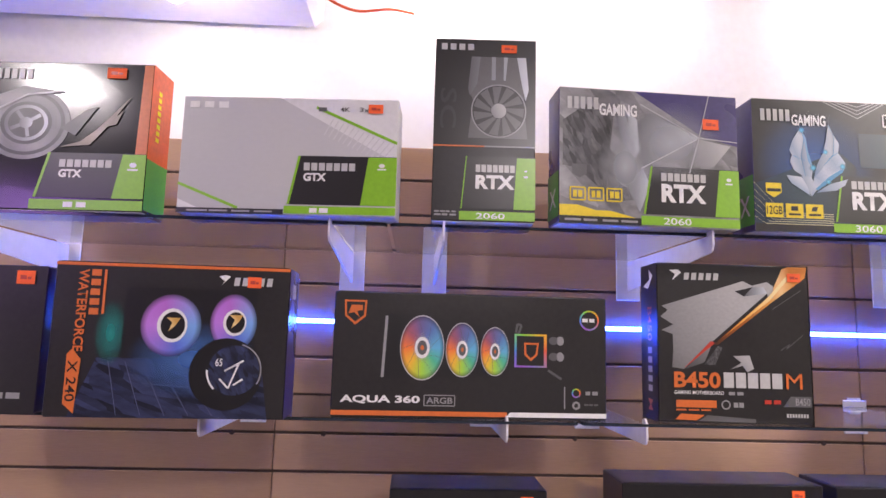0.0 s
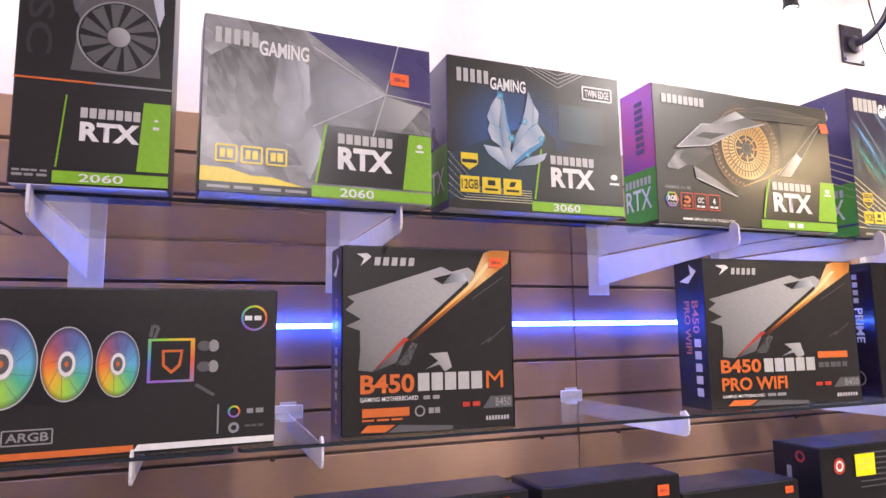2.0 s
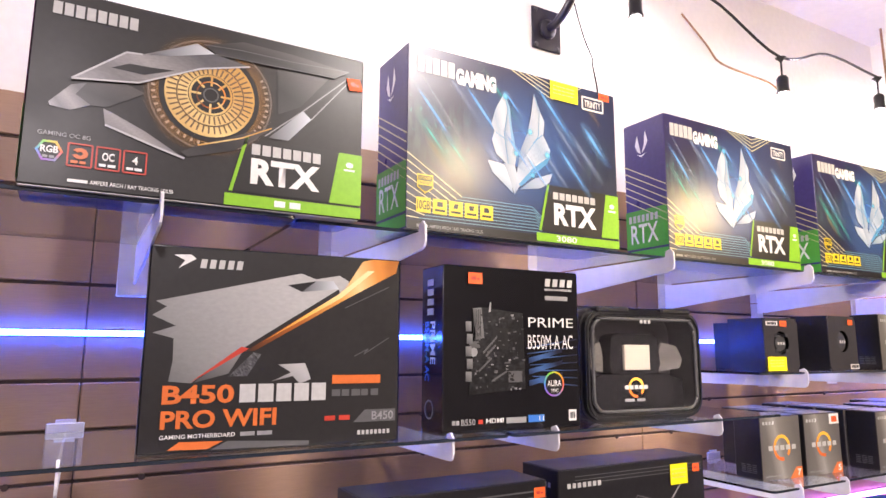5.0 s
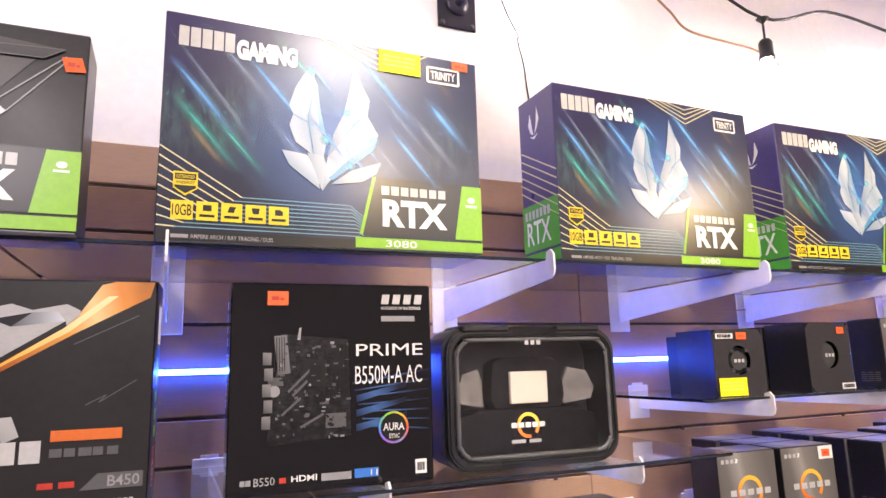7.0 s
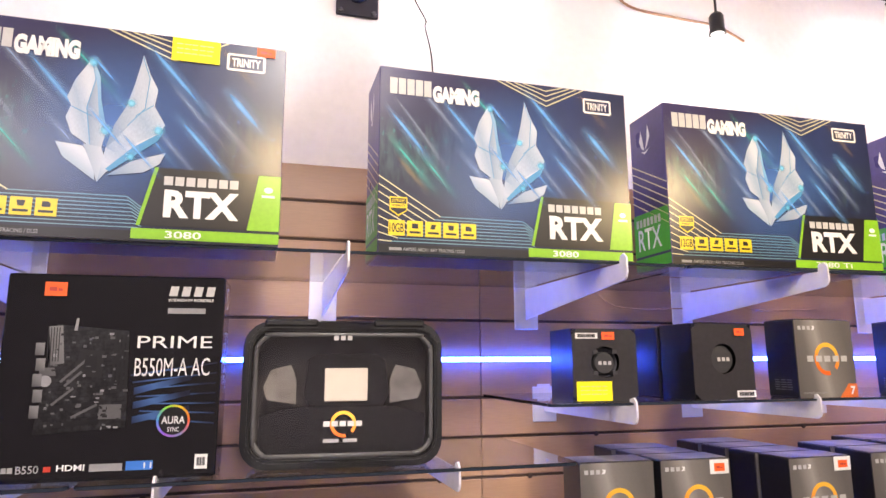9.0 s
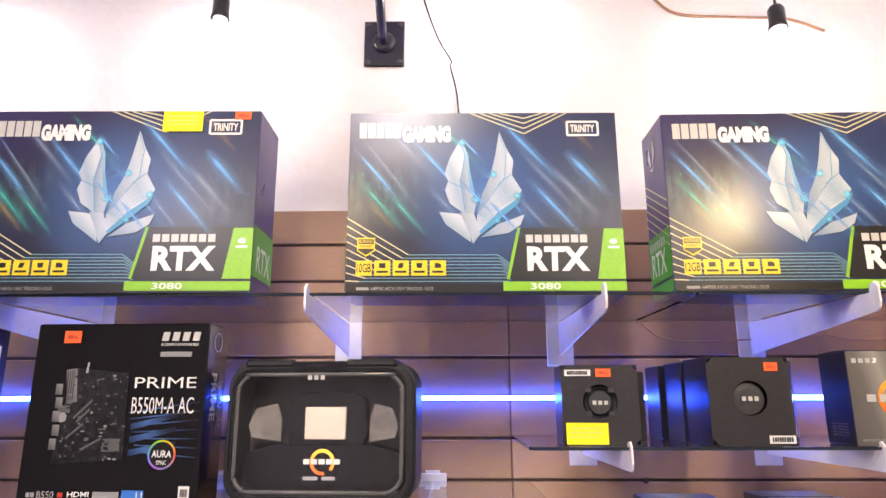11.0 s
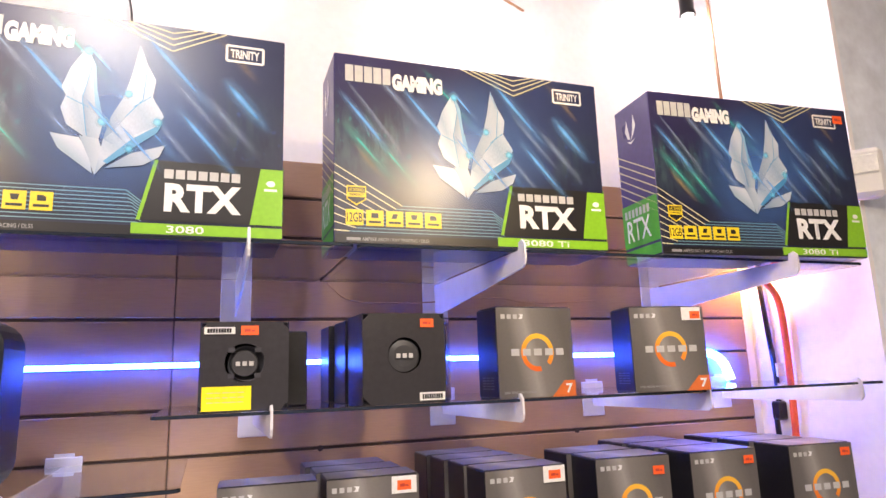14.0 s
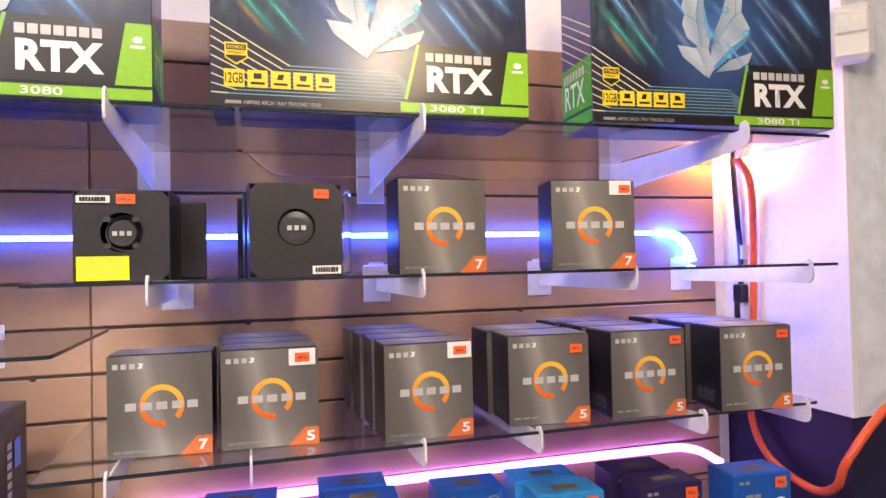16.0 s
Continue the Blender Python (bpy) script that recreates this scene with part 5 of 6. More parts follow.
def aqua_box():
    c = Carton("cooler_box", "long charcoal liquid cooler box with three rainbow fans", (0.435, 0.12, 0.1935), (0.1698, 0.990 + 0.06, ZL), 2.5, "char_card", "box")
    c.shapes("radiator", [[(0.173, 0.305), (0.181, 0.813), (0.24, 0.832), (0.639, 0.727), (0.635, 0.347)]], "black", 2)
    c.shapes("radiator_edge", [[(0.173, 0.32), (0.183, 0.32), (0.193, 0.81), (0.183, 0.81)]], "grey", 3)
    for u, v, r, q in ((0.318, 0.56, 0.08, 1.45), (0.463, 0.55, 0.06, 1.63), (0.583, 0.542, 0.053, 1.66)):
        c.oval("fan_ring", u, v, r, "rainbow", 3, squeeze=q)
        c.oval("fan_rim", u, v, r, "silver_ink", 3.5, squeeze=q, hole=0.965)
        c.oval("fan_core", u, v, r * 0.5, "sheen", 4.5, squeeze=q)
        c.oval("fan_core", u, v, r * 0.33, "white", 5, squeeze=q)
        c.oval("fan_hub", u, v, r * 0.22, "mid", 6, squeeze=q)
        c.oval("hub_mark", u, v, r * 0.08, "orange", 7, squeeze=q, n=10)
        for a in (2 * math.pi * k / 9 for k in range(9)):
            c.lines("fan_vane", [[(u + r * 0.34 * math.cos(a), v + r * 2.27 * q * 0.34 * math.sin(a)), (u + r * 0.95 * math.cos(a + 0.4), v + r * 2.27 * q * 0.95 * math.sin(a + 0.4))]], 0.0011, "mid", 4)
    c.rect("pump_glow", 0.655, 0.42, 0.775, 0.69, "wheel", 3)
    c.rect("pump_face", 0.663, 0.435, 0.764, 0.675, "panel", 4)
    c.shapes("pump_badge", [[(0.69, 0.62), (0.745, 0.62), (0.74, 0.52), (0.716, 0.47), (0.692, 0.52)]], "orange", 5)
    c.shapes("pump_badge_core", [[(0.697, 0.605), (0.738, 0.605), (0.733, 0.53), (0.716, 0.495), (0.699, 0.53)]], "panel", 6)
    for v in (0.64, 0.51):
        c.oval("hose_fitting", 0.8, v, 0.018, "mid", 4, squeeze=0.8)
        c.oval("hose_fitting", 0.825, v, 0.014, "grey", 4, squeeze=1.2)
    c.lines("bracket_wire", [[(0.66, 0.7), (0.665, 0.77), (0.68, 0.76), (0.67, 0.69)]], 0.01, "mid", 4)
    c.lines("bracket_wire", [[(0.78, 0.4), (0.83, 0.33)]], 0.01, "mid", 4)
    c.shapes("brand_shield", [[(0.035, 0.93), (0.115, 0.93), (0.112, 0.8), (0.075, 0.73), (0.038, 0.8)]], "orange", 3)
    c.shapes("brand_shield", [[(0.042, 0.915), (0.108, 0.915), (0.105, 0.81), (0.075, 0.755), (0.045, 0.81)]], "char_card", 4)
    c.shapes("brand_shield", [[(0.05, 0.82), (0.06, 0.89), (0.1, 0.89), (0.1, 0.85), (0.08, 0.84), (0.09, 0.79), (0.07, 0.83)]], "orange", 5)
    c.text("AQUA 360", 0.032, 0.11, 0.315, 0.178, "white", 4, weight=0.035)
    c.text("ARGB", 0.338, 0.118, 0.432, 0.168, "grey", 4, weight=0.02)
    c.lines("word_frame", [[(0.33, 0.102), (0.44, 0.102), (0.44, 0.184), (0.33, 0.184), (0.33, 0.102)]], 0.004, "grey", 4)
    c.oval("ring_badge", 0.935, 0.815, 0.037, "wheel", 4, hole=0.84)
    c.bars(0.908, 0.8, 0.962, 0.83, "white", 4, n=2)
    c.lines("side_rule", [[(0.842, 0.09), (0.842, 0.27)]], 0.005, "grey", 4)
    c.oval("round_badge", 0.885, 0.22, 0.017, "wheel", 4, hole=0.7, n=16)
    c.oval("round_badge", 0.885, 0.12, 0.015, "grey", 4, hole=0.5, n=16)
    c.bars(0.92, 0.205, 0.97, 0.235, "grey", 4, n=2)
    c.bars(0.915, 0.12, 0.97, 0.135, "mid", 4, n=3)
    c.rect("orange_band", 0.002, 0.02, 0.63, 0.058, "orange", 3)
    c.shapes("white_band", [[(0.64, 0.058), (0.998, 0.058), (0.998, 0.02), (0.63, 0.02)]], "white", 3)


def wave_box():
    c = Carton("cooler_box", "black liquid cooler box with violet fans and orange lettering", (0.334, 0.1, 0.222), (-0.277, 0.93 + 0.05, ZL), 3, "char_card", "box")
    c.rect("orange_edge", 0.002, 0.975, 0.998, 0.995, "orange", 3)
    c.shapes("floor_print", [[(0.1, 0.002), (0.93, 0.002), (0.9, 0.3), (0.75, 0.4), (0.2, 0.38)]], "duskfloor", 1)
    c.lines("floor_line", [[(0.25 + 0.07 * k, 0.36), (0.3 + 0.1 * k, 0.02)] for k in range(5)] + [[(0.4, 0.22), (0.62, 0.2)], [(0.46, 0.33), (0.56, 0.28)]], 0.0024, "dusk_line", 2)
    c.rect("radiator", 0.3, 0.38, 0.86, 0.84, "black", 2)
    c.oval("teal_glow", 0.25, 0.54, 0.07, "teal_mist", 1.5, squeeze=2.0)
    c.oval("floor_glow", 0.6, 0.38, 0.28, "halo", 2.5, squeeze=0.6)
    for u, v, r in ((0.5, 0.598, 0.128), (0.765, 0.625, 0.1)):
        c.oval("fan_ring", u, v, r, "violetfan", 3, squeeze=1.05 if r > 0.11 else 1.25)
        c.oval("fan_core", u + 0.005, v, r * 0.5, "white", 4, squeeze=1.15)
        c.oval("fan_hub", u + 0.008, v, r * 0.4, "black", 5, squeeze=1.15)
        c.shapes("hub_mark", [[(u - 0.02, v + 0.05), (u + 0.04, v + 0.05), (u + 0.02, v + 0.0), (u - 0.01, v - 0.04), (u + 0.005, v + 0.02)]], "gold", 6)
    c.oval("pump_cap", 0.745, 0.29, 0.155, "black", 6, squeeze=1.0)
    c.oval("pump_rim", 0.78, 0.315, 0.118, "grey", 7, hole=0.95, start=-30, stop=75)
    c.oval("pump_rim", 0.78, 0.315, 0.118, "white", 7, hole=0.93, start=180, stop=225)
    c.oval("pump_screen", 0.78, 0.315, 0.108, "duskfloor", 7)
    c.lines("screen_mark", [[(0.72, 0.26), (0.76, 0.2), (0.8, 0.36), (0.74, 0.31), (0.82, 0.38)], [(0.78, 0.22), (0.82, 0.26)]], 0.006, "white", 8)
    c.text("65", 0.7, 0.34, 0.73, 0.39, "white", 8)
    c.mark("bbbbb", 0.152, 0.655, 0.192, 0.95, "orange", 4, turn=-90)
    c.text("WATERFORCE", 0.1, 0.417, 0.142, 0.95, "orange", 4, turn=-90, weight=0.02)
    c.shapes("orange_tag", [[(0.081, 0.087), (0.128, 0.025), (0.139, 0.366), (0.102, 0.434), (0.08, 0.399)]], "orange", 4)
    c.text("X 240", 0.088, 0.1, 0.128, 0.36, "black", 5, turn=-90)
    c.bars(0.205, 0.66, 0.217, 0.95, "orange", 4, n=1)
    c.shapes("brand_mark", [[(0.7, 0.87), (0.74, 0.93), (0.72, 0.94), (0.69, 0.93), (0.715, 0.9)]], "white", 4)
    c.mark("bbbbb", 0.755, 0.87, 0.92, 0.925, "white", 4, lean=0.03)
    c.price(0.845, 0.895, 0.02, 0.016)
    c.rect("end_print", 0, 0, 1, 1, "navy_card", 1, "R")
    c.mark("bb", 0.3, 0.8, 0.6, 0.9, "white", 3, "R")


def edge_box():
    c = Carton("cooler_box", "dark navy box with orange price sticker beside the cooler", (0.3, 0.16, 0.215), (-0.62, 0.945 + 0.08, ZL), 2, "violet_card", "box")
    c.rect("front_print", 0.0, 0.0, 0.998, 0.998, "char_card", 1)
    c.price(0.9, 0.92, 0.026, 0.02)
    c.bars(0.6, 0.1, 0.95, 0.14, "grey", 3, n=4)


def prime_box():
    c = Carton("motherboard_box", "glossy black motherboard box with circuit board picture", (0.264, 0.075, 0.2595), (1.6545, 1.010 + 0.0375, ZL), -2, "gloss_card", "box")
    c.shapes("board_print", [[(0.17, 0.22), (0.235, 0.75), (0.56, 0.72), (0.575, 0.25)]], "board", 2)
    c.shapes("heat_sink", [[(0.22, 0.55), (0.2, 0.74), (0.26, 0.745), (0.28, 0.56)], [(0.18, 0.5), (0.17, 0.54), (0.24, 0.54), (0.25, 0.5)]], "silver_shade", 3)
    c.oval("capacitor", 0.205, 0.475, 0.027, "grey", 3)
    c.shapes("cpu_socket", [[(0.33, 0.5), (0.345, 0.63), (0.455, 0.62), (0.45, 0.49)]], "panel", 3)
    c.shapes("cpu_socket_core", [[(0.365, 0.53), (0.373, 0.6), (0.425, 0.595), (0.423, 0.525)]], "black", 4)
    c.lines("memory_slot", [[(0.5 + 0.02 * k, 0.42), (0.5 + 0.018 * k, 0.7)] for k in range(4)], 0.006, "black", 3)
    c.lines("expansion_slot", [[(0.18, 0.34), (0.47, 0.37)], [(0.2, 0.26), (0.45, 0.28)]], 0.011, "black", 3)
    c.rect("chipset_cover", 0.45, 0.29, 0.55, 0.36, "mid", 3)
    rnd = random.Random(21)
    for k in range(110):
        b = rnd.uniform(0.23, 0.7)
        a, wide, tall = rnd.uniform(0.19 + 0.06 * b, 0.555), rnd.uniform(0.004, 0.022), rnd.uniform(0.004, 0.016)
        c.rect("component", a, b, a + wide, b + tall, rnd.choice(("grey", "mid", "mid", "black", "panel", "mid")), 4 + 0.01 * k)
    for k in range(5):
        c.rect("port_block", 0.15 + 0.008 * (k % 2), 0.3 + 0.075 * k, 0.19 + 0.008 * (k % 2), 0.36 + 0.075 * k, "silver_shade", 3.4)
    c.shapes("memory_slot", [[(0.31, 0.72), (0.318, 0.78), (0.33, 0.78), (0.325, 0.72)]], "grey", 3.4)
    c.lines("trace", [[(0.27, 0.47), (0.4, 0.6)], [(0.29, 0.45), (0.36, 0.52)], [(0.24, 0.36), (0.33, 0.44)], [(0.33, 0.3), (0.44, 0.36)]], 0.006, "mid", 3.6)
    for k in range(5):
        c.lines("sink_fin", [[(0.205 + 0.012 * k, 0.57), (0.2 + 0.012 * k, 0.735)]], 0.002, "black", 5)
    for k in range(7):
        c.lines("blue_streak", [[(0.58 + 0.01 * k, 0.5 - 0.035 * k), (0.98, 0.56 - 0.05 * k)]], 0.004, "ray_deep", 2)
    for k in range(3):
        c.shapes("blue_streak", [[(0.6, 0.44 - 0.07 * k), (0.86, 0.5 - 0.075 * k), (0.86, 0.475 - 0.075 * k), (0.6, 0.405 - 0.07 * k)]], "ray_deep", 3)
    c.mark("bbbb", 0.73, 0.9, 0.945, 0.95, "white", 4, lean=0.04)
    c.text("IN SEARCH OF INCREDIBLE", 0.73, 0.872, 0.945, 0.887, "white", 4)
    c.rect("grey_label", 0.73, 0.81, 0.91, 0.838, "grey", 4)
    c.text("PRIME", 0.6, 0.635, 0.95, 0.695, "white", 4, weight=0.0)
    c.text("B550M-A AC", 0.595, 0.495, 0.945, 0.585, "white", 4, weight=0.0)
    c.oval("ring_badge", 0.79, 0.275, 0.078, "wheel", 4, hole=0.86)
    c.oval("ring_core", 0.79, 0.275, 0.066, "black", 4)
    c.text("AURA", 0.735, 0.26, 0.845, 0.298, "white", 5, weight=0.02)
    c.text("SYNC", 0.765, 0.222, 0.82, 0.245, "white", 5)
    c.text("B550", 0.12, 0.045, 0.215, 0.082, "grey", 4)
    c.bars(0.06, 0.05, 0.11, 0.075, "grey", 4, n=2)
    c.bars(0.235, 0.05, 0.275, 0.075, "red", 4, n=1)
    c.text("HDMI", 0.29, 0.052, 0.41, 0.08, "white", 4, weight=0.02)
    c.rect("grey_label", 0.43, 0.045, 0.575, 0.08, "grey", 4)
    c.rect("blue_label", 0.59, 0.045, 0.71, 0.088, "blue", 4)
    c.text("11", 0.67, 0.052, 0.705, 0.08, "white", 5)
    c.rect("white_label", 0.9, 0.04, 0.96, 0.11, "sticker_white", 4)
    c.bars(0.91, 0.055, 0.95, 0.095, "mid", 5, n=3)
    c.mark("bbbb", 0.3, 0.7, 0.6, 0.92, "white", 3, "L", turn=-90)
    c.text("PRIME", 0.45, 0.4, 0.68, 0.66, "white", 3, "L", turn=-90)
    c.text("B550M-A AC", 0.2, 0.3, 0.4, 0.66, "blue", 3, "L", turn=-90)
    c.oval("round_badge", 0.4, 0.13, 0.2, "grey", 3, "L", hole=0.85)
    c.text("PRIME", 0.25, 0.45, 0.5, 0.72, "grey", 3, "R", turn=-90)
    c.text("B550M-A AC", 0.6, 0.4, 0.8, 0.72, "mid", 3, "R", turn=-90)
    c.oval("round_badge", 0.45, 0.9, 0.2, "grey", 3, "R", hole=0.85)
    c.price(0.215, 0.925, 0.026, 0.018)


edge_box()
wave_box()
aqua_box()
prime_box()


def rounded(x0, x1, z0, z1, r):
    return [(cx + r * math.cos(radians(a)), cz + r * math.sin(radians(a))) for cx, cz, a0 in ((x1 - r, z0 + r, -90), (x1 - r, z1 - r, 0), (x0 + r, z1 - r, 90), (x0 + r, z0 + r, 180)) for a in (a0 + 18 * k for k in range(6))]


def chip_case():
    """A clear display case with a black rubber frame round a big processor."""
    w, h, d = 0.283, 0.203, 0.085
    ob = tagged(new("processor_display_case"), "black-framed clear plastic display case with a large processor", "display case")
    ob.matrix_world = pose(1.955, 1.012 + d / 2, ZL, 0, 0, -4)
    loop = lambda k, r: rounded(-w / 2 + k, w / 2 - k, k, h - k, r)
    inner = loop(0.014, 0.028)
    part("frame", frame_slab(loop(0.0, 0.036), inner, -d / 2 + 0.012, d / 2), M["black_rubber"], ob, "black rubber frame")
    rim = frame_slab(loop(0.004, 0.034), loop(0.013, 0.028), -d / 2 - 0.002, -d / 2 + 0.0118)
    bmesh.ops.bevel(rim, geom=[e for e in rim.edges if abs(e.verts[0].co.y - e.verts[1].co.y) < 1e-6 and e.verts[0].co.y < -d / 2], offset=0.003, segments=2, affect="EDGES")
    front = part("front_rim", rim, M["black_rubber"], ob)
    for sx in (-1, 1):
        part("corner_guard", block(sx * 0.076 - 0.037, sx * 0.076 + 0.037, -d / 2 - 0.005, d / 2 - 0.004, h - 0.008, h + 0.003, 0.003), M["black_rubber"], front)
    for x0, x1, z0, z1 in ((-0.038, 0.038, h - 0.016, h + 0.0005), (-0.06, 0.06, 0.003, 0.0125)):
        part("latch", block(x0, x1, -d / 2 - 0.0055, -d / 2 + 0.03, z0, z1, 0.002), M["clear"], ob, "clear plastic latch")
    part("back_panel", slab(inner, d / 2 - 0.012, d / 2 - 0.004), M["smoke"], ob, "smoky inner shell")
    part("lower_panel", slab([(-0.118, 0.018), (0.118, 0.018), (0.118, 0.07), (0.075, 0.082), (-0.075, 0.082), (-0.118, 0.07)], -0.012, 0.0285), M["gloss_card"], ob, "glossy black printed panel")
    cradle = part("cradle", slab([(-0.05, 0.083), (0.058, 0.083), (0.066, 0.1), (0.06, 0.15), (0.045, 0.158), (-0.037, 0.158), (-0.052, 0.15), (-0.058, 0.1)], -0.008, 0.0285), M["gloss_card"], ob)
    part("processor", block(-0.028, 0.034, -0.0155, -0.0085, 0.09, 0.137, 0.001), M["chip"], cradle, "pale gold metal processor lid")
    for sgn in (-1, 1):
        bm = slab([(0.0, 0.086), (0.04, 0.093), (0.046, 0.11), (0.036, 0.135), (0.008, 0.142), (0.0, 0.12)], -0.001, 0.003)
        for v in bm.verts:
            v.co = Vector((sgn * (0.068 + v.co.x), v.co.y - 0.35 * v.co.x, v.co.z))
        part("side_wing", bm, M["wing"], ob, "grey reflecting wing")
    part("cover_rim", tube(glide([(x, -d / 2 - 0.001, z) for x, z in loop(0.019, 0.026)] + [(w / 2 - 0.019 - 0.026, -d / 2 - 0.001, 0.019)], 2), 0.0032, 8), M["clear_rim"], ob, "clear moulded rim", True)
    pane = part("cover", slab(inner, -d / 2, -d / 2 + 0.0018), M["lens"], ob, "clear plastic cover")
    pane.visible_shadow = False
    face = PrintedFace(ob, w, 0.024, h)
    face.oval("ring_print", 0.5, 0.285, 0.066, "ring", 2, hole=0.74, start=-42, stop=282)
    face.mark("bbbbb", 0.4, 0.27, 0.595, 0.306, "white", 4, fill=0.8)
    face.bars(0.4, 0.16, 0.6, 0.185, "grey", 4, n=2)
    PrintedFace(ob, w, d + 0.009, h).mark("bbb", 0.44, 0.868, 0.53, 0.9, "white", 4)


chip_case()


# ---- processors and fans on the right-hand shelves ----
def processor_box(x, y, z, turn, number, size, series, spare=(), behind=False):
    c = Carton("processor_box", f"grey processor box with orange ring and numeral {number}", size, (x, y + size[1] / 2, z), turn, "black_card", "box", "grey processor boxes")
    c.rect("front_print", 0.002, 0.002, 0.998, 0.998, "taupe", 1)
    c.rect("top_print", 0.01, 0.02, 0.99, 0.98, "taupe", 1, "T")
    if behind:
        return c
    c.oval("ring_print", 0.515, 0.495, 0.215, "ring", 2, hole=0.74, start=-42, stop=282)
    c.mark("bbbbb", 0.17, 0.46, 0.86, 0.536, "white", 4, fill=0.7)
    c.mark("bbb", 0.055, 0.87, 0.265, 0.92, "white", 4)
    c.shapes("brand_mark", [[(0.28, 0.87), (0.33, 0.87), (0.345, 0.92), (0.29, 0.925), (0.31, 0.9)]], "white", 4)
    c.shapes("number_corner", [[(0.68, 0.0), (0.998, 0.0), (0.998, 0.175), (0.85, 0.175)]], "orange", 3)
    c.text(number, 0.865, 0.035, 0.955, 0.14, "white", 5, weight=0.03)
    if series:
        c.text(series, 0.06, 0.05, 0.47, 0.075, "grey", 4)
    else:
        c.bars(0.06, 0.075, 0.37, 0.095, "grey", 4, n=3)
        c.bars(0.06, 0.04, 0.25, 0.055, "mid", 4, n=2)
    for k in range(5):
        c.bars(0.25, 0.1 + 0.03 * k, 0.85, 0.112 + 0.03 * k, "mid", 3, "L", n=3)
    for kind, u, v, wide, tall in spare:
        c.price(u, v, wide, tall, kind, layer=7 if kind == "sticker_white" else 8)
    return c


P7 = (0.13, 0.065, 0.132)
SER = "5000 SERIES PROCESSOR"
processor_box(2.775, 0.992, ZM, 3, "7", P7, SER)
processor_box(3.01, 0.975, ZM, -8, "7", P7, SER, (("sticker_white", 0.82, 0.915, 0.034, 0.021), ("sticker_orange", 0.87, 0.9, 0.018, 0.012)))
rows = (
    (2.401, 1.055, -3, "7", SER, (), 0),
    (2.541, 1.045, -2, "5", SER, (("sticker_white", 0.83, 0.905, 0.036, 0.023), ("sticker_orange", 0.83, 0.9, 0.02, 0.013)), 2),
    (2.755, 1.006, 1, "5", SER, (("sticker_white", 0.845, 0.915, 0.036, 0.023), ("sticker_orange", 0.85, 0.91, 0.02, 0.012)), 3),
    (2.95, 1.016, -4, "5", "", (("sticker_orange", 0.83, 0.84, 0.02, 0.013),), 1),
    (3.112, 1.0, -2, "5", "", (("sticker_orange", 0.86, 0.88, 0.02, 0.013),), 2),
    (3.299, 0.976, -5, "5", "", (("sticker_orange", 0.86, 0.9, 0.02, 0.013),), 2),
)
for x, y, turn, number, series, spare, more in rows:
    size = (0.13, 0.068 if series else 0.082, 0.134)
    processor_box(x, y, ZQ, turn, number, size, series, spare)
    for k in range(more):
        processor_box(x - 0.004 - 0.006 * k, y + (size[1] + 0.003) * (k + 1), ZQ, turn * 0.5, number, size, series, (), True)


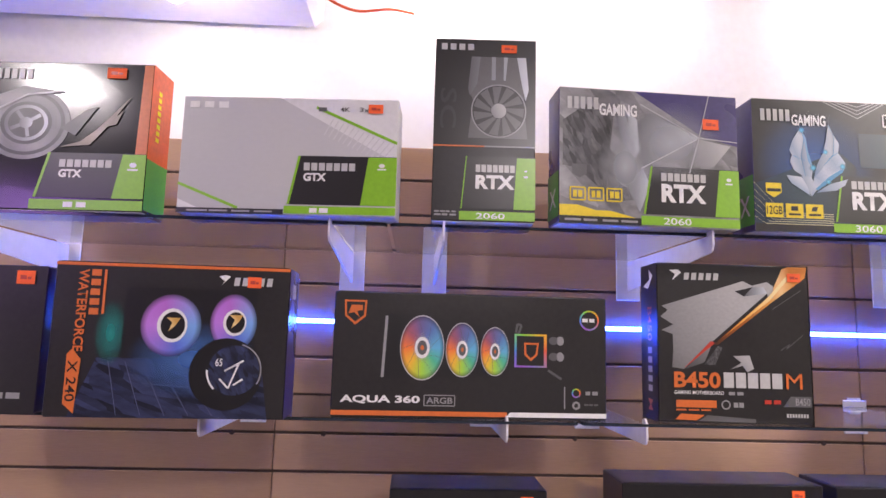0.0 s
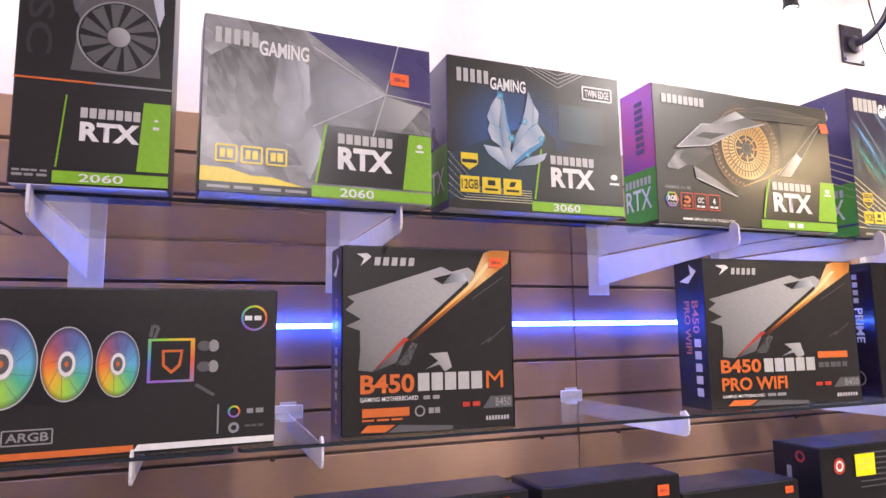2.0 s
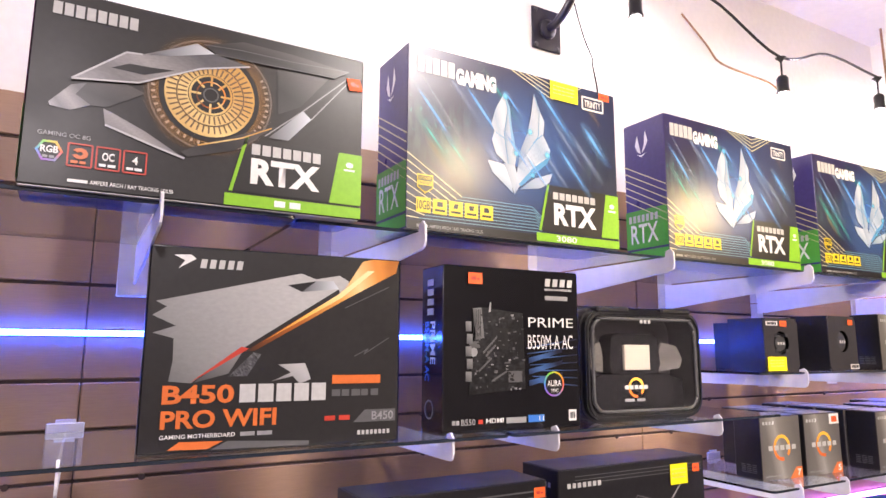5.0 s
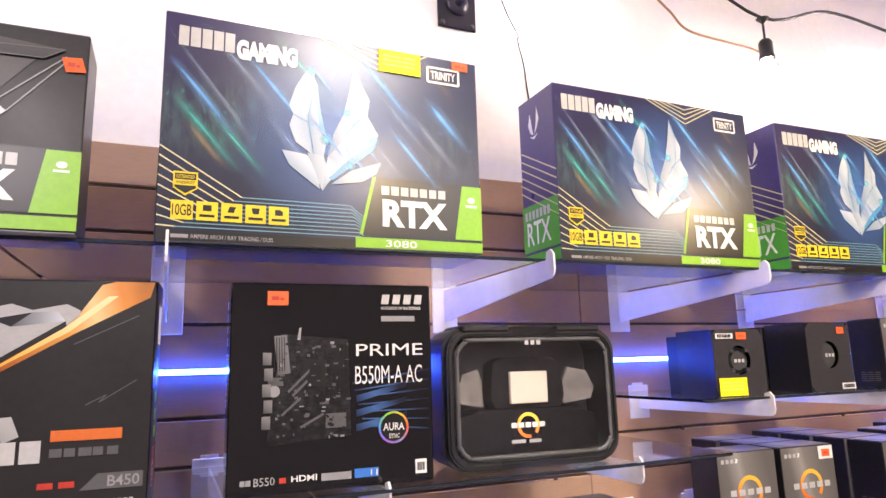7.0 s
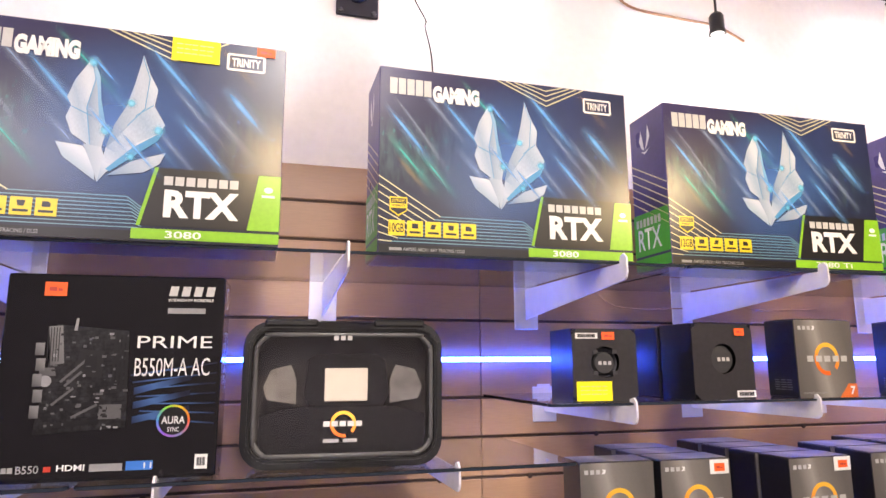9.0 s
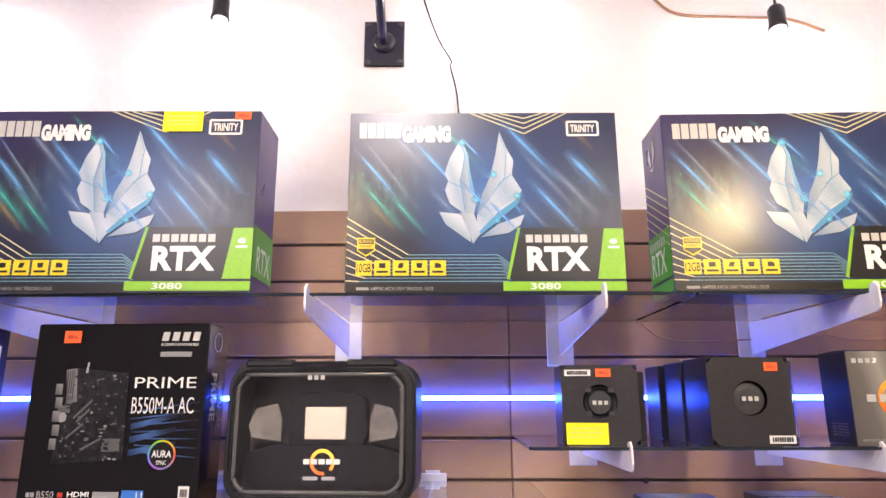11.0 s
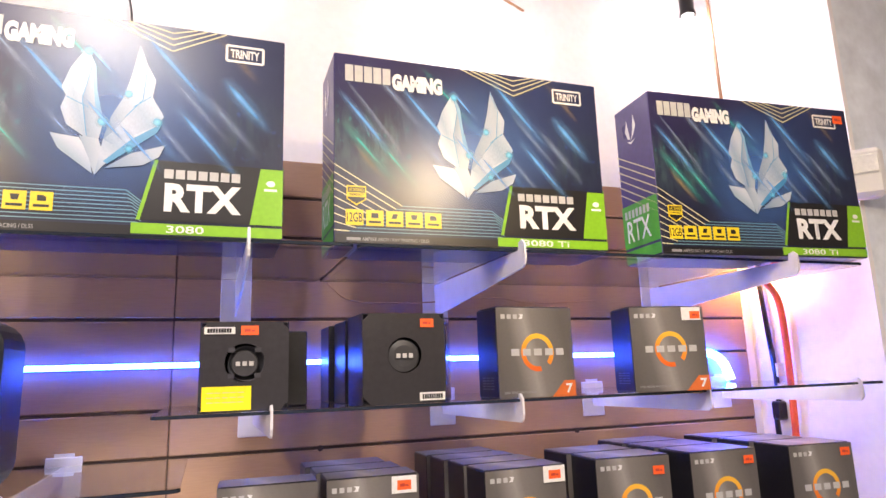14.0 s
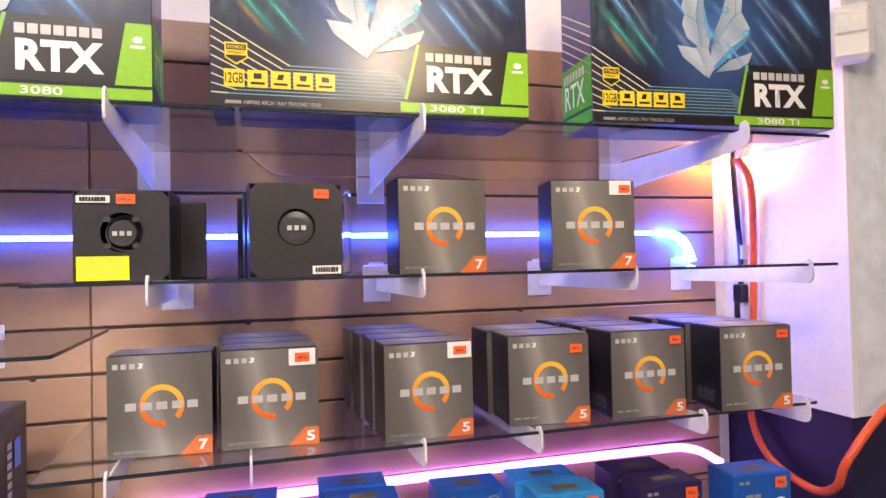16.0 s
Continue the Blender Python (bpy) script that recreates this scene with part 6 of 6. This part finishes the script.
def fan_carton(x, y, turn, size, fancy, spare, behind=False):
    """A black box with a round window onto the fan inside."""
    w, d, h = size
    ob = tagged(new("fan_box"), "black processor fan box with round window on the glass shelf", "box", "fan boxes")
    ob.matrix_world = pose(x, y + d / 2, ZM, 0, 0, turn)
    n, r = 32, 0.0 if behind else w * (0.225 if fancy else 0.205)
    if behind:
        part("carton", block(-w / 2, w / 2, -d / 2, d / 2, 0, h, 0.0015), M["black_card"], ob)
        return
    square = []
    for k in range(n):
        a = 2 * math.pi * (k + 0.5) / n
        q = max(abs(math.cos(a)), abs(math.sin(a)))
        square.append((w / 2 * math.cos(a) / q, h / 2 + h / 2 * math.sin(a) / q))
    ring = [(r * math.cos(2 * math.pi * (k + 0.5) / n), h / 2 + 0.004 + r * math.sin(2 * math.pi * (k + 0.5) / n)) for k in range(n)]
    part("front_panel", frame_slab(square, ring, -d / 2, -d / 2 + 0.0015), M["fan_card"], ob)
    bm = block(-w / 2, -w / 2 + 0.0015, -d / 2 + 0.0017, d / 2, 0, h)
    block(w / 2 - 0.0015, w / 2, -d / 2 + 0.0017, d / 2, 0, h, bm=bm)
    block(-w / 2 + 0.0017, w / 2 - 0.0017, -d / 2 + 0.0017, d / 2, h - 0.0015, h, bm=bm)
    block(-w / 2 + 0.0017, w / 2 - 0.0017, -d / 2 + 0.0017, d / 2, 0, 0.0015, bm=bm)
    block(-w / 2 + 0.0017, w / 2 - 0.0017, d / 2 - 0.0015, d / 2, 0.0017, h - 0.0017, bm=bm)
    part("carton", bm, M["black_card"], ob)
    bm = lathe([(r * 0.96, 0), (r * 0.96, 0.02), (r * 0.9, 0.024), (r * 0.86, 0.02), (r * 0.3, 0.016)], 28)
    bmesh.ops.rotate(bm, verts=bm.verts, matrix=Matrix.Rotation(radians(90), 3, "X"))
    bmesh.ops.translate(bm, verts=bm.verts, vec=(0.002, -d / 2 + 0.032, h / 2 + 0.003))
    part("fan_ring", bm, M["fan_metal"], ob, smooth=True)
    bm = lathe([(r * 0.7, 0), (r * 0.7, 0.01), (r * 0.64, 0.014)], 28) if fancy else lathe([(r * 0.97, 0), (r * 0.97, 0.008), (r * 0.9, 0.011), (r * 0.6, 0.012)], 28)
    bmesh.ops.rotate(bm, verts=bm.verts, matrix=Matrix.Rotation(radians(90), 3, "X"))
    bmesh.ops.translate(bm, verts=bm.verts, vec=(0.0, -d / 2 + 0.017, h / 2 + 0.003))
    part("fan_hub", bm, M["hub_metal"], ob, "grey fan hub")
    face = PrintedFace(ob, w, d, h)
    PrintedFace(ob, w, d - 0.004, h).mark("bbb", 0.4, 0.5, 0.6, 0.55, "white", 3)
    if fancy:
        for k in range(4):
            a = radians(45 + 90 * k)
            part("fan_clip", block(r * 0.93 * math.cos(a) - 0.004, r * 0.93 * math.cos(a) + 0.004, -d / 2 - 0.001, -d / 2 + 0.012, h / 2 + 0.004 + r * 0.93 * math.sin(a) - 0.003, h / 2 + 0.004 + r * 0.93 * math.sin(a) + 0.003), M["fan_metal"], ob)
    for kind, u, v, wide, tall, name in spare:
        face.price(u, v, wide, tall, kind, name=name)
        if kind == "sticker_white":
            face.bars(u - 0.4 * wide / w, v - 0.3 * tall / h, u + 0.4 * wide / w, v + 0.3 * tall / h, "black", 8, n=9, name="bar_code")


fan_carton(2.365, 1.012, -3, (0.111, 0.09, 0.114), True, (("sticker_white", 0.215, 0.9, 0.038, 0.009, "bar_code_label"), ("sticker_orange", 0.55, 0.9, 0.022, 0.012, "price_sticker"), ("sticker_yellow", 0.31, 0.145, 0.06, 0.03, "note_sticker")))
fan_carton(2.402, 1.106, 4, (0.104, 0.07, 0.108), False, (), True)
fan_carton(2.574, 1.0, 2, (0.121, 0.085, 0.124), False, (("sticker_orange", 0.77, 0.89, 0.02, 0.012, "price_sticker"), ("sticker_white", 0.82, 0.07, 0.038, 0.011, "bar_code_label")))
fan_carton(2.566, 1.09, 3, (0.118, 0.07, 0.122), False, (), True)
fan_carton(2.556, 1.165, 1, (0.118, 0.07, 0.12), False, (), True)
blister = tagged(new("blister_pack"), "clear plastic blister pack beside the fan box", "packaging")
blister.matrix_world = pose(2.645, 1.09, ZM)
pane = part("shell", block(-0.006, 0.006, -0.07, 0.07, 0, 0.12, 0.003), M["clear"], blister)
pane.visible_shadow = False


# ---- low boxes ----
def low_box(x, y, w, h, turn, label, kind, spare):
    c = Carton("motherboard_box", label, (w, 0.11, h), (x, y + 0.055, ZB), turn, "black_card", "box", "low dark boxes")
    c.rect("top_print", 0.02, 0.05, 0.98, 0.95, "char_card", 1, "T")
    if kind == "ribbed":
        for k in range(7):
            c.lines("rib", [[(0.3, 0.92 - 0.05 * k), (0.98, 0.92 - 0.05 * k)]], 0.006, "mid", 2)
        c.oval("round_badge", 0.14, 0.83, 0.045, "red", 3)
        c.oval("round_badge", 0.14, 0.83, 0.03, "sticker_white", 4, hole=0.6)
        c.rect("blue_label", 0.78, 0.6, 0.86, 0.72, "blue", 3)
        c.rect("white_label", 0.87, 0.6, 0.95, 0.74, "sticker_white", 3)
        c.oval("round_badge", 0.6, 0.9, 0.1, "red", 3, "L", hole=0.6)
        c.rect("brand_mark", 0.3, 0.5, 0.4, 0.8, "grey", 3, "L")
    elif kind == "silver":
        c.mark("bbb", 0.2, 0.55, 0.46, 0.8, "white", 3)
        c.rect("blue_label", 0.78, 0.6, 0.86, 0.8, "sky_card", 3)
        c.rect("white_label", 0.87, 0.6, 0.95, 0.8, "sticker_white", 3)
    elif kind == "wire":
        c.mark("bbbbbbb", 0.05, 0.85, 0.26, 0.89, "white", 3)
        for k in range(3):
            c.lines("top_rule", [[(0.1, 0.94 - 0.03 * k), (0.98, 0.94 - 0.03 * k)]], 0.003, "mid", 2)
        c.lines("car_outline", [[(0.02, 0.45), (0.1, 0.6), (0.25, 0.66), (0.3, 0.58), (0.45, 0.6), (0.5, 0.72), (0.62, 0.66), (0.66, 0.5)], [(0.02, 0.4), (0.3, 0.48), (0.6, 0.42)]], 0.004, "mid", 2)
        c.lines("slash_mark", [[(0.66, 0.5), (0.82, 0.78)]], 0.008, "grey", 2)
        c.mark("bbbbb", 0.7, 0.35, 0.96, 0.45, "white", 3)
        c.mark("bbbbbbb", 0.1, 0.85, 0.8, 0.89, "grey", 3, "L")
        c.mark("bbbbbbb", 0.25, 0.4, 0.4, 0.8, "white", 3, "R", turn=-90)
        c.rect("blue_label", 0.5, 0.62, 0.72, 0.8, "blue", 3, "R")
    elif kind == "pale":
        c.mark("bbbb", 0.66, 0.72, 0.92, 0.84, "white", 3)
    for kindly, u, v, wide, tall in spare:
        c.price(u, v, wide, tall, kindly)


OR = "sticker_orange"
low_box(0.18, 1.08, 0.264, 0.183, 0, "black motherboard box with silver mark and orange price sticker", "pale", ((OR, 0.87, 0.9, 0.022, 0.018),))
low_box(0.615, 1.08, 0.35, 0.198, 0, "black motherboard box with white mark and blue labels", "silver", ((OR, 0.87, 0.92, 0.022, 0.016),))
low_box(0.95, 1.08, 0.272, 0.196, 0, "black motherboard box with small orange price sticker", "plain", ((OR, 0.86, 0.88, 0.024, 0.018),))
low_box(1.235, 1.09, 0.28, 0.158, 1, "low dark patterned box on the lower shelf", "plain", ((OR, 0.9, 0.9, 0.02, 0.012),))
low_box(1.595, 1.08, 0.345, 0.212, 0, "black ribbed motherboard box with yellow note sticker", "ribbed", (("sticker_yellow", 0.34, 0.82, 0.055, 0.042), (OR, 0.95, 0.91, 0.024, 0.017)))
low_box(2.005, 1.1, 0.388, 0.219, 0, "black motherboard box with car outline and yellow note", "wire", (("sticker_yellow", 0.8, 0.86, 0.05, 0.04), (OR, 0.93, 0.9, 0.02, 0.016)))


def window_box(x, y, card, turn, tall=0.104, deep=0.07, mark=True):
    """A blue processor box; its top window is a flat patch, dark for the shaded inside."""
    c = Carton("processor_box", "blue processor box with a cut-out window in its top", (0.115, deep, tall), (x, y + deep / 2, ZI), turn, card, "box", "blue processor boxes")
    c.rect("window_rim", 0.32, 0.26, 0.7, 0.58, "mid", 1, "T")
    c.rect("window_print", 0.34, 0.29, 0.68, 0.55, "brown_card", 2, "T")
    if mark:
        c.oval("brand_mark", 0.84, 0.8, 0.09, "grey", 3, squeeze=0.7, hole=0.75)
        c.bars(0.1, 0.85, 0.3, 0.9, "grey", 3, n=2)
    return c


for x, y, card, n in ((2.495, 1.2, "blue_card", 1), (2.685, 1.14, "blue_card", 2), (2.862, 1.14, "blue_card", 1), (3.008, 1.065, "sky_card", 2), (3.183, 1.045, "violet_card", 2), (3.358, 1.035, "blue_card", 1)):
    for k in range(n):
        c = window_box(x - 0.006 * k, y + 0.076 * k, card, -4)
        if k == 0 and x > 2.95:
            c.price(0.8, 0.85, 0.022, 0.018)
            if x > 3.3:
                c.text("i3", 0.62, 0.35, 0.9, 0.6, "white", 4)
                c.bars(0.2, 0.62, 0.5, 0.68, "grey", 4, n=2)


# ---- light strips, bulbs, cables ----
strip = tagged(new("led_strip"), "blue lit LED strip along a slatwall groove", "light strip")
part("tape", block(-1.4, 3.36, WALL - 0.006, WALL - 0.0005, 1.5405, 1.5495), M["white_plastic"], strip, "white backing tape")
part("diffuser", block(-1.4, 3.36, WALL - 0.0085, WALL - 0.0061, 1.541, 1.549), M["strip_light"], strip, "glowing blue strip")
bm = bmesh.new()
for k in range(330):
    x = -1.38 + k * 0.01433
    block(x, x + 0.0105, WALL - 0.0105, WALL - 0.0086, 1.5415, 1.5485, bm=bm)
tagged(part("diode_tape", bm, M["strip_core"], strip), kind="stuff")
curl = glide([(3.36, WALL - 0.008, 1.545), (3.40, WALL - 0.01, 1.54), (3.425, WALL - 0.012, 1.52), (3.44, WALL - 0.014, 1.484)])
part("curl", tube(curl, 0.0095), M["strip_light"], strip)
part("curl_core", tube([(x, y - 0.007, z) for x, y, z in curl], 0.0055), M["strip_core"], strip)

tube_strip = tagged(new("led_tube"), "lilac lit LED tube above the low shelf", "light strip")
part("glow_tube", tube(glide([(2.33, WALL - 0.012, 1.085), (2.8, WALL - 0.012, 1.085), (3.3, WALL - 0.012, 1.083), (3.42, WALL - 0.02, 1.078), (3.475, WALL - 0.05, 1.05)]), 0.0085), M["tube_light"], tube_strip)

garland = tagged(new("string_lights"), "black cable string lights with bulbs along the wall", "string lights")
drops = [(-0.95, 2.28), (-0.37, 2.166), (0.1, 2.30), (0.52, 2.315), (1.1, 2.325), (1.66, 2.338), (2.22, 2.385), (2.83, 2.305), (3.38, 2.36)]
hang = []
for (xa, za), (xb, zb) in zip(drops, drops[1:]):
    ya, ym = (1.085, 1.085) if xa < 0 else (1.253, 1.262)
    hang += [(xa, ya, za + 0.105), ((xa + xb) / 2, ym, (za + zb) / 2 + 0.105 + (0.075 if 2 < xa < 2.5 else 0.05))]
part("cable", tube(glide(hang + [(3.38, 1.25, 2.465)], 6), 0.0042, 8), M["black_plastic"], garland)
for x, z in drops:
    y = 1.082 if x < 0 else 1.25
    bm = lathe([(0.006, 0.105), (0.016, 0.1), (0.006, 0.09), (0.003, 0.085), (0.003, 0.045), (0.012, 0.04), (0.017, 0.032), (0.017, 0.0), (0.02, -0.012), (0.016, -0.014)], 14, at=(x, y, z))
    holder = part("bulb_holder", bm, M["black_plastic"], garland, "black lamp socket", True)
    bm = lathe([(0.008, -0.013), (0.017, -0.024), (0.02, -0.036), (0.016, -0.05), (0.005, -0.058)], 14, at=(x, y, z))
    part("bulb", bm, M["bulb_light"], garland, "lit warm white bulb", True)

for px, py, size in ((1.86, 0.45, 0.55), (2.8, 0.42, 1.0)):
    pendant = tagged(new("pendant_bulb"), "warm bulb hanging on a black cable", "light", "pendant bulbs")
    pendant.matrix_world = pose(px, py, 1.965)
    part("cord", tube([(0, 0, CEIL - 1.965), (0, 0, 0.085)], 0.004, 8), M["black_plastic"], pendant)
    part("bulb_holder", lathe([(0.004, 0.1), (0.017, 0.09), (0.019, 0.045)], 14), M["black_plastic"], pendant)
    part("bulb", lathe([(0.012, 0.045), (0.03 * size, 0.02), (0.034 * size, 0.0), (0.027 * size, -0.022 * size), (0.008 * size, -0.034 * size)], 16), M["gold_light"], pendant, "lit golden bulb", True)

corner_bulb = tagged(new("corner_bulb"), "small amber lamp behind the last box", "light")
part("bulb", lathe([(0.008, 0.03), (0.018, 0.02), (0.02, 0.0), (0.012, -0.018)], 14, at=(3.5, 1.285, 1.735)), M["warm_light"], corner_bulb, "lit amber bulb", True)
part("bulb_holder", lathe([(0.012, 0.03), (0.014, 0.06), (0.008, 0.065)], 12, at=(3.5, 1.285, 1.735)), M["black_plastic"], corner_bulb)

gooseneck = tagged(new("gooseneck_lamp"), "black gooseneck wall lamp on a square steel plate", "lamp")
gooseneck.matrix_world = pose(1.999, WALL + 0.0195, 2.32)
part("wall_plate", block(-0.045, 0.045, -0.006, 0, -0.056, 0.056, 0.002), M["black_metal"], gooseneck)
bm = lathe([(0.026, 0), (0.024, 0.008), (0.014, 0.012)], 20)
bmesh.ops.rotate(bm, verts=bm.verts, matrix=Matrix.Rotation(radians(90), 3, "X"))
bmesh.ops.translate(bm, verts=bm.verts, vec=(0, -0.006, 0))
part("collar", bm, M["black_metal"], gooseneck, smooth=True)
for sx in (-0.035, 0.035):
    for sz in (-0.046, 0.046):
        bm = lathe([(0.006, 0), (0.005, 0.003), (0.002, 0.004)], 10)
        bmesh.ops.rotate(bm, verts=bm.verts, matrix=Matrix.Rotation(radians(90), 3, "X"))
        bmesh.ops.translate(bm, verts=bm.verts, vec=(sx, -0.006, sz))
        part("screw", bm, M["fan_metal"], gooseneck)
part("arm", tube(glide([(0, -0.01, 0), (0, -0.05, 0.003), (0, -0.1, 0.035), (0, -0.14, 0.1), (0, -0.21, 0.19), (0, -0.34, 0.235), (0, -0.47, 0.19), (0, -0.56, 0.07), (0, -0.585, 0.0)]), 0.0105, 12), M["black_metal"], gooseneck, smooth=True)
part("shade", lathe([(0.02, 0.02), (0.03, 0.0), (0.05, -0.02), (0.1, -0.07), (0.13, -0.1), (0.127, -0.102), (0.09, -0.068), (0.03, -0.01)], 32, at=(0, -0.585, 0.0)), M["black_metal"], gooseneck, "dark violet domed shade", True)

wire = tagged(new("wall_wire"), "thin dark wire hanging down the white wall", "cable")
part("strand", tube(glide([(2.06, WALL + 0.012, 2.55), (2.091, WALL + 0.012, 2.417), (2.12, WALL + 0.012, 2.33), (2.148, WALL + 0.012, 2.276), (2.147, WALL + 0.012, 2.26), (2.16, WALL + 0.012, 2.2), (2.167, WALL + 0.012, 2.13), (2.19, WALL + 0.012, 1.99)]), 0.0022, 6), M["black_plastic"], wire)
cord = tagged(new("wall_cable"), "tan cable clipped along the top of the wall", "cable")
part("strand", tube(glide([(2.5, WALL + 0.01, 2.5), (2.6, WALL + 0.01, 2.43), (2.66, WALL + 0.01, 2.385), (2.8, WALL + 0.01, 2.375), (2.9, WALL + 0.01, 2.37), (2.98, WALL + 0.01, 2.34)]), 0.003, 8), M["brown_cable"], cord)
drop = tagged(new("wall_cable"), "brown cable hanging beside the end box", "cable")
part("strand", tube(glide([(3.44, 1.25, CEIL), (3.447, 1.25, 2.4), (3.453, 1.25, 2.13), (3.47, 1.26, 1.9), (3.5, 1.28, 1.79)]), 0.004, 8), M["brown_cable"], drop)
black_lead = tagged(new("power_cable"), "black power cable with a plug hanging in the corner", "cable")
part("strand", tube(glide([(3.535, 1.29, 1.74), (3.54, 1.285, 1.6), (3.543, 1.28, 1.5), (3.541, 1.28, 1.42), (3.53, 1.28, 1.38), (3.535, 1.275, 1.25)]), 0.006, 10), M["black_plastic"], black_lead)
part("plug", block(3.527, 3.55, 1.265, 1.29, 1.39, 1.43, 0.003), M["black_plastic"], black_lead)
part("cable_tag", block(3.53, 3.552, 1.262, 1.266, 1.485, 1.515), M["sticker_white"], black_lead)
red_lead = tagged(new("extension_cable"), "orange extension cable looping down the corner", "cable")
part("strand", tube(glide([(3.5, 1.235, 1.70), (3.535, 1.235, 1.63), (3.538, 1.24, 1.4), (3.532, 1.245, 1.25), (3.53, 1.247, 1.153), (3.53, 1.204, 1.08), (3.525, 1.1, 1.05), (3.5, 1.02, 1.08), (3.49, 0.985, 1.14), (3.575, 0.975, 1.228), (3.72, 0.97, 1.3), (3.95, 1.0, 1.33)]), 0.0075, 10), M["red_cable"], red_lead)

shelf_lead = tagged(new("loose_cable"), "thin tan cable lying behind the upper boxes", "cable")
part("strand", tube(glide([(2.43, 1.29, 1.77), (2.5, 1.31, 1.72), (2.53, 1.315, 1.68), (2.58, 1.318, 1.655), (2.72, 1.318, 1.655), (2.86, 1.318, 1.665), (2.95, 1.318, 1.655), (3.1, 1.318, 1.66)]), 0.0013, 6), M["brown_cable"], shelf_lead)

sensor = tagged(new("alarm_sensor"), "white plastic corner alarm sensor on the return wall", "sensor")
sensor.matrix_world = pose(3.549, 1.005, 1.883, 0, 0, -45)
part("housing", block(-0.034, 0.034, -0.024, 0.02, -0.05, 0.05, 0.009), M["white_plastic"], sensor)
part("lens", block(-0.026, 0.026, -0.029, -0.022, -0.005, 0.036, 0.004), M["sticker_white"], sensor, "milky sensor lens")

unit = tagged(new("air_conditioner"), "white wall-mounted air conditioner with a loose cable", "appliance")
unit.matrix_world = pose(-0.56, 1.24, 2.185)
part("housing", block(-0.42, 0.42, -0.1, 0.09, 0.0, 0.27, 0.018), M["ivory_plastic"], unit)
part("vent_flap", block(-0.38, 0.38, -0.104, -0.098, 0.02, 0.07, 0.002), M["white_wall"], unit)
part("lead", tube(glide([(0.41, -0.02, 0.06), (0.44, -0.02, 0.02), (0.5, -0.01, 0.0), (0.57, 0.0, 0.012), (0.62, 0.01, 0.01)]), 0.003, 8), M["red_cable"], unit)

# ---- slatwall boards ----
PITCH, TOP = 0.0763, 1.928
SEAMS = (X0, -1.415, -0.1965, 1.041, 2.26, 3.515)
for a, b in zip(SEAMS, SEAMS[1:]):
    panel = tagged(new("slatwall_panel"), "tan wooden slatwall panel with dark horizontal grooves", "wall panel", kind="structure")
    shared = mesh_of("slat", block(a + 0.0008, b - 0.0008, WALL, WALL + 0.012, 0.0028, PITCH - 0.0028, 0.0016), M["slat"])
    for k in range(23):
        s = new("slat", shared)
        s.parent = panel
        s.location.z = TOP - PITCH * (k + 1)
    for k, (u, z) in enumerate(((0.08, 1.3165), (0.5, 1.3165), (0.93, 1.3165), (0.2, 1.393), (0.62, 1.393))):
        bm = lathe([(0.0055, 0), (0.005, 0.002), (0.002, 0.0025)], 10)
        bmesh.ops.rotate(bm, verts=bm.verts, matrix=Matrix.Rotation(radians(90), 3, "X"))
        bmesh.ops.translate(bm, verts=bm.verts, vec=(a + u * (b - a), WALL + 0.0005, z))
        part("screw", bm, M["groove"], panel, "dark screw head")
